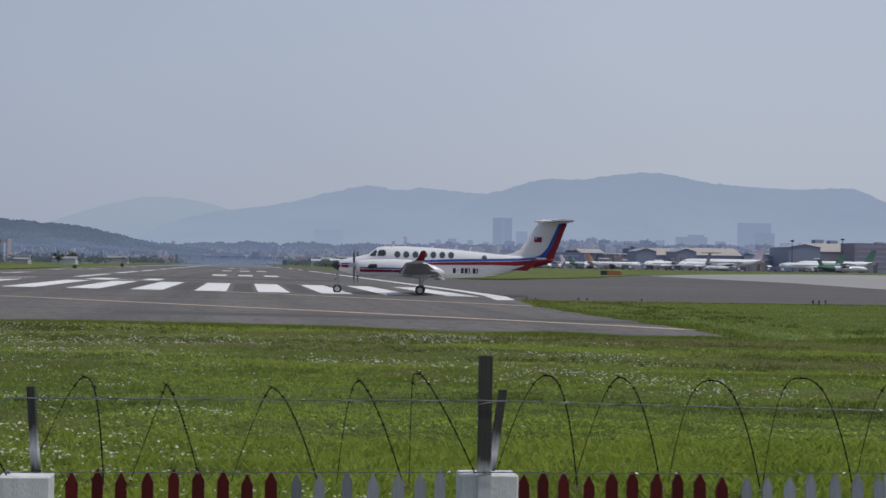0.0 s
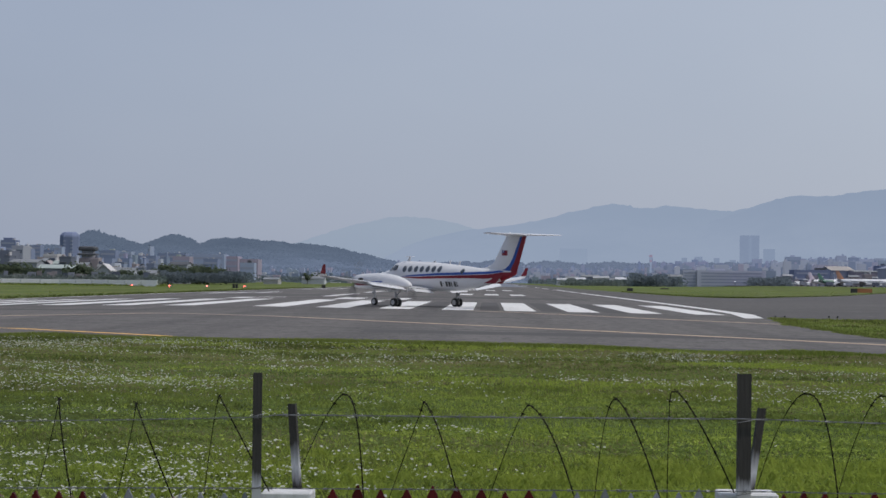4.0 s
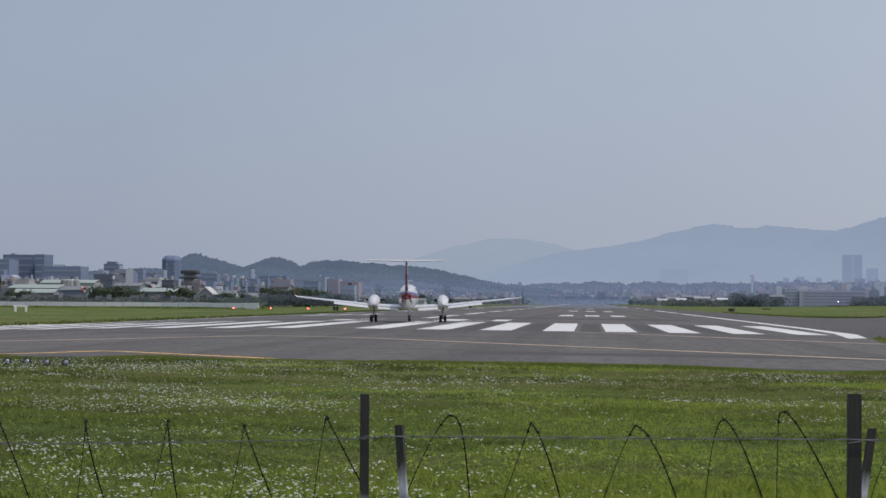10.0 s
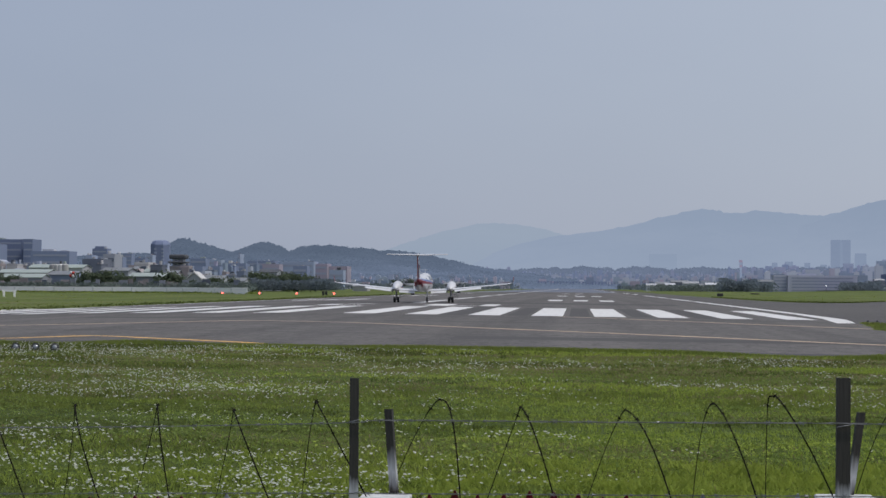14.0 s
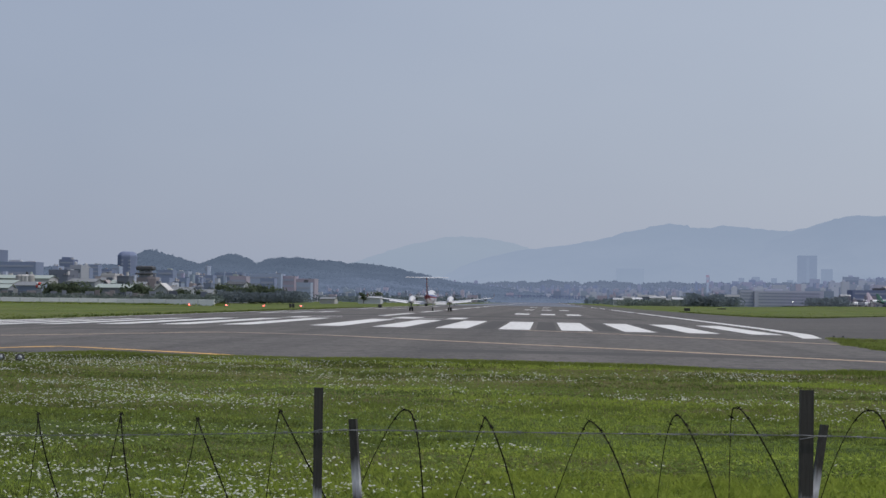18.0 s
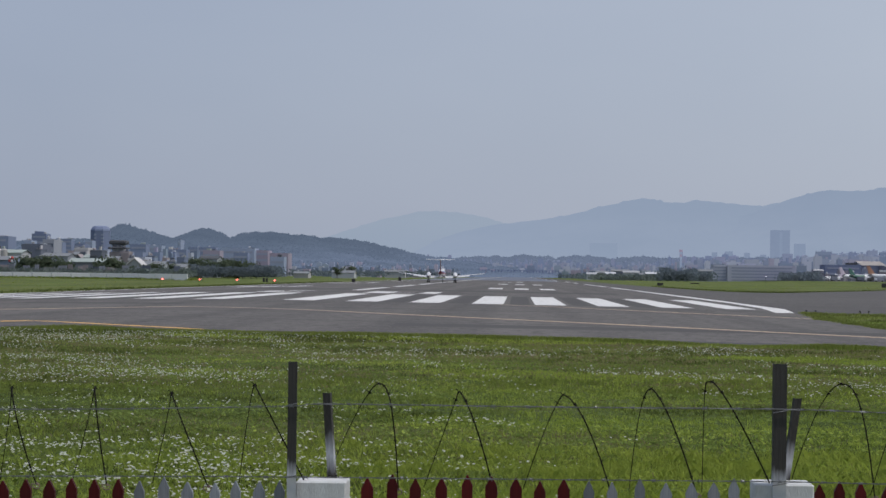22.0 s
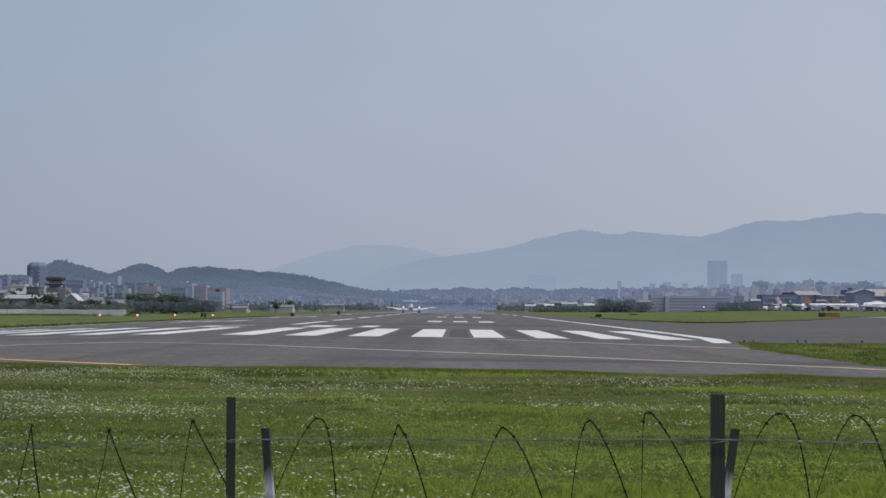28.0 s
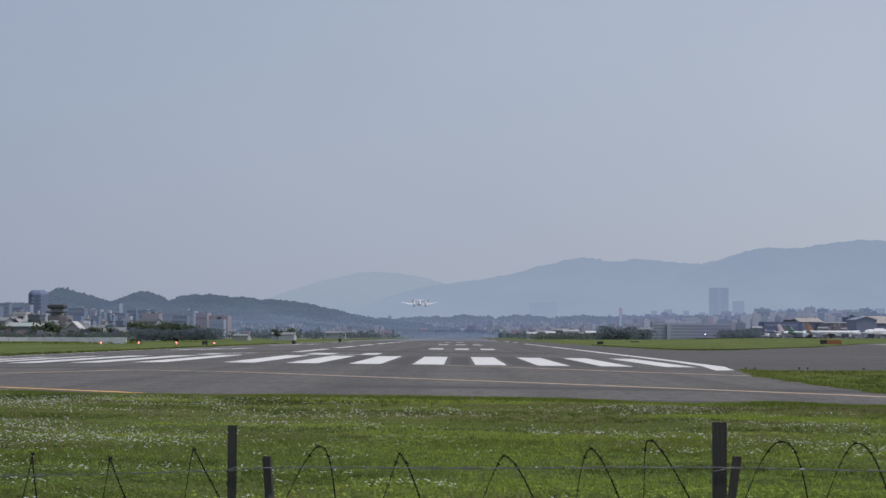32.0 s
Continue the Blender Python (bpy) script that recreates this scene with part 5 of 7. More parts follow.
building(-979, -909, 57.3, 1500, HAZED_BLUE_CLAD, "hazy blue-grey city office block", 4.5, depth=24, clutter=3, glass=1)
building(-867, -841, 63, 2100, HAZED_SLATE_CLAD, "hazy dark blue apartment tower", 5, depth=20, clutter=2, glass=1)
building(-862, -846, 67, 2103, HAZED_SLATE_CLAD, "roof storey of a hazy apartment tower", 4, windows=False, depth=12)


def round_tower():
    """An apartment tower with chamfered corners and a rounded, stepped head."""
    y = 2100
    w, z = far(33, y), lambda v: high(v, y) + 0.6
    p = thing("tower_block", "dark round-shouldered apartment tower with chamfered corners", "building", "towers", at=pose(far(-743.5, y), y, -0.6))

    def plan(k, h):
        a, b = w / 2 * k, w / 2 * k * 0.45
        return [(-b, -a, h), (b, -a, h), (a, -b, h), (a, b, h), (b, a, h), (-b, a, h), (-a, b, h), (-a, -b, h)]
    part("wall", Geo().loft([plan(1, 0), plan(1, z(70))]), HAZED_SLATE_CLAD, p)
    part("roof", Geo().loft([plan(1.02, z(70)), plan(0.97, z(73.5)), plan(0.80, z(77.5)), plan(0.58, z(79.5))]), HAZED_SLATE_CLAD, p, "rounded stepped head")
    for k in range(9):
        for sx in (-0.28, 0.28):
            part("balcony", HAZED_UNIT, None, p, at=Matrix.LocRotScale((sx * w * 0.7, -w / 2 - 0.1, z(14 + 6.2 * k)), None, (w * 0.13, 0.5, 1.6)))


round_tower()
for u0, u1, v, y, m in ((-838, -812, 48, 1900, HAZED_BLUE_CLAD), (-812, -796, 54, 2000, HAZED_BLUE_CLAD), (-790, -772, 46, 1800, HAZED_SLATE_CLAD), (-772, -758, 52, 2050, HAZED_PALE_CLAD), (-690, -662, 46, 1500, HAZED_BLUE_CLAD), (-658, -634, 44, 1600, HAZED_PALE_CLAD),
                        (-628, -590, 37, 1350, HAZED_BLUE_CLAD), (-587, -537, 42, 1500, HAZED_BLUE_CLAD), (-640, -610, 33, 1280, HAZED_SLATE_CLAD), (-604, -600, 54, 1420, HAZED_PALE_CLAD), (-880, -868, 50, 1300, HAZED_PALE_CLAD), (-560, -530, 36, 1240, BRICK_RED)):
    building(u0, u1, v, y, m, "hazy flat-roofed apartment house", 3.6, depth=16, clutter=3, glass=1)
building(-526, -468, 41, 1450, HAZED_PALE_CLAD, "pale blue-white factory hall", 4.0, depth=25, glass=1, clutter=2)
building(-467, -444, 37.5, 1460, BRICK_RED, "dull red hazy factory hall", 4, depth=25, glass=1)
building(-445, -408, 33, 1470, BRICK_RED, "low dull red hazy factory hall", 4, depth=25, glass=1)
building(-505, -480, 33, 1350, HAZED_BLUE_CLAD, "hazy low workshop before a factory hall", 4, depth=14, glass=1, clutter=2)
building(-440, -415, 26, 1340, HAZED_PALE_CLAD, "hazy low workshop before a factory hall", 4, depth=14, glass=1, clutter=2)


def terrace_house():
    """A house with two broad dark overhanging roofs over open storeys."""
    y = 1000
    x0, x1 = far(-728, y), far(-698, y)
    w = x1 - x0
    p = thing("terrace_house", "brownish-grey house under two broad dark overhanging roofs", "house", at=pose((x0 + x1) / 2, y, -0.6))
    z = lambda v: high(v, y) + 0.6
    part("wall", Geo().box((0, 4, z(34) / 2), (w * 0.94, 8, z(34)), 0.05), HOUSE[3], p)
    part("open_storey", Geo().box((0, 4, (z(34) + z(47)) / 2), (w * 0.66, 6, z(47) - z(34)), 0.05), HOUSE[1], p)
    for k in range(5):
        part("post", Geo().box(((k / 4 - 0.5) * w * 0.86, 0.3, (z(36) + z(45)) / 2), (0.35, 0.35, z(46) - z(36))), HOUSE[5], p)
    part("roof", Geo().box((0, 4, (z(47) + z(54.5)) / 2), (w, 9, z(54.5) - z(47)), 0.5), ROOF_DARK, p, "dark flat roof slab")
    part("roof", Geo().box((0, 4, (z(39) + z(42)) / 2), (w * 1.1, 9.4, z(42) - z(39)), 0.2), ROOF_DARK, p, "dark lower roof slab")
    for k in range(4):
        part("window", UNIT, None, p, at=Matrix.LocRotScale(((k / 3 - 0.5) * w * 0.6, -0.02, z(22)), None, (0.9, 0.16, 1.3)))


terrace_house()
building(-885, -847, 42, 760, HOUSE[4], "dark low flat-roofed house", 3, clutter=2)
building(-847, -827, 51, 790, HOUSE[1], "small grey house with a roof storey", 3, clutter=3)
building(-852, -802, 31, 720, HOUSE[1], "grey house with a pitched roof", 3, "gable_side", cap=ROOF_GREY)
building(-790, -766, 37, 900, HOUSE[5], "cream flat-roofed city house", 3, clutter=3)
building(-694, -672, 23, 640, HOUSE[0], "white gabled shed among trees", 3, "gable_front", windows=False, cap=HOUSE[5], depth=9)
building(-1040, -950, 27, 665, HOUSE[3], "long shed under a pale green sheet roof", 3, "gable_side", windows=False, cap=ROOF_GREEN, depth=16)
building(-1032, -958, 19, 640, HOUSE[1], "low shed with a pale sheet roof", 3, "gable_side", windows=False, cap=ROOF_GREEN, depth=9)
building(-982, -885, 36, 715, HOUSE[0], "long shed with a pale green sheet roof", 3, "gable_side", windows=False, cap=ROOF_GREEN, depth=14)
building(-947, -898, 24, 650, HOUSE[2], "low grey-green airfield shed", 3, "gable_side", windows=False, cap=ROOF_GREY, depth=12)
building(-800, -738, 22, 640, HOUSE[1], "blue-grey shed with a pale roof", 3, "gable_side", windows=False, cap=ROOF_GREEN, depth=12)
building(-667, -630, 18, 660, HOUSE[1], "low shed with a pale roof", 3, "gable_side", windows=False, cap=ROOF_GREY, depth=10)
building(-628, -592, 14, 680, HOUSE[0], "low grey airfield shed", 3, "gable_side", windows=False, cap=ROOF_GREY, depth=10)
building(-566, -534, 29, 830, HOUSE[1], "grey house with a dark pitched roof behind trees", 3, "gable_side", cap=ROOF_DARK)
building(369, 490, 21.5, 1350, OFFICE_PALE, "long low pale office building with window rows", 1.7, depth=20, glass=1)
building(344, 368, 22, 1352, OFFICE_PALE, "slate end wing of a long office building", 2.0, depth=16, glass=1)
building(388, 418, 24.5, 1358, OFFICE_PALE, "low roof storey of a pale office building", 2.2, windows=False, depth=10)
for u0, u1, v, m, c in ((122, 140, 8, 0, 0), (138, 158, 11, 5, 1), (155, 172, 9, 0, 0), (166, 196, 14, 1, 1), (186, 214, 12, 0, 0), (208, 222, 8, 3, 1), (226, 252, 10, 1, 0), (318, 343, 16, 2, 1)):
    building(u0, u1, v, 1190 + u0 % 7 * 9, HOUSE[m], "low pale-roofed shed beyond the airfield", 3, "gable_side", windows=False, cap=(HOUSE[0], ROOF_GREY)[c], depth=9)
building(-398, -372, 3, 900, HOUSE[5], "small pale airfield shed", 3, "gable_side", windows=False, cap=ROOF_GREY)
building(-330, -290, 6, 1000, HOUSE[0], "low white airfield shed", 3, "gable_side", windows=False, cap=ROOF_GREY)
building(-236, -200, 8, 1300, HOUSE[0], "low white airfield shed", 3, "gable_side", windows=False, cap=ROOF_GREY)
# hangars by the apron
# Slate walls under the tan roofs imitate the shade there.
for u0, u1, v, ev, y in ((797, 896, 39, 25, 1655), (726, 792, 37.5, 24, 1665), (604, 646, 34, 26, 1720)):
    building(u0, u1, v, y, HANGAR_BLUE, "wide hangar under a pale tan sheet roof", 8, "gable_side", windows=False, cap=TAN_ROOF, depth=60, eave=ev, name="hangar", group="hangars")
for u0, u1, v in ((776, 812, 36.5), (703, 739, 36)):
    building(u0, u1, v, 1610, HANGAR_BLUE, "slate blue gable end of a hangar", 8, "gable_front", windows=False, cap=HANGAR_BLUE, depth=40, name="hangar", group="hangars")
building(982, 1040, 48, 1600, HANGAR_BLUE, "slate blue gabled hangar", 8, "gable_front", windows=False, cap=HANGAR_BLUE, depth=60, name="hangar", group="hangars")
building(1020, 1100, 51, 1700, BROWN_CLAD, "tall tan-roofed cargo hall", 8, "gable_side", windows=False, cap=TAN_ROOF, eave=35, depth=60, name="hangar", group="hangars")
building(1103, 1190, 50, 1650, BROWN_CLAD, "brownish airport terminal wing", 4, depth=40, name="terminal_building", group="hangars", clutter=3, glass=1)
building(1030, 1046, 55, 1780, HAZED_PALE_CLAD, "small rooftop block above a cargo hall", 4, windows=False, depth=12, name="terminal_building", group="hangars")
building(1058, 1072, 54, 1780, HAZED_PALE_CLAD, "small rooftop block above a cargo hall", 4, windows=False, depth=12, name="terminal_building", group="hangars")
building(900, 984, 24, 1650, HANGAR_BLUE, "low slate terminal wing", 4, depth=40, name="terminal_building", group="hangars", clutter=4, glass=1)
building(915, 960, 31, 1680, HAZED_BLUE_CLAD, "low bluish hall behind a terminal wing", 4, "gable_side", windows=False, cap=ROOF_GREY, depth=30, name="terminal_building", group="hangars")
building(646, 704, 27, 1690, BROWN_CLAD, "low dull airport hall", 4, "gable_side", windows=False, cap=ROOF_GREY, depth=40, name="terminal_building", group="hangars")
building(690, 724, 34, 1720, HAZED_SLATE_CLAD, "low slate hall with a pale roof edge", 4, depth=30, name="terminal_building", group="hangars", clutter=3, glass=1)
building(540, 603, 25, 1700, HAZED_SLATE_CLAD, "low grey terminal building", 4, depth=30, name="terminal_building", group="hangars", clutter=4, glass=1)
apron_yard = random.Random(17)
for k in range(34):
    u = 520 + 18.5 * k + apron_yard.uniform(-9, 9)
    building(u, u + apron_yard.uniform(5, 20), apron_yard.uniform(8, 19), 1500 + apron_yard.uniform(0, 80), apron_yard.choice((HOUSE[0], HOUSE[1], HOUSE[3], HOUSE[4], HANGAR_BLUE, BROWN_CLAD)), "small airport shed behind the parked airliners", 3.5, apron_yard.choice(("flat", "flat", "gable_side")), windows=False, depth=9, clutter=2, group="apron sheds", cap=apron_yard.choice((ROOF_GREY, TAN_ROOF, HOUSE[0])))

# houses between the airfield and the hills
near_town = random.Random(91)
for k in range(165):
    u = -1095 + 3.1 * k + near_town.uniform(-8, 8)
    y = near_town.uniform(720, 1150)
    v = (9 + 25 * near_town.random() ** 1.5) * (0.72 if u > -700 else 1.0)
    building(u, u + near_town.uniform(8, 22), v, y, HOUSE[near_town.choice((1, 1, 2, 3, 3, 4, 4, 4, 5))], "small grey town house behind the airfield", 3.2, near_town.choice(("flat", "flat", "gable_side", "gable_front")), depth=9, cap=near_town.choice((ROOF_GREY, ROOF_DARK, ROOF_DARK, HOUSE[3], ROOF_GREEN)), windows=near_town.random() < 0.6, clutter=near_town.choice((2, 3, 4)))


def town_row(y0, u0, u1, lo, hi, step, haze, seed):
    """A far row of houses packed together, with parapets, pitched roofs and rooftop rooms, and their window bands."""
    rng = random.Random(seed)
    walls, panes = Geo(), Geo()
    u = u0
    while u < u1:
        w = rng.choice((0.5, 0.7, 0.9, 1.2, 1.9)) * step * (1.8 if u > 290 else 1.0)
        v = lo + (hi - lo) * rng.random() ** 1.4
        v += 9 * max(0, noise.noise(Vector((u * 0.012, y0, 2)))) + (rng.uniform(4, 10) if rng.random() < 0.04 and u < 290 else 0)
        if u < -560:
            v += rng.uniform(0, 16) * haze
        if u > 290:
            v += 6 * haze + (5 if 520 < u < 730 else 0)
        if -260 < u < 260:
            v *= 0.82
        y = y0 + rng.uniform(-150, 150)
        x0, x1, z = far(u, y), far(u + w, y), high(v, y)
        if (-66 < x1 and x0 < 44 and y < 2660) or (u > 500 and y0 < 2300):
            u += w
            continue
        d = rng.uniform(8, 16)
        kind = rng.random()
        if kind < 0.25:
            e = z - min(3.0, (x1 - x0) * 0.3)
            walls.prism([(x0, -1), (x1, -1), (x1, e), ((x0 + x1) / 2, z), (x0, e)], y, y + d)
        else:
            walls.box(((x0 + x1) / 2, y + d / 2, z / 2 - 0.5), (x1 - x0, d, z + 1))
            if kind < 0.7:
                walls.box((x0 + (x1 - x0) * rng.uniform(0.25, 0.75), y + d * 0.6, z + 1.2), ((x1 - x0) * rng.uniform(0.15, 0.4), d * 0.4, 2.4))
        if x1 - x0 > 6 and y0 < 2000:
            for f in (0.9, 0.78, 0.66, 0.54):
                panes.box(((x0 + x1) / 2, y - 0.1, z * f), ((x1 - x0) * 0.86, 0.3, min(1.6, z * 0.06)))
        u += w + rng.choice((0, 0, 0.15, 0.6)) * step
    mat = town_material("hazed_town_walls", haze, y0 > 2400)
    for g, m, nm, lab in ((walls, mat, "town", "hazy rows of small town houses"), (panes, HAZED_GLASS, "town_windows", "window bands of the far houses")):
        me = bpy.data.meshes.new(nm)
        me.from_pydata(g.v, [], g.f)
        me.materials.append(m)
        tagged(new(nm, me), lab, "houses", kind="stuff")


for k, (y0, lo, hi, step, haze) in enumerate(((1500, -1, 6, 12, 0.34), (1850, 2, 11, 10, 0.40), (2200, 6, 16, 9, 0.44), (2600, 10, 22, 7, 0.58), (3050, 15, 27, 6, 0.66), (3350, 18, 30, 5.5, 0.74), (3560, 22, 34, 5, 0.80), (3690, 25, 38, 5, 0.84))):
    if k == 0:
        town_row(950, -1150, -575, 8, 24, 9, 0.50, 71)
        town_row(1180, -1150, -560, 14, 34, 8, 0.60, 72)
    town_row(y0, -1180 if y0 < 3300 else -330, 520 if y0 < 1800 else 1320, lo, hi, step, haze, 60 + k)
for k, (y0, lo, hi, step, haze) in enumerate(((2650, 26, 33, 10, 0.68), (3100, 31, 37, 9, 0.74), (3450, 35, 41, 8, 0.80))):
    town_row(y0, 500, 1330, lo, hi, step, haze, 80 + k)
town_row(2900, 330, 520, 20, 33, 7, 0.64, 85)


def far_woods(name, u0, u1, y0, y1, v0, v1, count, seed, label, leaf=None):
    rng = random.Random(seed)
    g = Geo()
    for k in range(count):
        y = rng.uniform(y0, y1)
        u = rng.uniform(u0, u1)
        top = high(rng.uniform(v0, v1) * (0.6 + 0.4 * noise.noise(Vector((u * 0.03, 1, seed)))), y)
        cx = far(u, y)
        if -64 < cx < 42 and y < 2660:
            continue
        for j in range(14):
            r = rng.uniform(0.35, 0.85) * (0.45 + y / 1900)
            a = Vector((rng.gauss(0, 1), rng.gauss(0, 0.5), rng.gauss(0, 1))).normalized() * r
            b = Vector((rng.gauss(0, 1), rng.gauss(0, 0.5), rng.gauss(0, 1))).normalized() * r * 0.7
            p = Vector((cx + rng.gauss(0, 1.2 + y / 1500), y, max(0.4, top * (1 - rng.random() ** 1.6))))
            g.sheet([p - a, p - b, p + a, p + b])
    me = bpy.data.meshes.new(name)
    me.from_pydata(g.v, [], g.f)
    me.materials.append(leaf or TOWN_LEAF)
    return tagged(new(name, me), label, "trees", kind="stuff")


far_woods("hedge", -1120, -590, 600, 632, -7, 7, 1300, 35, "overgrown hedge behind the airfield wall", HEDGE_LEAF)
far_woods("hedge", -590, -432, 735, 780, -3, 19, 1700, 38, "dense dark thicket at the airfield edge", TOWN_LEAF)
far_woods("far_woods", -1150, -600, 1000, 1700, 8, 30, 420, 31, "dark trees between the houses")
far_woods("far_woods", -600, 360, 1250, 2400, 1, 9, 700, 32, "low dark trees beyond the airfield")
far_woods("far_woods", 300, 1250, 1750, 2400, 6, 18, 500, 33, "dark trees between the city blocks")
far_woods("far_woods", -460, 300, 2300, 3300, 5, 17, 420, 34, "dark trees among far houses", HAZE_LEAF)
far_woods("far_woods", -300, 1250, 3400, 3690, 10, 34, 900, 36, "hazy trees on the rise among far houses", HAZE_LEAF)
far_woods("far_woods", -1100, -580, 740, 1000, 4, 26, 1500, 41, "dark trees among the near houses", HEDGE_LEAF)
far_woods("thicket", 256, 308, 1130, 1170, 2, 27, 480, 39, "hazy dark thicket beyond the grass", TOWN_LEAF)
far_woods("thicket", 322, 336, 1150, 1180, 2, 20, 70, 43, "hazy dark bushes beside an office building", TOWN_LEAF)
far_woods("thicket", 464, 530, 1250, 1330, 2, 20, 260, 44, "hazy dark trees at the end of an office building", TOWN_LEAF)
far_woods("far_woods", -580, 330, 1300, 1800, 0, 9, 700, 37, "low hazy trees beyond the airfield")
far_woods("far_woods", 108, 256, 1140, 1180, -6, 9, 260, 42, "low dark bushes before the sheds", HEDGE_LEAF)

# trees that stand by themselves
for k in range(15):
    tree(-588 + k * 8.6 + (k % 3) * 2, 735 + (k * 37) % 50, 4.9 + (k * 13 % 7) * 0.26, k, "dark green tree in a dense grove")
for k, (u, y, h) in enumerate(((-1092, 650, 11.0), (-1080, 640, 9.0), (-1105, 645, 10), (-1040, 610, 4.5), (-1012, 612, 4.2), (-1000, 610, 3.8), (-885, 615, 5.0), (-872, 618, 5.6), (-860, 612, 5.2), (-846, 616, 4.6), (-830, 614, 5.4),
                               (-818, 618, 4.8), (-806, 612, 4.2), (-744, 615, 5.0), (-734, 612, 5.4), (-722, 618, 4.8), (-712, 616, 4.6), (-655, 640, 4.6), (-640, 645, 4.0), (-612, 650, 4.2), (-690, 625, 3.2),
                               (-320, 1000, 5.6), (-300, 1010, 5.0))):
    tree(u, y, h, k + 1)


# ---- airfield furniture ----
WALL_WHITE = material("white_painted_wall", (0.90, 0.88, 0.88), (0.80, 0.78, 0.78), 0.3, 0.8, 0.1, fine=12)


def boundary_wall():
    w = thing("boundary_wall", "long low white airfield wall with posts", "wall", at=pose(0, 0, 0))
    ends = [(far(-1150, 560), 560), (far(-1043, 556), 556), (far(-900, 551), 551), (far(-760, 547), 547), (far(-586, 532), 532)]
    for (xa, ya), (xb, yb) in zip(ends, ends[1:]):
        n = max(2, int(math.hypot(xb - xa, yb - ya) / 5))
        for k in range(n):
            a, b = k / n, (k + 1) / n
            xm, ym = xa + (xb - xa) * (a + b) / 2, ya + (yb - ya) * (a + b) / 2
            g = Geo().box((0, 0, 0.46), (math.hypot(xb - xa, yb - ya) / n - 0.3, 0.2, 1.62 + 0.04 * (k % 3)), 0.02)
            part("panel", g, WALL_WHITE, w, at=pose(xm, ym, -0.38, 0, 0, math.degrees(math.atan2(yb - ya, xb - xa))))
            part("post", Geo().box((0, 0, 0.62), (0.3, 0.34, 1.66), 0.02), WHITEWASH, w, at=pose(xa + (xb - xa) * a, ya + (yb - ya) * a, -0.50))
    return w


boundary_wall()


def yard_wall():
    """A stained grey concrete wall of uneven panels behind the white one."""
    w = thing("yard_wall", "stained grey concrete yard wall of uneven panels", "wall", at=pose(0, 606, -0.5))
    rng = random.Random(77)
    u = -1042
    while u < -592:
        wide = rng.uniform(8, 17)
        if rng.random() < 0.86:
            h = high(rng.uniform(4, 11), 606) + 0.5
            part("panel", Geo().box((far(u + wide / 2, 606), rng.uniform(-0.4, 0.4), h / 2), (far(wide, 606) - 0.12, 0.25, h), 0.02), rng.choice((HOUSE[3], HOUSE[3], HOUSE[5], HOUSE[1], HOUSE[4])), w)
        u += wide


yard_wall()


def papi(x, y):
    p = thing("approach_indicator", "low lamp box beside the runway glowing red", "airfield light", "approach indicator lights", at=pose(x, y, lie(x)))
    part("case", Geo().box((0, 0, 0.30), (0.9, 1.1, 0.34), 0.05), GREY_PAINT, p)
    for sx in (-0.3, 0.3):
        part("leg", Geo().lathe([(-0.05, 0.04), (0.16, 0.04)], "z", (sx, 0, 0), 8), STEEL, p)
    part("lens", Geo().lathe([(-0.58, 0.08), (-0.56, 0.18), (-0.52, 0.18)], "y", (0, 0, 0.30), 12), RED_LAMP, p, "glowing red lens", 40)


for k in range(4):
    papi(far(-631 + 66.6 * k, 510), 510)


def marker_box(u, y, w, h, two=False):
    x = far(u, y)
    p = thing("runway_sign", "small black airfield sign box in the grass", "sign", "airfield signs", at=pose(x, y, lie(x) - 0.03))
    for sx in ((-w * 0.28, w * 0.28) if two else (0,)):
        part("board", Geo().box((sx, 0, h * 0.58), (w * (0.45 if two else 1.0), 0.3, h * 0.84), 0.03), BLACK, p)
        part("leg", Geo().box((sx, 0, h * 0.08), (0.08, 0.08, h * 0.2)), STEEL, p)


marker_box(-448, 440, 1.1, 1.0, True)
marker_box(-291, 430, 0.75, 0.75)
marker_box(-209, 520, 0.7, 1.0)
marker_box(251, 445, 1.25, 0.75)
marker_box(312, 640, 2.6, 0.35)


def orange_sign():
    y = 495
    p = thing("taxiway_sign", "long taxiway guidance sign with a black and an orange field", "sign", at=pose(far(659, y), y, -0.25))
    part("board", Geo().box((0.65, 0, 0.62), (3.4, 0.3, 0.95), 0.03), material("sign_orange", (0.34, 0.13, 0.045), (0.27, 0.11, 0.05), 1.5, 0.6), p, "orange-brown field")
    part("board", Geo().box((-1.85, 0, 0.62), (1.55, 0.3, 0.95), 0.03), BLACK, p, "black field")
    for x in (-2.0, -0.6, 0.9, 2.0):
        part("leg", Geo().box((x, 0, 0.05), (0.08, 0.08, 0.3)), STEEL, p)


orange_sign()


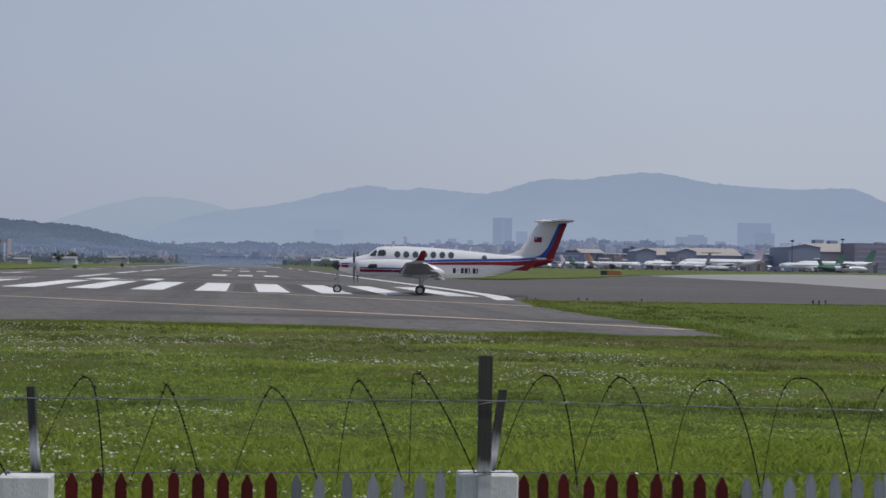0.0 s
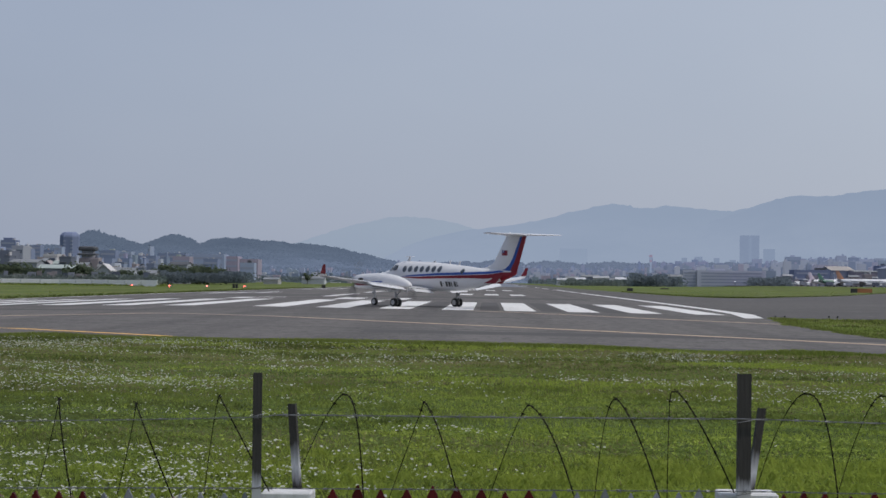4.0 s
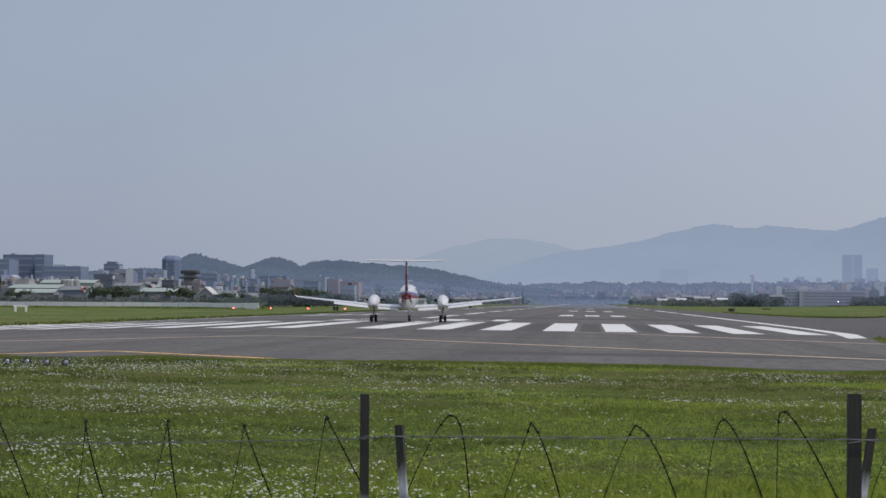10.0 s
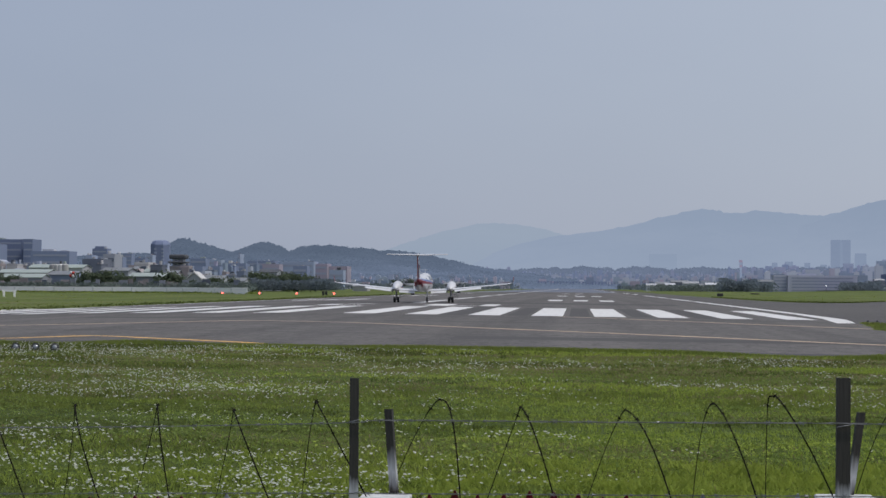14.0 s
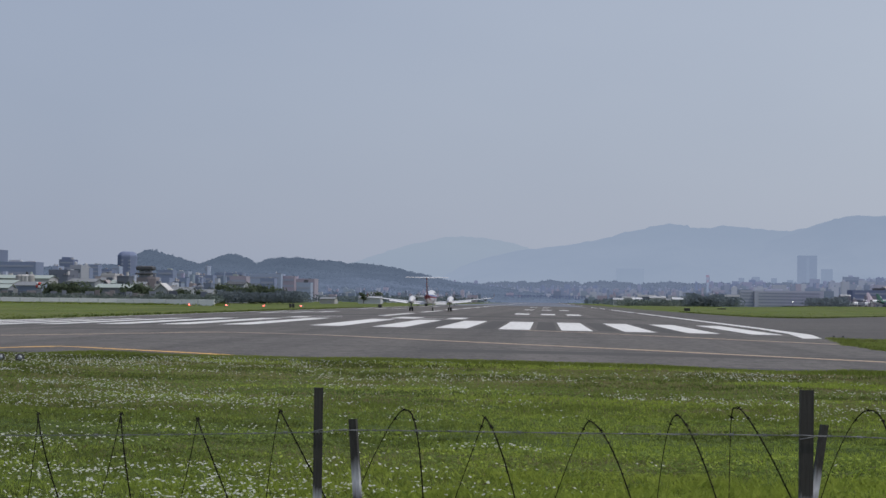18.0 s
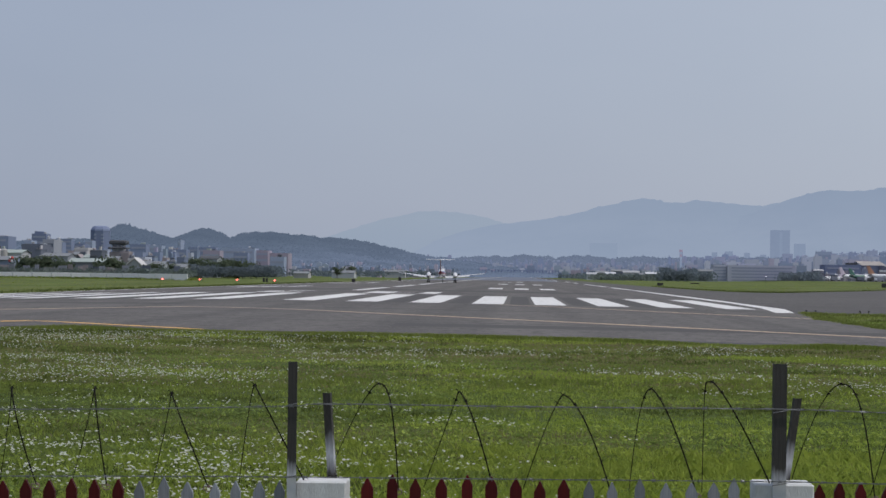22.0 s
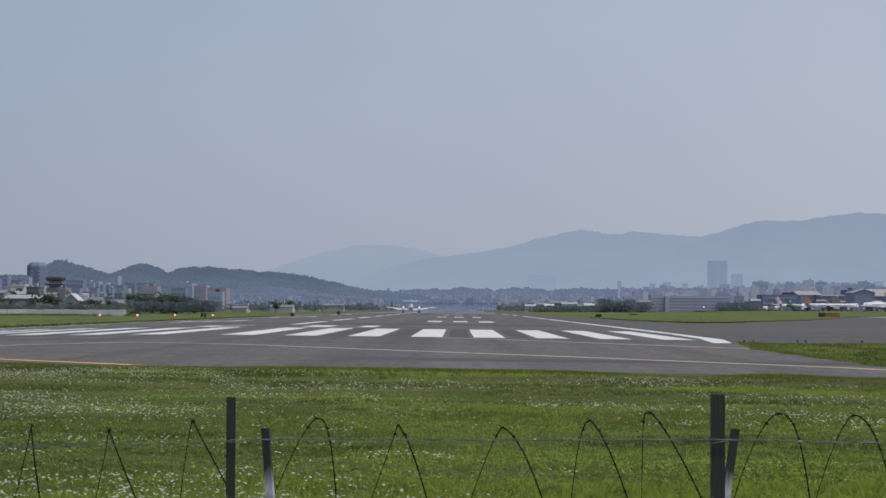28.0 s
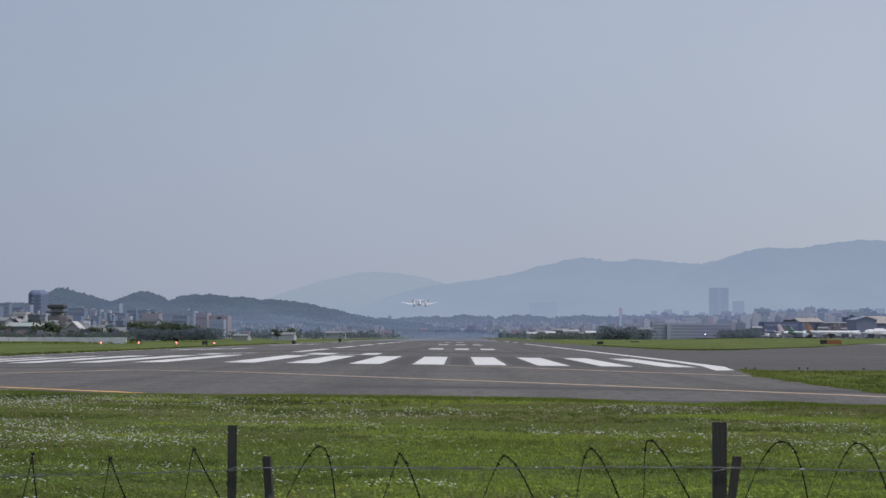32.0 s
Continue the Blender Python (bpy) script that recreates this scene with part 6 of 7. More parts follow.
def lamp_pod(u, y, z):
    """A round approach lamp on a short stalk."""
    x = far(u, y)
    p = thing("approach_lamp", "round glass approach lamp on a short stalk in the grass", "airfield light", "approach lamps", at=pose(x, y, lie(x) - 0.03))
    part("base", Geo().lathe([(-0.02, 0.09), (0.03, 0.08), (0.04, 0.03)], "z", (0, 0, 0), 12), BLACK, p, "dark round base")
    part("stalk", Geo().lathe([(0, 0.022), (z - 0.06, 0.022), (z - 0.03, 0.05)], "z", (0, 0, 0), 8), BLACK, p)
    tilt = pose(0, 0, z, -16, 0, 14)
    head = part("housing", Geo().lathe([(-0.05, 0.088), (0.0, 0.104), (0.08, 0.096), (0.17, 0.06), (0.19, 0.02)], "y", (0, 0, 0), 16), BLACK, p, "black lamp housing", 40, at=tilt)
    part("rim", Geo().lathe([(-0.070, 0.062), (-0.066, 0.094), (-0.045, 0.090)], "y", (0, 0, 0), 16), BLACK, head, "black lens ring", 40)
    part("lens", Geo().lathe([(-0.085, 0.012), (-0.080, 0.035), (-0.066, 0.058), (-0.05, 0.060)], "y", (0, 0, 0), 16), LENS_GLASS, head, "grey glass lens", 40)


LENS_GLASS = glass_material("grey_lens_glass", (0.20, 0.22, 0.25), 0.25)
for k, u in enumerate((-1083, -1046, -1010, -974, -939)):
    lamp_pod(u + 4, 47.6, 0.15)
for u, y in ((1030, 107.5), (1041, 107.3), (1053, 107.6), (508, 111.5), (524, 111.2), (602, 112.0), (617, 112.0), (716, 111.5)):
    k = 1.0 if u > 1000 else 0.6
    x = far(u, y)
    p = thing("edge_light", "small dark taxiway edge light", "airfield light", "taxiway edge lights", at=pose(x, y, lie(x)))
    part("stalk", Geo().lathe([(0, 0.025), (0.18 * k, 0.025)], "z", (0, 0, 0), 8), BLACK, p)
    part("cap", Geo().lathe([(0.15 * k, 0.030), (0.17 * k, 0.055), (0.24 * k, 0.05), (0.27 * k, 0.03)], "z", (0, 0, 0), 10), BLACK, p)


def radome():
    y = 765
    p = thing("radar_dome", "white radar dome on a grey block", "radar dome", at=pose(far(-1092, y), y, 0))
    c, r = high(70.5, y), 20 * y / SPAN
    part("dome", Geo().lathe([(c - r * 0.86, r * 0.5)] + [(c + r * math.sin(a), r * math.cos(a)) for a in [radians(d) for d in range(-55, 90, 12)]] + [(c + r, 0.02)], "z", (0, 0, 0), 24), WHITEWASH, p, "white ribbed dome", 60)
    part("block", Geo().box((0, 0, (c - r * 0.86) / 2), (r * 2.0, 6, c - r * 0.86 + 0.4), 0.05), HOUSE[3], p)
    part("gallery", Geo().box((r * 1.15, 0, c - r * 1.5), (r * 0.5, 4, 1.2), 0.05), HOUSE[0], p)


radome()


def marker_ball():
    y = 620
    p = thing("obstacle_ball", "red and white obstacle marker on a mast", "marker", at=pose(far(-904, y), y, 0))
    part("mast", Geo().lathe([(-0.3, 0.06), (3.6, 0.06)], "z", (0, 0, 0), 8), GREY_PAINT, p)
    red = material("marker_red", (0.55, 0.06, 0.04), (0.45, 0.05, 0.04), 2, 0.5)
    for sx, z, m, lab in ((-0.25, 4.1, red, "red half"), (0.4, 4.9, red, "red half"), (0.35, 3.95, WHITEWASH, "white half"), (-0.25, 4.95, WHITEWASH, "white half")):
        part("ball", Geo().lathe([(z - 0.48, 0.05), (z - 0.35, 0.36), (z, 0.5), (z + 0.35, 0.36), (z + 0.48, 0.05)], "z", (sx, 0, 0), 12), m, p, lab, 60)


marker_ball()
for k in range(4):
    y = 694
    solid("storage_tank", Geo().lathe([(-0.3, 1.25), (high(34, y), 1.25), (high(36, y), 0.9), (high(36.5, y), 0.1)], "z", (far(-934 + k * 7.0, y), y - 3, 0), 14), HOUSE[5], "upright pale storage tank behind a shed", "tank", "storage tanks", smooth=40)
for u, v in ((988, 50), (1081, 54)):
    y = 1350
    p = thing("apron_light_mast", "tall dark apron floodlight mast", "light mast", "apron masts", at=pose(far(u, y), y, STAND))
    part("mast", Geo().lathe([(0, 0.26), (high(v, y), 0.17)], "z", (0, 0, 0), 8), STEEL, p)
    part("lamp_head", Geo().box((0, 0, high(v, y) + 0.6), (2.2, 0.8, 1.1), 0.1), STEEL, p)


def obstacle_tower(u, y, v0, v1):
    """A slim tower painted in red and white bands, haze put into their glowing colours."""
    p = thing("obstacle_tower", "slim hazy tower with red and white painted bands", "tower", at=pose(far(u, y), y, -0.5))
    red = distance_material("hazed_tower_red", (0.258, 0.222, 0.312), (0.262, 0.226, 0.316), 20, 60, (0.240, 0.210, 0.300), 0.1, 0.5)
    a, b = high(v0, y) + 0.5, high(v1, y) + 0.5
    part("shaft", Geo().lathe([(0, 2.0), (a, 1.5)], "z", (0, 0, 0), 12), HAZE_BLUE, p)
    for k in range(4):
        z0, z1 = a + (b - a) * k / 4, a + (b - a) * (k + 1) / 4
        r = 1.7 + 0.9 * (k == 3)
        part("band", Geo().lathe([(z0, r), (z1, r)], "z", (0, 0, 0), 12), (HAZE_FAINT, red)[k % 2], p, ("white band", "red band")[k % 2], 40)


obstacle_tower(287, 3300, 33, 50)


def floodlight(u, v, y):
    """A bright lamp on a short pole."""
    p = thing("floodlight", "bright white lamp on a short pole", "light", at=pose(far(u, y), y, -0.3))
    z = high(v, y) + 0.3
    part("pole", Geo().lathe([(0, 0.08), (z, 0.06)], "z", (0, 0, 0), 8), STEEL, p)
    part("lamp", Geo().lathe([(-0.15, 0.06), (-0.1, 0.17), (0.1, 0.14)], "y", (0, 0, z), 12), WHITE_LAMP, p, "glowing white lamp")


floodlight(436, 4.5, 1000)


def white_barrier(u, y, w, h, label):
    """A white painted trestle on two legs."""
    p = thing("barrier", label, "barrier", "white barriers", at=pose(far(u, y), y, lie(far(u, y)) - 0.03))
    part("board", Geo().box((0, 0, h * 0.86), (w, 0.12, h * 0.26), 0.01), WALL_WHITE, p)
    for sx in (-0.36, 0.38):
        part("leg", Geo().box((sx * w, 0, h * 0.38), (w * 0.13, 0.3, h * 0.78), 0.01), WALL_WHITE, p)


white_barrier(-1018, 362, 2.5, 1.15, "white painted trestle barrier in the grass")
white_barrier(-1090, 372, 0.9, 2.2, "tall white painted board stand in the grass")


def end_barrier():
    """The row of lamp stands and railing past the far runway end."""
    y = 2620
    p = thing("runway_end_railing", "blue-grey railing of lamp stands past the far runway end", "railing", at=pose(0, y, -0.3))
    for z in (1.6, 5.0, 8.6):
        part("rail", Geo().box((far(85, y), 0, z), (far(310, y), 0.3, 0.6)), END_RAIL, p)
    for k in range(56):
        part("stand", Geo().box((far(-68 + k * 5.6, y), 0, 4.5), (1.6, 0.5, 9.2)), END_RAIL, p)


end_barrier()


# ---- parked airliners ----
def ring_at(x, zc, ry, rz, n=14, y=0.0):
    return [(x, y + ry * math.cos(2 * math.pi * j / n), zc + rz * math.sin(2 * math.pi * j / n)) for j in range(n)]


def wing_geo(root, tip, thick=0.11):
    """A wing panel between two sections: (leading x, trailing x, y, z)."""
    rings = []
    for lead, trail, y, z in (root, tip):
        c = lead - trail
        prof = ((0, 0), (0.06, 0.5), (0.3, 1.0), (0.6, 0.75), (1.0, 0.06), (1.0, -0.06), (0.6, -0.35), (0.3, -0.5), (0.06, -0.4))
        rings.append([(lead - c * a, y, z + c * thick * 0.5 * b) for a, b in prof])
    return Geo().loft(rings)


def fin_geo(low, top, thick=0.10, y=0.0):
    """An upright fin between two sections: (leading x, trailing x, z)."""
    rings = []
    for lead, trail, z in (low, top):
        c = lead - trail
        prof = ((0, 0), (0.12, 0.5), (0.4, 0.9), (0.8, 0.4), (1.0, 0.05), (1.0, -0.05), (0.8, -0.4), (0.4, -0.9), (0.12, -0.5))
        rings.append([(lead - c * a, y + c * thick * 0.5 * b, z) for a, b in prof])
    return Geo().loft(rings)


def airliner(u, y, heading, length, fin_mat, label, kind="jet", white=None, rear=None):
    """A parked airliner, nose along +x before it is turned; its middle stands at the bearing u."""
    white = white or JET_WHITE
    k = length / 38.0
    p = thing("airliner", label, "airliner", "parked airliners", at=pose(far(u, y), y, STAND + 0.01, 0, 0, heading))
    r = 1.9 * k if kind != "prop" else 1.95 * k
    zc = (3.3 if kind != "prop" else 3.0) * k
    L = length / 2
    part("fuselage", Geo().loft([ring_at(L, zc - 0.3 * k, 0.1, 0.1), ring_at(L - 0.9 * k, zc - 0.2 * k, r * 0.5, r * 0.5), ring_at(L - 2.8 * k, zc, r * 0.88, r * 0.88), ring_at(L - 5 * k, zc, r, r), ring_at(-L * 0.42, zc, r, r),
                                 ring_at(-L * 0.7, zc + 0.5 * k, r * 0.7, r * 0.72), ring_at(-L + 0.5, zc + 1.1 * k, r * 0.2, r * 0.3)]), white, p, smooth=50)
    if rear:
        part("rear_skin", Geo().loft([ring_at(-L * 0.30, zc, r * 1.012, r * 1.012), ring_at(-L * 0.42, zc, r * 1.012, r * 1.012), ring_at(-L * 0.7, zc + 0.5 * k, r * 0.715, r * 0.735), ring_at(-L + 0.45, zc + 1.1 * k, r * 0.21, r * 0.31)]), rear, p, "green painted rear fuselage", 50)
    part("cockpit_window", Geo().box((L - 2.2 * k, 0, zc + 0.75 * k), (0.9 * k, 2.4 * k, 0.5 * k), 0.1), PANE, p)
    for s in (-1, 1):
        part("window_band", Geo().box((length * 0.05, s * (r * 0.985), zc + 0.45 * k), (length * 0.56, 0.05, 0.26 * k)), BLADE_GREY, p, "faint row of cabin windows")
        if kind == "prop":
            part("wing", wing_geo((1.6 * k, -1.6 * k, s * 0.5, zc + 1.9 * k), (0.8 * k, -0.8 * k, s * 17 * k, zc + 2.1 * k)), white, p, smooth=50)
            part("engine", Geo().lathe([(-2.2 * k, 0.2 * k), (-1 * k, 0.75 * k), (3.6 * k, 0.7 * k), (4.3 * k, 0.3 * k)], "x", (0, s * 5.2 * k, zc + 1.4 * k), 12), TAIL_NAVY, p, smooth=50)
            part("propeller", Geo().box((4.2 * k, s * 5.2 * k, zc + 1.4 * k), (0.1, 0.35 * k, 5.2 * k)).box((4.2 * k, s * 5.2 * k, zc + 1.4 * k), (0.1, 5.2 * k, 0.35 * k)), BLACK, p)
        else:
            part("wing", wing_geo((3.2 * k, -3.6 * k, s * 1.2 * k, zc - 1.1 * k), (-4.2 * k, -5.8 * k, s * 16.5 * k, zc + 0.2 * k)), white, p, smooth=50)
            if kind == "jet":
                part("engine", Geo().lathe([(-1.6 * k, 0.5 * k), (0.5 * k, 1.05 * k), (2.4 * k, 1.1 * k), (2.7 * k, 0.95 * k)], "x", (1.6 * k, s * 5.4 * k, zc - 1.75 * k), 14), GREY_PAINT, p, smooth=50)
            else:
                part("engine", Geo().lathe([(-2.8 * k, 0.45 * k), (-1 * k, 0.85 * k), (2.2 * k, 0.9 * k), (2.6 * k, 0.75 * k)], "x", (-L * 0.62, s * 2.6 * k, zc + 0.9 * k), 14), TAIL_NAVY, p, smooth=50)
        if kind == "jet":
            part("tailplane", wing_geo((-L + 4.8 * k, -L + 1.4 * k, s * 0.5, zc + 1.1 * k), (-L + 1.2 * k, -L - 0.3 * k, s * 6.8 * k, zc + 1.9 * k)), white, p, smooth=50)
        else:
            part("tailplane", wing_geo((-L + 2.0 * k, -L - 1.0 * k, 0.0, zc + 7.0 * k), (-L + 0.7 * k, -L - 1.0 * k, s * 6.4 * k, zc + 7.1 * k), 0.30), TAIL_NAVY if kind == "rear" else white, p, smooth=50)
        part("main_wheel", Geo().lathe([(-0.35 * k, 0.4 * k), (-0.25 * k, 0.62 * k), (0.25 * k, 0.62 * k), (0.35 * k, 0.4 * k)], "y", (-1.5 * k, s * 2.8 * k, 0.62 * k), 12), TYRE, p)
        part("main_strut", Geo().lathe([(0.6 * k, 0.16 * k), (zc - 0.9 * k, 0.2 * k)], "z", (-1.5 * k, s * 2.6 * k, 0), 8), GREY_PAINT, p)
    part("nose_wheel", Geo().lathe([(-0.25 * k, 0.3 * k), (-0.2 * k, 0.42 * k), (0.2 * k, 0.42 * k), (0.25 * k, 0.3 * k)], "y", (L - 4.5 * k, 0, 0.42 * k), 12), TYRE, p)
    part("nose_strut", Geo().lathe([(0.4 * k, 0.12 * k), (zc - 1.2 * k, 0.14 * k)], "z", (L - 4.5 * k, 0, 0), 8), GREY_PAINT, p)
    top = zc + (7.2 if kind == "jet" else 7.1) * k
    part("fin", fin_geo((-L + 6.4 * k, -L + 1.6 * k, zc + 1.2 * k), (-L + 2.0 * k, -L - 0.2 * k, top)), fin_mat, p, smooth=50)
    return p


TAIL_DEEP = material("deep_green_airliner_paint", (0.05, 0.13, 0.10), (0.045, 0.11, 0.09), 0.3, 0.5, 0.0)
airliner(662, 1390, 0, 36.5, TAIL_ORANGE, "white airliner with an orange tail parked on the apron")
airliner(620, 1420, 12, 31, TAIL_GREEN, "white airliner with a green tail and green rear", rear=TAIL_GREEN)
airliner(602, 1445, 25, 34, TAIL_PINK, "white airliner with a pale lavender tail")
airliner(547, 1400, 205, 22, TAIL_PINK, "small white airliner with a pale lavender tail")
airliner(748, 1275, 229, 40, TAIL_NAVY, "white rear-engined airliner with a dark high tail", "rear")
airliner(810, 1270, 229, 40, TAIL_NAVY, "white rear-engined airliner with a dark high tail", "rear")
airliner(860, 1450, 180, 60, TAIL_PINK, "long white wide-body airliner with a pale pink tail")
airliner(857, 1248, 176, 20, JET_WHITE, "small white business jet parked before a wide-body", "rear")
airliner(1025, 1300, 180, 43, TAIL_GREEN, "white airliner with a green tail", rear=TAIL_GREEN)
airliner(1068, 1400, 180, 56, TAIL_GREEN, "white airliner with a green tail")
commuter = airliner(1081, 1250, 0, 31, TAIL_GREEN, "white turboprop airliner with a green rear and tail", "prop", rear=TAIL_DEEP)
part("landing_lamp", Geo().lathe([(-0.2, 0.1), (-0.12, 0.28), (0, 0.3)], "y", (3.6, -3.9, 3.2), 10), WHITE_LAMP, commuter, "bright white landing lamp")


def service_truck(u, y, turn, body, label):
    p = thing("service_truck", label, "truck", "apron vehicles", at=pose(far(u, y), y, STAND + 0.01, 0, 0, turn))
    part("cargo_box", Geo().box((-0.9, 0, 1.75), (4.0, 2.1, 2.1), 0.08), body, p)
    part("cab", Geo().box((2.0, 0, 1.35), (1.6, 2.0, 1.5), 0.2), JET_WHITE, p)
    part("windscreen", Geo().box((2.82, 0, 1.65), (0.06, 1.7, 0.6)), PANE, p)
    for x in (-2.0, 1.9):
        for sy in (-1, 1):
            part("wheel", Geo().lathe([(-0.14, 0.25), (-0.1, 0.42), (0.1, 0.42), (0.14, 0.25)], "y", (x, sy * 0.95, 0.42), 12), TYRE, p)


yard = random.Random(5)
for k in range(13):
    service_truck(556 + k * 43 + yard.uniform(-10, 10), 1250 + yard.uniform(-6, 60), yard.choice((0, 180, 20, 160)), yard.choice((JET_WHITE, HOUSE[4], HOUSE[2], HOUSE[1], TAN)), "small apron service truck beside the airliners")

# ---- the twin turboprop that lines up and takes off ----
# nose along +x, left wing along +y, origin on the ground between the main wheels
# station, belly, roof, half width, height of the widest line
HULL = [(5.22, 1.58, 1.74, 0.06, 1.66), (5.05, 1.46, 1.88, 0.19, 1.66), (4.75, 1.32, 2.00, 0.33, 1.64), (4.2, 1.16, 2.12, 0.48, 1.62), (3.6, 1.06, 2.24, 0.58, 1.62), (3.15, 1.02, 2.36, 0.64, 1.66),
        (2.55, 1.00, 2.78, 0.70, 1.80), (2.1, 1.00, 2.85, 0.73, 1.86), (1.0, 0.99, 2.85, 0.75, 1.88), (-0.5, 0.99, 2.80, 0.75, 1.88), (-2.0, 1.00, 2.70, 0.74, 1.86), (-3.4, 1.05, 2.58, 0.68, 1.84),
        (-4.5, 1.22, 2.47, 0.57, 1.86), (-5.6, 1.44, 2.40, 0.43, 1.93), (-6.6, 1.66, 2.36, 0.29, 2.02), (-7.35, 1.86, 2.32, 0.15, 2.10), (-7.75, 2.02, 2.22, 0.04, 2.12)]


def hull_at(x):
    if x >= HULL[0][0]:
        return HULL[0][1:]
    for a, b in zip(HULL, HULL[1:]):
        if b[0] <= x <= a[0]:
            f = (a[0] - x) / (a[0] - b[0])
            f = f * f * (3 - 2 * f) * 0.3 + f * 0.7
            return tuple(p + (q - p) * f for p, q in zip(a[1:], b[1:]))
    return HULL[-1][1:]


def hull_side(x, z, off=0.0):
    """Half width of the hull at a station and height."""
    lo, hi, w, zm = hull_at(x)
    if z >= zm:
        t = min(1.0, (z - zm) / max(0.01, hi - zm))
    else:
        t = min(1.0, (zm - z) / max(0.01, zm - lo))
    return w * max(0.0, 1 - t ** 2.3) ** (1 / 2.1) + off


def hull_ring(x, n=40):
    lo, hi, w, zm = hull_at(x)
    pts = []
    for j in range(n):
        a = 2 * math.pi * j / n
        c, s = math.cos(a), math.sin(a)
        z = zm + (hi - zm if s > 0 else zm - lo) * s
        pts.append((x, math.copysign(hull_side(x, z), c) if abs(c) > 1e-6 else 0.0, z))
    return pts


def hull_patch(outline, side, off=0.012):
    """A flat-drawn outline of (x, z) pairs laid on one side of the hull, as a fan about its middle."""
    g = Geo()
    cx, cz = sum(p[0] for p in outline) / len(outline), sum(p[1] for p in outline) / len(outline)
    n = len(outline)
    g.v.append((cx, side * (hull_side(cx, cz) + off), cz))
    for f, o in ((0.35, off), (0.7, off), (1.0, off), (1.0, -0.02)):
        for x, z in outline:
            x, z = cx + (x - cx) * f, cz + (z - cz) * f
            g.v.append((x, side * (hull_side(x, z) + o), z))
    for j in range(n):
        i = (j + 1) % n
        g.f.append((0, 1 + j, 1 + i))
        for r in range(3):
            g.f.append((1 + r * n + j, 1 + (r + 1) * n + j, 1 + (r + 1) * n + i, 1 + r * n + i))
    return g


def hull_band(xs, low, high_, side, off=0.008):
    """A painted band along the hull between two heights that are functions of the station."""
    g = Geo()
    rows = 4
    for x in xs:
        for k in range(rows):
            z = low(x) + (high_(x) - low(x)) * k / (rows - 1)
            g.v.append((x, side * (hull_side(x, z) + off), z))
    for i in range(len(xs) - 1):
        for k in range(rows - 1):
            a = i * rows + k
            g.f.append((a, a + 1, a + rows + 1, a + rows))
    return g


def oval(x, z, w, h, n=16):
    return [(x + w / 2 * math.cos(2 * math.pi * j / n), z + h / 2 * math.sin(2 * math.pi * j / n)) for j in range(n)]


def lerp_table(table):
    def f(x):
        for (xa, za), (xb, zb) in zip(table, table[1:]):
            if xb <= x <= xa:
                return za + (zb - za) * (xa - x) / (xa - xb)
        return table[0][1] if x > table[0][0] else table[-1][1]
    return f


plane = thing("turboprop_aircraft", "white twin turboprop aircraft with blue and red stripes", "aircraft")
stations = [5.22, 5.05, 4.75, 4.45, 4.2, 3.9, 3.6, 3.35, 3.15, 2.95, 2.75, 2.55, 2.3, 2.1, 1.6, 1.0, 0.3, -0.5, -1.2, -2.0, -2.7, -3.4, -4.0, -4.5, -5.1, -5.6, -6.1, -6.6, -7.0, -7.35, -7.75]
hull = part("fuselage", Geo().loft([hull_ring(x) for x in stations]), CREAM, plane, smooth=60)
part("radome", Geo().loft([ring_at(5.30, 1.66, 0.02, 0.02), ring_at(5.26, 1.66, 0.09, 0.10), ring_at(5.14, 1.66, 0.17, 0.18), ring_at(5.0, 1.66, 0.25, 0.27), ring_at(4.86, 1.655, 0.305, 0.325)]), BLACK, plane, "black nose cap", 60)
blue_lo, blue_hi = lerp_table([(1.6, 1.88), (0.0, 1.92), (-2.0, 1.98), (-4.5, 2.04), (-6.0, 2.10), (-6.9, 2.20)]), lerp_table([(1.6, 1.90), (0.6, 2.00), (-2.0, 2.13), (-4.5, 2.19), (-6.0, 2.24), (-6.9, 2.34)])
red_lo, red_hi = lerp_table([(1.6, 1.84), (0.0, 1.755), (-2.0, 1.785), (-4.5, 1.815), (-5.6, 1.79), (-6.9, 1.88), (-7.6, 2.02)]), lerp_table([(1.6, 1.86), (0.0, 1.885), (-2.0, 1.945), (-4.5, 2.005), (-6.0, 2.07), (-6.9, 2.185), (-7.6, 2.2)])
run = [1.6 - 0.25 * k for k in range(35)]
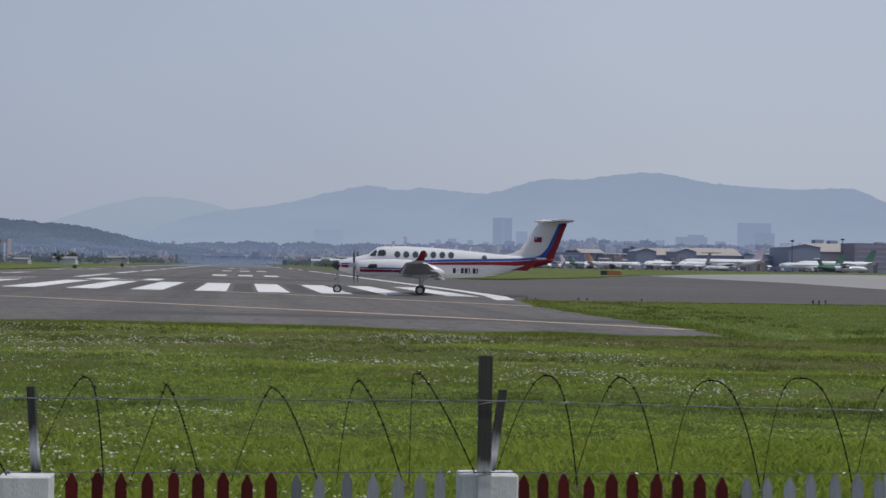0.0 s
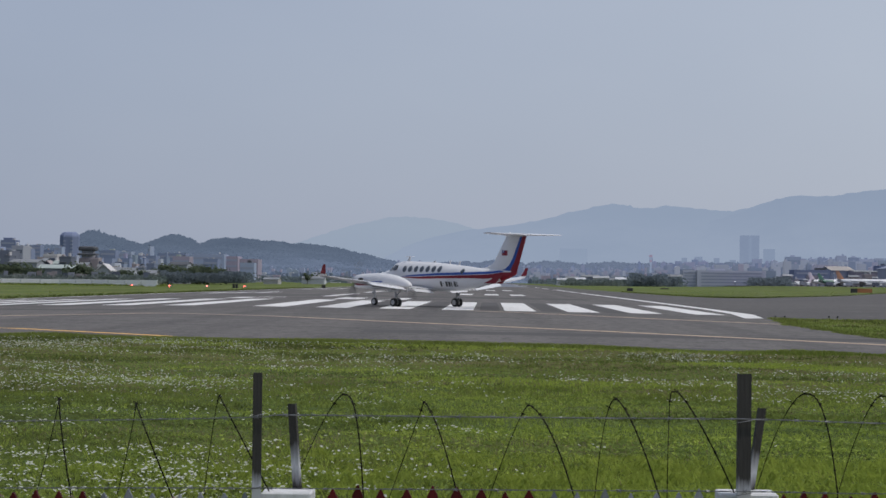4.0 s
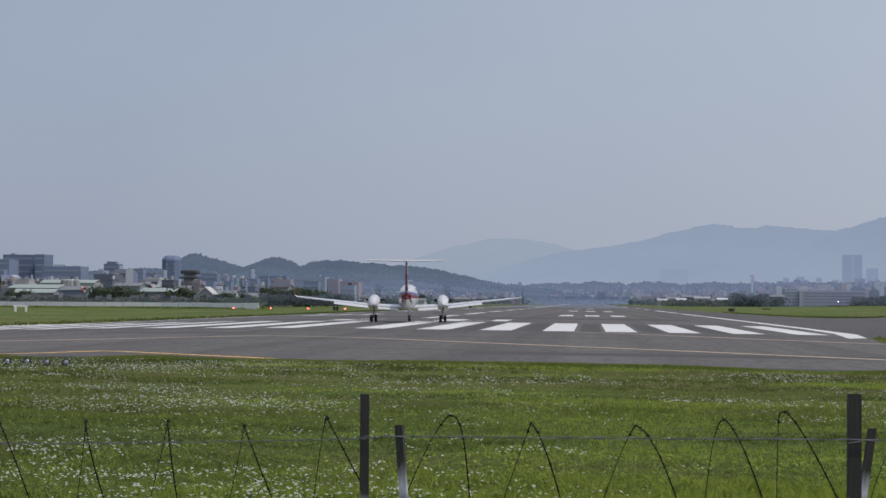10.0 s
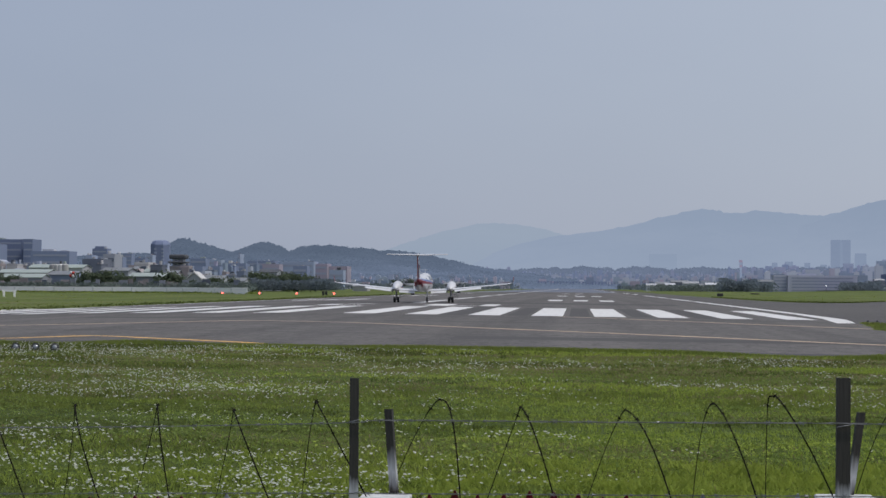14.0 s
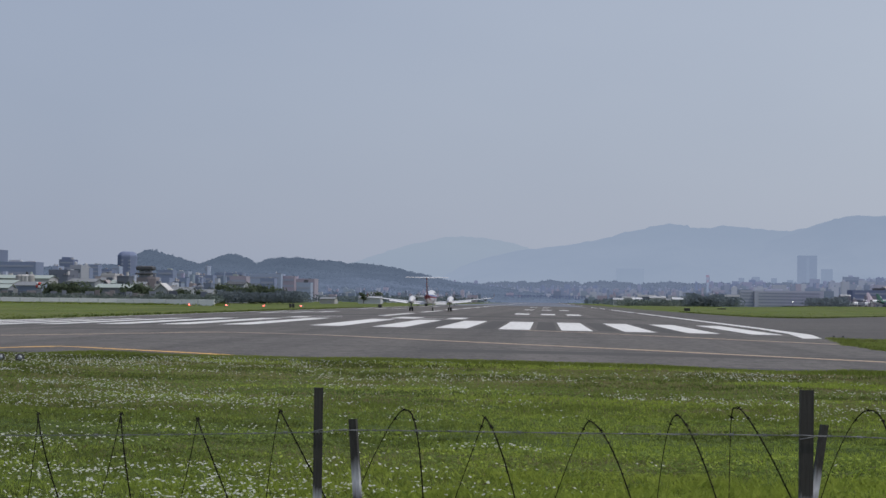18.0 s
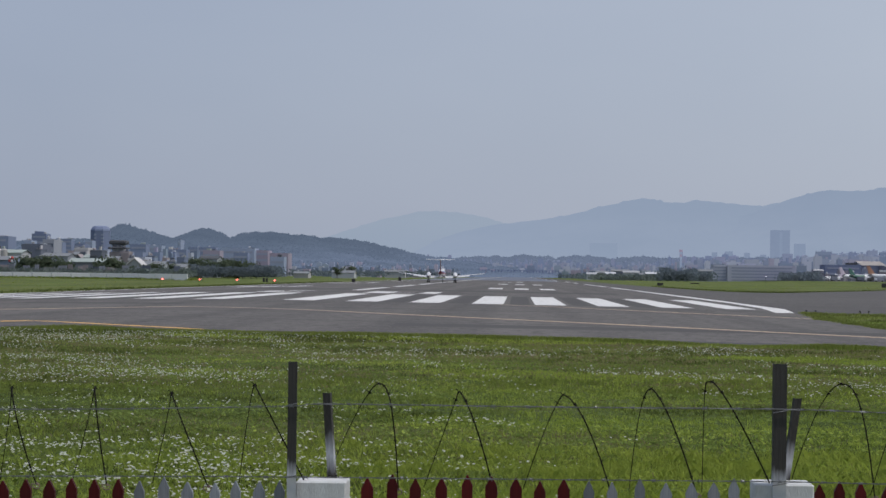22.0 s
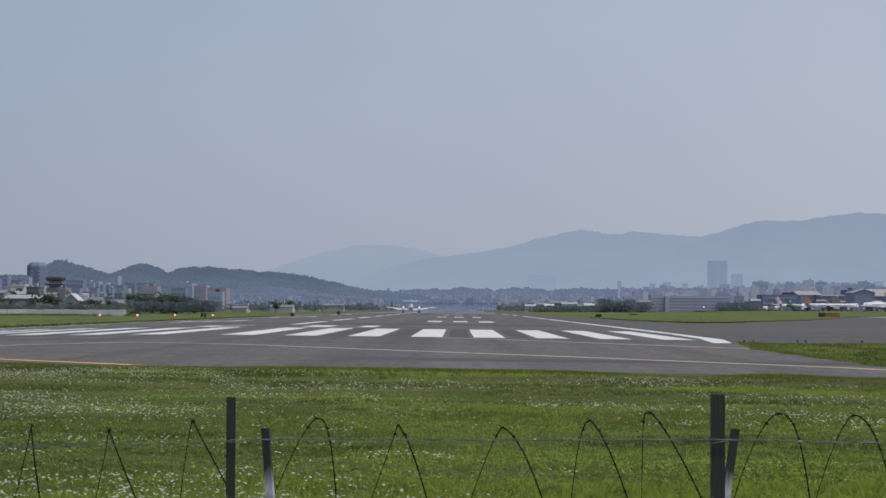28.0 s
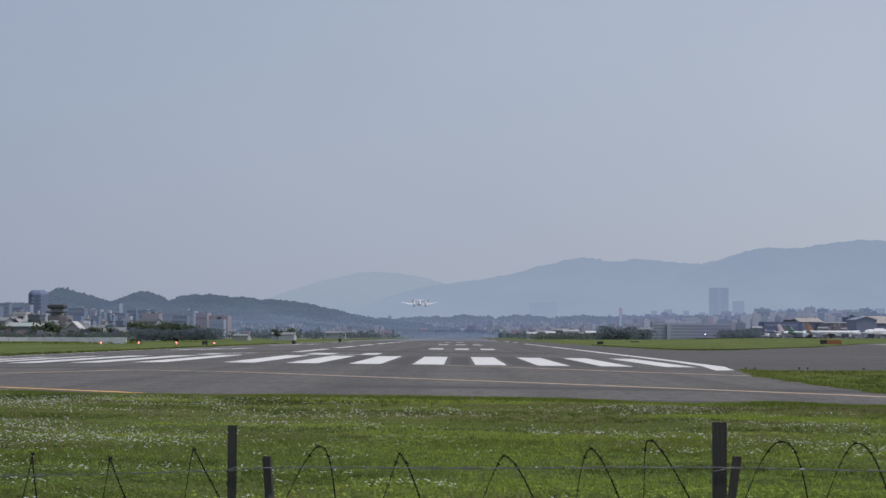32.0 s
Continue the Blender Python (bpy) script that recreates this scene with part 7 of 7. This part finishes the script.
for s in (-1, 1):
    part("blue_stripe", hull_band(run, blue_lo, blue_hi, s), PLANE_BLUE, plane, "blue stripe", 60)
    part("red_stripe", hull_band(run + [-7.4, -7.6], red_lo, red_hi, s), PLANE_RED, plane, "red stripe", 60)
    nose = [4.85 - 0.2 * k for k in range(9)]
    part("blue_stripe", hull_band(nose, lerp_table([(4.85, 1.73), (3.2, 1.78)]), lerp_table([(4.85, 1.80), (3.2, 1.86)]), s), PLANE_BLUE, plane, "blue nose stripe", 60)
    part("red_stripe", hull_band(nose, lerp_table([(4.85, 1.53), (3.2, 1.58)]), lerp_table([(4.85, 1.70), (3.2, 1.74)]), s), PLANE_RED, plane, "red nose stripe", 60)
    for x in (1.38, 0.85, 0.31, -0.22, -0.75, -1.28, -1.80):
        w = part("cabin_window", hull_patch(oval(x, 2.36, 0.40, 0.43), s, 0.007), GREY_PAINT, plane, "window surround")
        part("pane", hull_patch(oval(x, 2.36, 0.33, 0.36), s, 0.014), CABIN_PANE, w, "dark oval pane")
    w = part("cabin_window", hull_patch(oval(-3.78, 2.22, 0.34, 0.36), s, 0.007), GREY_PAINT, plane, "rear window surround")
    part("pane", hull_patch(oval(-3.78, 2.22, 0.27, 0.29), s, 0.014), CABIN_PANE, w, "dark oval pane")
    part("cockpit_window", hull_patch([(2.56, 2.30), (2.42, 2.26), (2.22, 2.26), (2.08, 2.30), (2.05, 2.45), (2.10, 2.58), (2.24, 2.63), (2.42, 2.61), (2.52, 2.50)], s, 0.016), PANE, plane, "dark cockpit side window")
    part("windscreen", hull_patch([(3.05, 2.28), (2.88, 2.26), (2.66, 2.27), (2.62, 2.40), (2.60, 2.56), (2.66, 2.62), (2.80, 2.52), (2.92, 2.40)], s, 0.020), PANE, plane, "dark windscreen half")
    for k, w in enumerate((0.17, 0.10, 0.17, 0.17, 0.07, 0.17, 0.07)):
        x = -1.92 - k * 0.235
        z0, z1 = (1.44, 1.48) if k == 1 else (1.29, 1.60)
        part("marking_bar", hull_band([x, x - w / 2, x - w], lambda q: z0, lambda q: z1, s, 0.010), BLACK, plane, "dark painted bar")
# cabin door on the left
door = hull_band([-2.85, -3.0, -3.2, -3.4, -3.52], lambda x: 1.28, lambda x: 2.50, 1, 0.004)
part("cabin_door", door, CREAM, plane, "closed white cabin door", 60)

# wings
for s in (-1, 1):
    w = part("inner_wing", wing_geo((1.45, -1.15, s * 0.35, 1.10), (1.25, -1.05, s * 2.62, 1.22), 0.15), CREAM, plane, smooth=50)
    w = part("outer_wing", wing_geo((1.25, -1.05, s * 2.6, 1.22), (0.72, -0.22, s * 8.35, 1.86), 0.14), CREAM, plane, smooth=50)
    # Thin grey skin added over the white underside to imitate its shade.
    skin = []
    for lead, trail, y, z in ((1.25, -1.05, s * 3.05, 1.27), (0.72, -0.22, s * 8.32, 1.857)):
        c = lead - trail
        skin.append([(lead - c * a, y, z + c * 0.07 * b - d) for a, b, d in ((0.10, -0.42, 0.012), (0.3, -0.5, 0.012), (0.6, -0.35, 0.012), (0.95, -0.10, 0.012), (0.95, -0.10, 0.0), (0.3, -0.4, 0.0))])
    part("shade_skin", Geo().loft(skin), UNDER_GREY, w, "grey skin for shade under the white wing")
    for ya, xa, za, yb, xb, zb, drop in ((0.78, -0.98, 1.06, 2.24, -0.93, 1.14, 0.17), (3.02, -0.90, 1.21, 5.55, -0.60, 1.50, 0.15)):
        rings = []
        for y, x, z in ((ya, xa, za), (yb, xb, zb)):
            rings.append([(x, s * y, z + 0.035), (x - 0.10, s * y, z + 0.03), (x - 0.46, s * y, z - drop + 0.012), (x - 0.46, s * y, z - drop - 0.012), (x - 0.12, s * y, z - 0.10), (x + 0.02, s * y, z - 0.03)])
        part("flap", Geo().loft(rings), CREAM, w, "white flap, partly lowered", 40)
    for y, x, z in ((1.5, -0.95, 1.00), (3.6, -0.82, 1.16), (5.0, -0.62, 1.34)):
        part("flap_track", Geo().box((x - 0.05, s * y, z - 0.06), (0.42, 0.05, 0.12), 0.02), UNDER_GREY, w, "grey flap hinge fairing")
    part("aileron", wing_geo((-0.56, -0.86, s * 5.62, 1.50), (-0.18, -0.42, s * 8.2, 1.82), 0.10), CREAM, w, "white aileron", 50)
    part("deicing_boot", wing_geo((1.275, 1.02, s * 2.62, 1.222), (0.745, 0.60, s * 8.3, 1.858), 0.36), BLACK, w, "black rubber leading edge", 50)
    foil = ((0, 0), (0.3, 1), (1, 0.1), (1, -0.1), (0.3, -1))
    part("wing_tip", Geo().loft([[(0.72 - 0.94 * p, s * 8.35, 1.86 + q * 0.05) for p, q in foil], [(0.46 - 0.72 * p, s * 8.46, 1.91 + q * 0.045) for p, q in foil],
                                 [(0.22 - 0.50 * p, s * (8.55 + q * 0.02), 2.00 + q * 0.03) for p, q in foil]]), CREAM, w, "white curved wing tip", 50)
    part("winglet", Geo().loft([[(0.22 - 0.50 * p, s * (8.552 + q * 0.03), 1.99 + q * 0.02) for p, q in foil], [(0.08 - 0.40 * p, s * (8.59 + q * 0.03), 2.16) for p, q in foil],
                                [(-0.08 - 0.28 * p, s * (8.63 + q * 0.025), 2.46) for p, q in foil], [(-0.15 - 0.20 * p, s * (8.64 + q * 0.02), 2.55) for p, q in foil]]), PLANE_RED, w, "dark red winglet", 50)
    part("nacelle", Geo().loft([ring_at(x, z, ry, rz, 20, s * 2.61) for x, z, ry, rz in ((3.72, 1.66, 0.22, 0.24), (3.62, 1.62, 0.30, 0.34), (3.3, 1.58, 0.37, 0.42), (2.6, 1.58, 0.42, 0.47), (1.6, 1.58, 0.44, 0.50), (0.6, 1.56, 0.43, 0.48),
                                                                                           (-0.2, 1.50, 0.39, 0.41), (-0.75, 1.43, 0.32, 0.32), (-1.15, 1.37, 0.21, 0.21), (-1.42, 1.34, 0.05, 0.05))]), CREAM, plane, "white engine nacelle", 60)
    part("air_intake", Geo().loft([ring_at(3.66, 1.27, 0.24, 0.10, 14, s * 2.61), ring_at(3.3, 1.25, 0.27, 0.13, 14, s * 2.61), ring_at(2.2, 1.22, 0.26, 0.15, 14, s * 2.61), ring_at(1.2, 1.24, 0.2, 0.1, 14, s * 2.61)]), CREAM, plane, "chin air intake", 60)
    part("intake_mouth", Geo().loft([ring_at(3.68, 1.27, 0.19, 0.07, 14, s * 2.61), ring_at(3.60, 1.27, 0.19, 0.07, 14, s * 2.61)]), BLACK, plane, "black intake mouth")
    for o in (-1, 1):
        part("exhaust_stack", Geo().tube([(2.95, s * 2.61 + o * 0.32, 1.62), (2.88, s * 2.61 + o * 0.50, 1.66), (2.70, s * 2.61 + o * 0.58, 1.68), (2.50, s * 2.61 + o * 0.60, 1.68)], [0.10, 0.11, 0.10, 0.09], 10), BLACK, plane, "black exhaust stack", 50)
        for nm, mat, lo, hi in (("blue_stripe", PLANE_BLUE, 1.495, 1.575), ("red_stripe", PLANE_RED, 1.30, 1.455)):
            rings = []
            for k in range(11):
                x = 3.50 - 0.27 * k
                f = max(0.0, min(1.0, (3.62 - x) / 1.0))
                ry, rz = 0.30 + 0.13 * f ** 0.6, 0.34 + 0.14 * f ** 0.6
                edge = [(x, s * 2.61 + o * (ry * math.sqrt(max(0.05, 1 - ((z - 1.58) / rz) ** 2)) + 0.012), z) for z in (lo, (lo + hi) / 2, hi)]
                rings.append(edge + [(x, s * 2.61 + o * 0.20, hi), (x, s * 2.61 + o * 0.20, lo)])
            part(nm, Geo().loft(rings), mat, plane, nm.split("_")[0] + " nacelle stripe")


# tail
part("fin", Geo().loft([[(a - (a - b) * f, 0.5 * t * w, z) for f, w in ((0, 0), (0.12, 0.55), (0.4, 1.0), (0.75, 0.7), (1.0, 0.3), (1.0, -0.3), (0.75, -0.7), (0.4, -1.0), (0.12, -0.55))]
                        for a, b, z, t in ((-4.55, -7.60, 2.30, 0.20), (-5.50, -7.66, 2.52, 0.24), (-6.00, -7.80, 2.75, 0.23), (-7.10, -8.46, 4.38, 0.17))]), CREAM, plane, "white tail fin", 50, at=pose(0.10, 0, 0))
FLAG_BLUE = material("flag_blue", (0.012, 0.030, 0.18), (0.010, 0.026, 0.16), 1, 0.4, 0.0)
for s in (-1, 1):
    part("blue_stripe", Geo().sheet([(-6.35, s * 0.150, 2.20), (-7.50, s * 0.085, 2.24), (-7.64, s * 0.075, 2.50), (-7.94, s * 0.062, 2.96), (-8.49, s * 0.038, 4.34), (-8.32, s * 0.046, 4.34), (-7.70, s * 0.088, 2.96), (-7.44, s * 0.104, 2.62), (-7.16, s * 0.120, 2.40)]), PLANE_BLUE, plane, "blue fin stripe", at=pose(0.12, 0, 0))
    flag = part("flag", Geo().box((-6.96, s * 0.108, 3.36), (0.46, 0.012, 0.31)), PLANE_RED, plane, "small red painted flag")
    part("canton", Geo().box((-6.845, s * 0.116, 3.4375), (0.23, 0.008, 0.155)), FLAG_BLUE, flag, "dark blue flag corner")
    part("disc", Geo().lathe([(-0.003, 0.045), (0.003, 0.045)], "y", (-6.845, s * 0.122, 3.4375), 12), CREAM, flag, "white disc")
part("rudder", fin_geo((-7.28, -7.98, 2.08), (-8.44, -8.82, 4.37), 0.26), PLANE_RED, plane, "dark red rudder", 50, at=pose(0.12, 0, 0))
part("tail_cone", Geo().loft([ring_at(-6.7, 2.0, 0.30, 0.34), ring_at(-7.3, 2.06, 0.18, 0.22), ring_at(-7.7, 2.12, 0.10, 0.13), ring_at(-7.9, 2.16, 0.03, 0.05)]), PLANE_RED, plane, "dark red tail cone", 60)
for s in (-1, 1):
    t = part("tailplane", wing_geo((-7.08, -8.70, 0.0, 4.44), (-7.85, -8.85, s * 2.80, 4.48), 0.13), CREAM, plane, "white high tailplane", 50)
    part("elevator", wing_geo((-8.45, -8.98, s * 0.2, 4.43), (-8.62, -9.00, s * 2.8, 4.475), 0.20), CREAM, t, "white elevator", 50)
    part("ventral_fin", Geo().prism([(-5.25, 1.53), (-6.35, 1.50), (-6.95, 2.00), (-5.25, 1.95)], s * 0.29, s * 0.33), PLANE_RED, plane, "dark red ventral fin")
part("fin_cap", Geo().loft([ring_at(-6.72, 4.46, 0.03, 0.03), ring_at(-6.95, 4.46, 0.10, 0.09), ring_at(-7.6, 4.46, 0.13, 0.11), ring_at(-8.9, 4.45, 0.06, 0.06)]), CREAM, plane, "white bullet fairing", 60)
part("beacon", Geo().lathe([(4.54, 0.055), (4.59, 0.04), (4.61, 0.02)], "z", (-7.3, 0, 0), 10), CREAM, plane, "pale beacon cap", 50)
for x, h, w in ((1.75, 0.30, 0.30), (-2.05, 0.22, 0.10), (-2.9, 0.24, 0.12), (-0.6, 0.10, 0.25)):
    z = hull_at(x)[1]
    part("aerial", Geo().prism([(x + w / 2, z - 0.05), (x - w / 2, z - 0.05), (x - w / 2 - 0.08, z + h), (x - w / 4, z + h)], -0.012, 0.012), CREAM, plane, "white blade aerial")
part("aerial_bar", Geo().box((1.62, 0, hull_at(1.6)[1] + 0.29), (0.14, 0.62, 0.03)), CREAM, plane, "white crossbar aerial")

# landing gear
moving = []


def wheel(x, y, r, w, rate_label):
    t = part("wheel", Geo().lathe([(-w / 2, r * 0.62), (-w / 2, r * 0.86), (-w * 0.36, r * 0.97), (0, r), (w * 0.36, r * 0.97), (w / 2, r * 0.86), (w / 2, r * 0.62)], "y", (0, 0, 0), 20), TYRE, plane, "black tyre", 40, at=pose(x, y, r))
    rim = Geo().lathe([(-w * 0.53, 0.03), (-w * 0.53, r * 0.30), (-w * 0.51, r * 0.60), (w * 0.51, r * 0.60), (w * 0.53, r * 0.30), (w * 0.53, 0.03)], "y", (0, 0, 0), 12)
    for k in range(5):
        a = 2 * math.pi * k / 5
        rim.box((r * 0.45 * math.cos(a), 0, r * 0.45 * math.sin(a)), (0.035, w * 1.08, 0.035))
    part("rim", rim, RIM_PAINT, t, "pale alloy rim", 30)
    moving.append((t, x, y, r))
    return t


for s in (-1, 1):
    for o in (-0.17, 0.17):
        wheel(0, s * 2.61 + o, 0.275, 0.20, "main")
    part("oleo_strut", Geo().lathe([(0.22, 0.055), (0.62, 0.055), (0.62, 0.085), (1.25, 0.095)], "z", (0.0, s * 2.61, 0), 12), ALLOY, plane, "main gear strut", 40)
    part("axle", Geo().lathe([(-0.26, 0.045), (0.26, 0.045)], "y", (0, s * 2.61, 0.275), 10), ALLOY, plane)
    part("drag_brace", Geo().tube([(0.02, s * 2.61, 0.62), (-0.55, s * 2.61, 1.12)], 0.035, 8), ALLOY, plane)
    part("torque_link", Geo().tube([(-0.07, s * 2.61, 0.34), (-0.22, s * 2.61, 0.50), (-0.08, s * 2.61, 0.66)], 0.022, 6), ALLOY, plane)
    for o in (-0.36, 0.36):
        part("gear_door", Geo().box((-0.10, s * 2.61 + o, 1.06), (1.0, 0.02, 0.26), 0.008), CREAM, plane, "white open gear door")
wheel(4.95, 0, 0.26, 0.18, "nose")
part("nose_strut", Geo().lathe([(0.30, 0.04), (0.66, 0.045), (0.66, 0.07), (1.22, 0.075)], "z", (4.95, 0, 0), 12), ALLOY, plane, "nose gear strut", 40)
part("nose_fork", Geo().tube([(4.95, -0.12, 0.26), (4.95, -0.12, 0.50), (4.95, 0, 0.58), (4.95, 0.12, 0.50), (4.95, 0.12, 0.26)], 0.026, 8), ALLOY, plane)
part("taxi_light", Geo().lathe([(0, 0.02), (0.05, 0.075), (0.10, 0.08)], "x", (5.02, 0, 0.86), 12), ALLOY, plane)
# propellers
props = []
for s in (-1, 1):
    hub = part("propeller", Geo().lathe([(-0.16, 0.20), (0.0, 0.205), (0.14, 0.17), (0.26, 0.10), (0.33, 0.015)], "x", (0, 0, 0), 18), ALLOY, plane, "polished spinner", 50, at=pose(3.86, s * 2.61, 1.66))
    for k in range(4):
        a = math.pi / 2 * k + math.pi / 4
        b = Geo()
        rings = []
        for r, c, tw in ((0.18, 0.09, 60), (0.45, 0.17, 45), (0.85, 0.19, 30), (1.10, 0.16, 22), (1.24, 0.09, 18)):
            t = radians(tw)
            rings.append([(dx * math.sin(t) * 1.0 + dt * math.cos(t), r * math.cos(a) - dx * math.cos(t) * math.sin(a), r * math.sin(a) + dx * math.cos(t) * math.cos(a)) for dx, dt in ((-c / 2, 0), (0, 0.012), (c / 2, 0), (0, -0.012))])
        b.loft(rings)
        part("blade", b, BLADE_GREY, hub, "grey propeller blade", 40)
    props.append((hub, s))


# ---- what moves ----
# seconds, x, y, heading, height over the ground, nose up
TAXI_RUN = [(0, 10.64, 126.2, 174.6, 0, 0), (1, 6.72, 127.2, 165.6, 0, 0), (2, 2.82, 129.0, 156.5, 0, 0), (3, -0.65, 131.1, 145.6, 0, 0), (4, -3.8, 133.2, 134.5, 0, 0), (5, -6.4, 135.2, 123.2, 0, 0),
            (6, -8.5, 137.4, 114.0, 0, 0), (7, -10.25, 141.0, 105.4, 0, 0), (8, -11.6, 145.8, 100.5, 0, 0), (9, -12.72, 152.2, 96.8, 0, 0), (10, -13.55, 159.8, 93.7, 0, 0), (11, -14.05, 168.2, 91.6, 0, 0),
            (12, -14.35, 178.0, 90.5, 0, 0), (13, -14.55, 189.5, 90.3, 0, 0), (14, -14.7, 203.5, 90.1, 0, 0), (15, -14.85, 220.0, 90.0, 0, 0), (16, -15.0, 239.0, 89.9, 0, 0), (17, -15.25, 262.5, 89.5, 0, 0),
            (18, -15.4, 288.0, 89.3, 0, 0), (19, -15.35, 316.0, 89.4, 0, 0), (20, -15.25, 347.0, 89.6, 0, 0), (21, -15.05, 381.0, 89.8, 0, 0), (22, -14.95, 418.0, 90.0, 0, 0), (23, -14.85, 458.0, 90.0, 0, 0),
            (24, -14.8, 501.0, 90.0, 0, 0), (25, -14.75, 547.5, 90.0, 0, 0), (26, -14.75, 596.0, 90.0, 0, 0), (27, -14.85, 646.0, 90.2, 0, 0.5), (28, -14.95, 700.0, 90.3, 0.1, 4.5), (28.5, -15.05, 729.0, 90.4, 0.5, 7.0),
            (29, -15.15, 759.0, 90.5, 1.4, 8.5), (30, -15.7, 821.0, 90.6, 3.6, 10.0), (31, -16.4, 884.0, 90.6, 8.0, 11.0), (32, -17.1, 948.0, 90.6, 14.6, 11.5)]


def motions():
    walk(plane, [(t, pose(x, y, lie(x) + z, 0, 0, turn) @ pose(0, 0, 0, 0, -up, 0)) for t, x, y, turn, z, up in TAXI_RUN])
    for t_ob, x, y, r in moving:
        rows, a, t = [], 0.0, 0.0
        while t < 32.001:
            rows.append((t, pose(x, y, r, 0, a % 360, 0)))
            a += 80 if t > 1.0 else 70
            t = round(t + 0.1, 3)
        walk(t_ob, rows)
    for hub, s in props:
        start = 0.0 if s > 0 else 4.0
        walk(hub, [(k / FPS, pose(3.86, s * 2.61, 1.66, (start + 83 * k) % 360, 0, 0)) for k in range(32 * FPS + 1)])


motions()
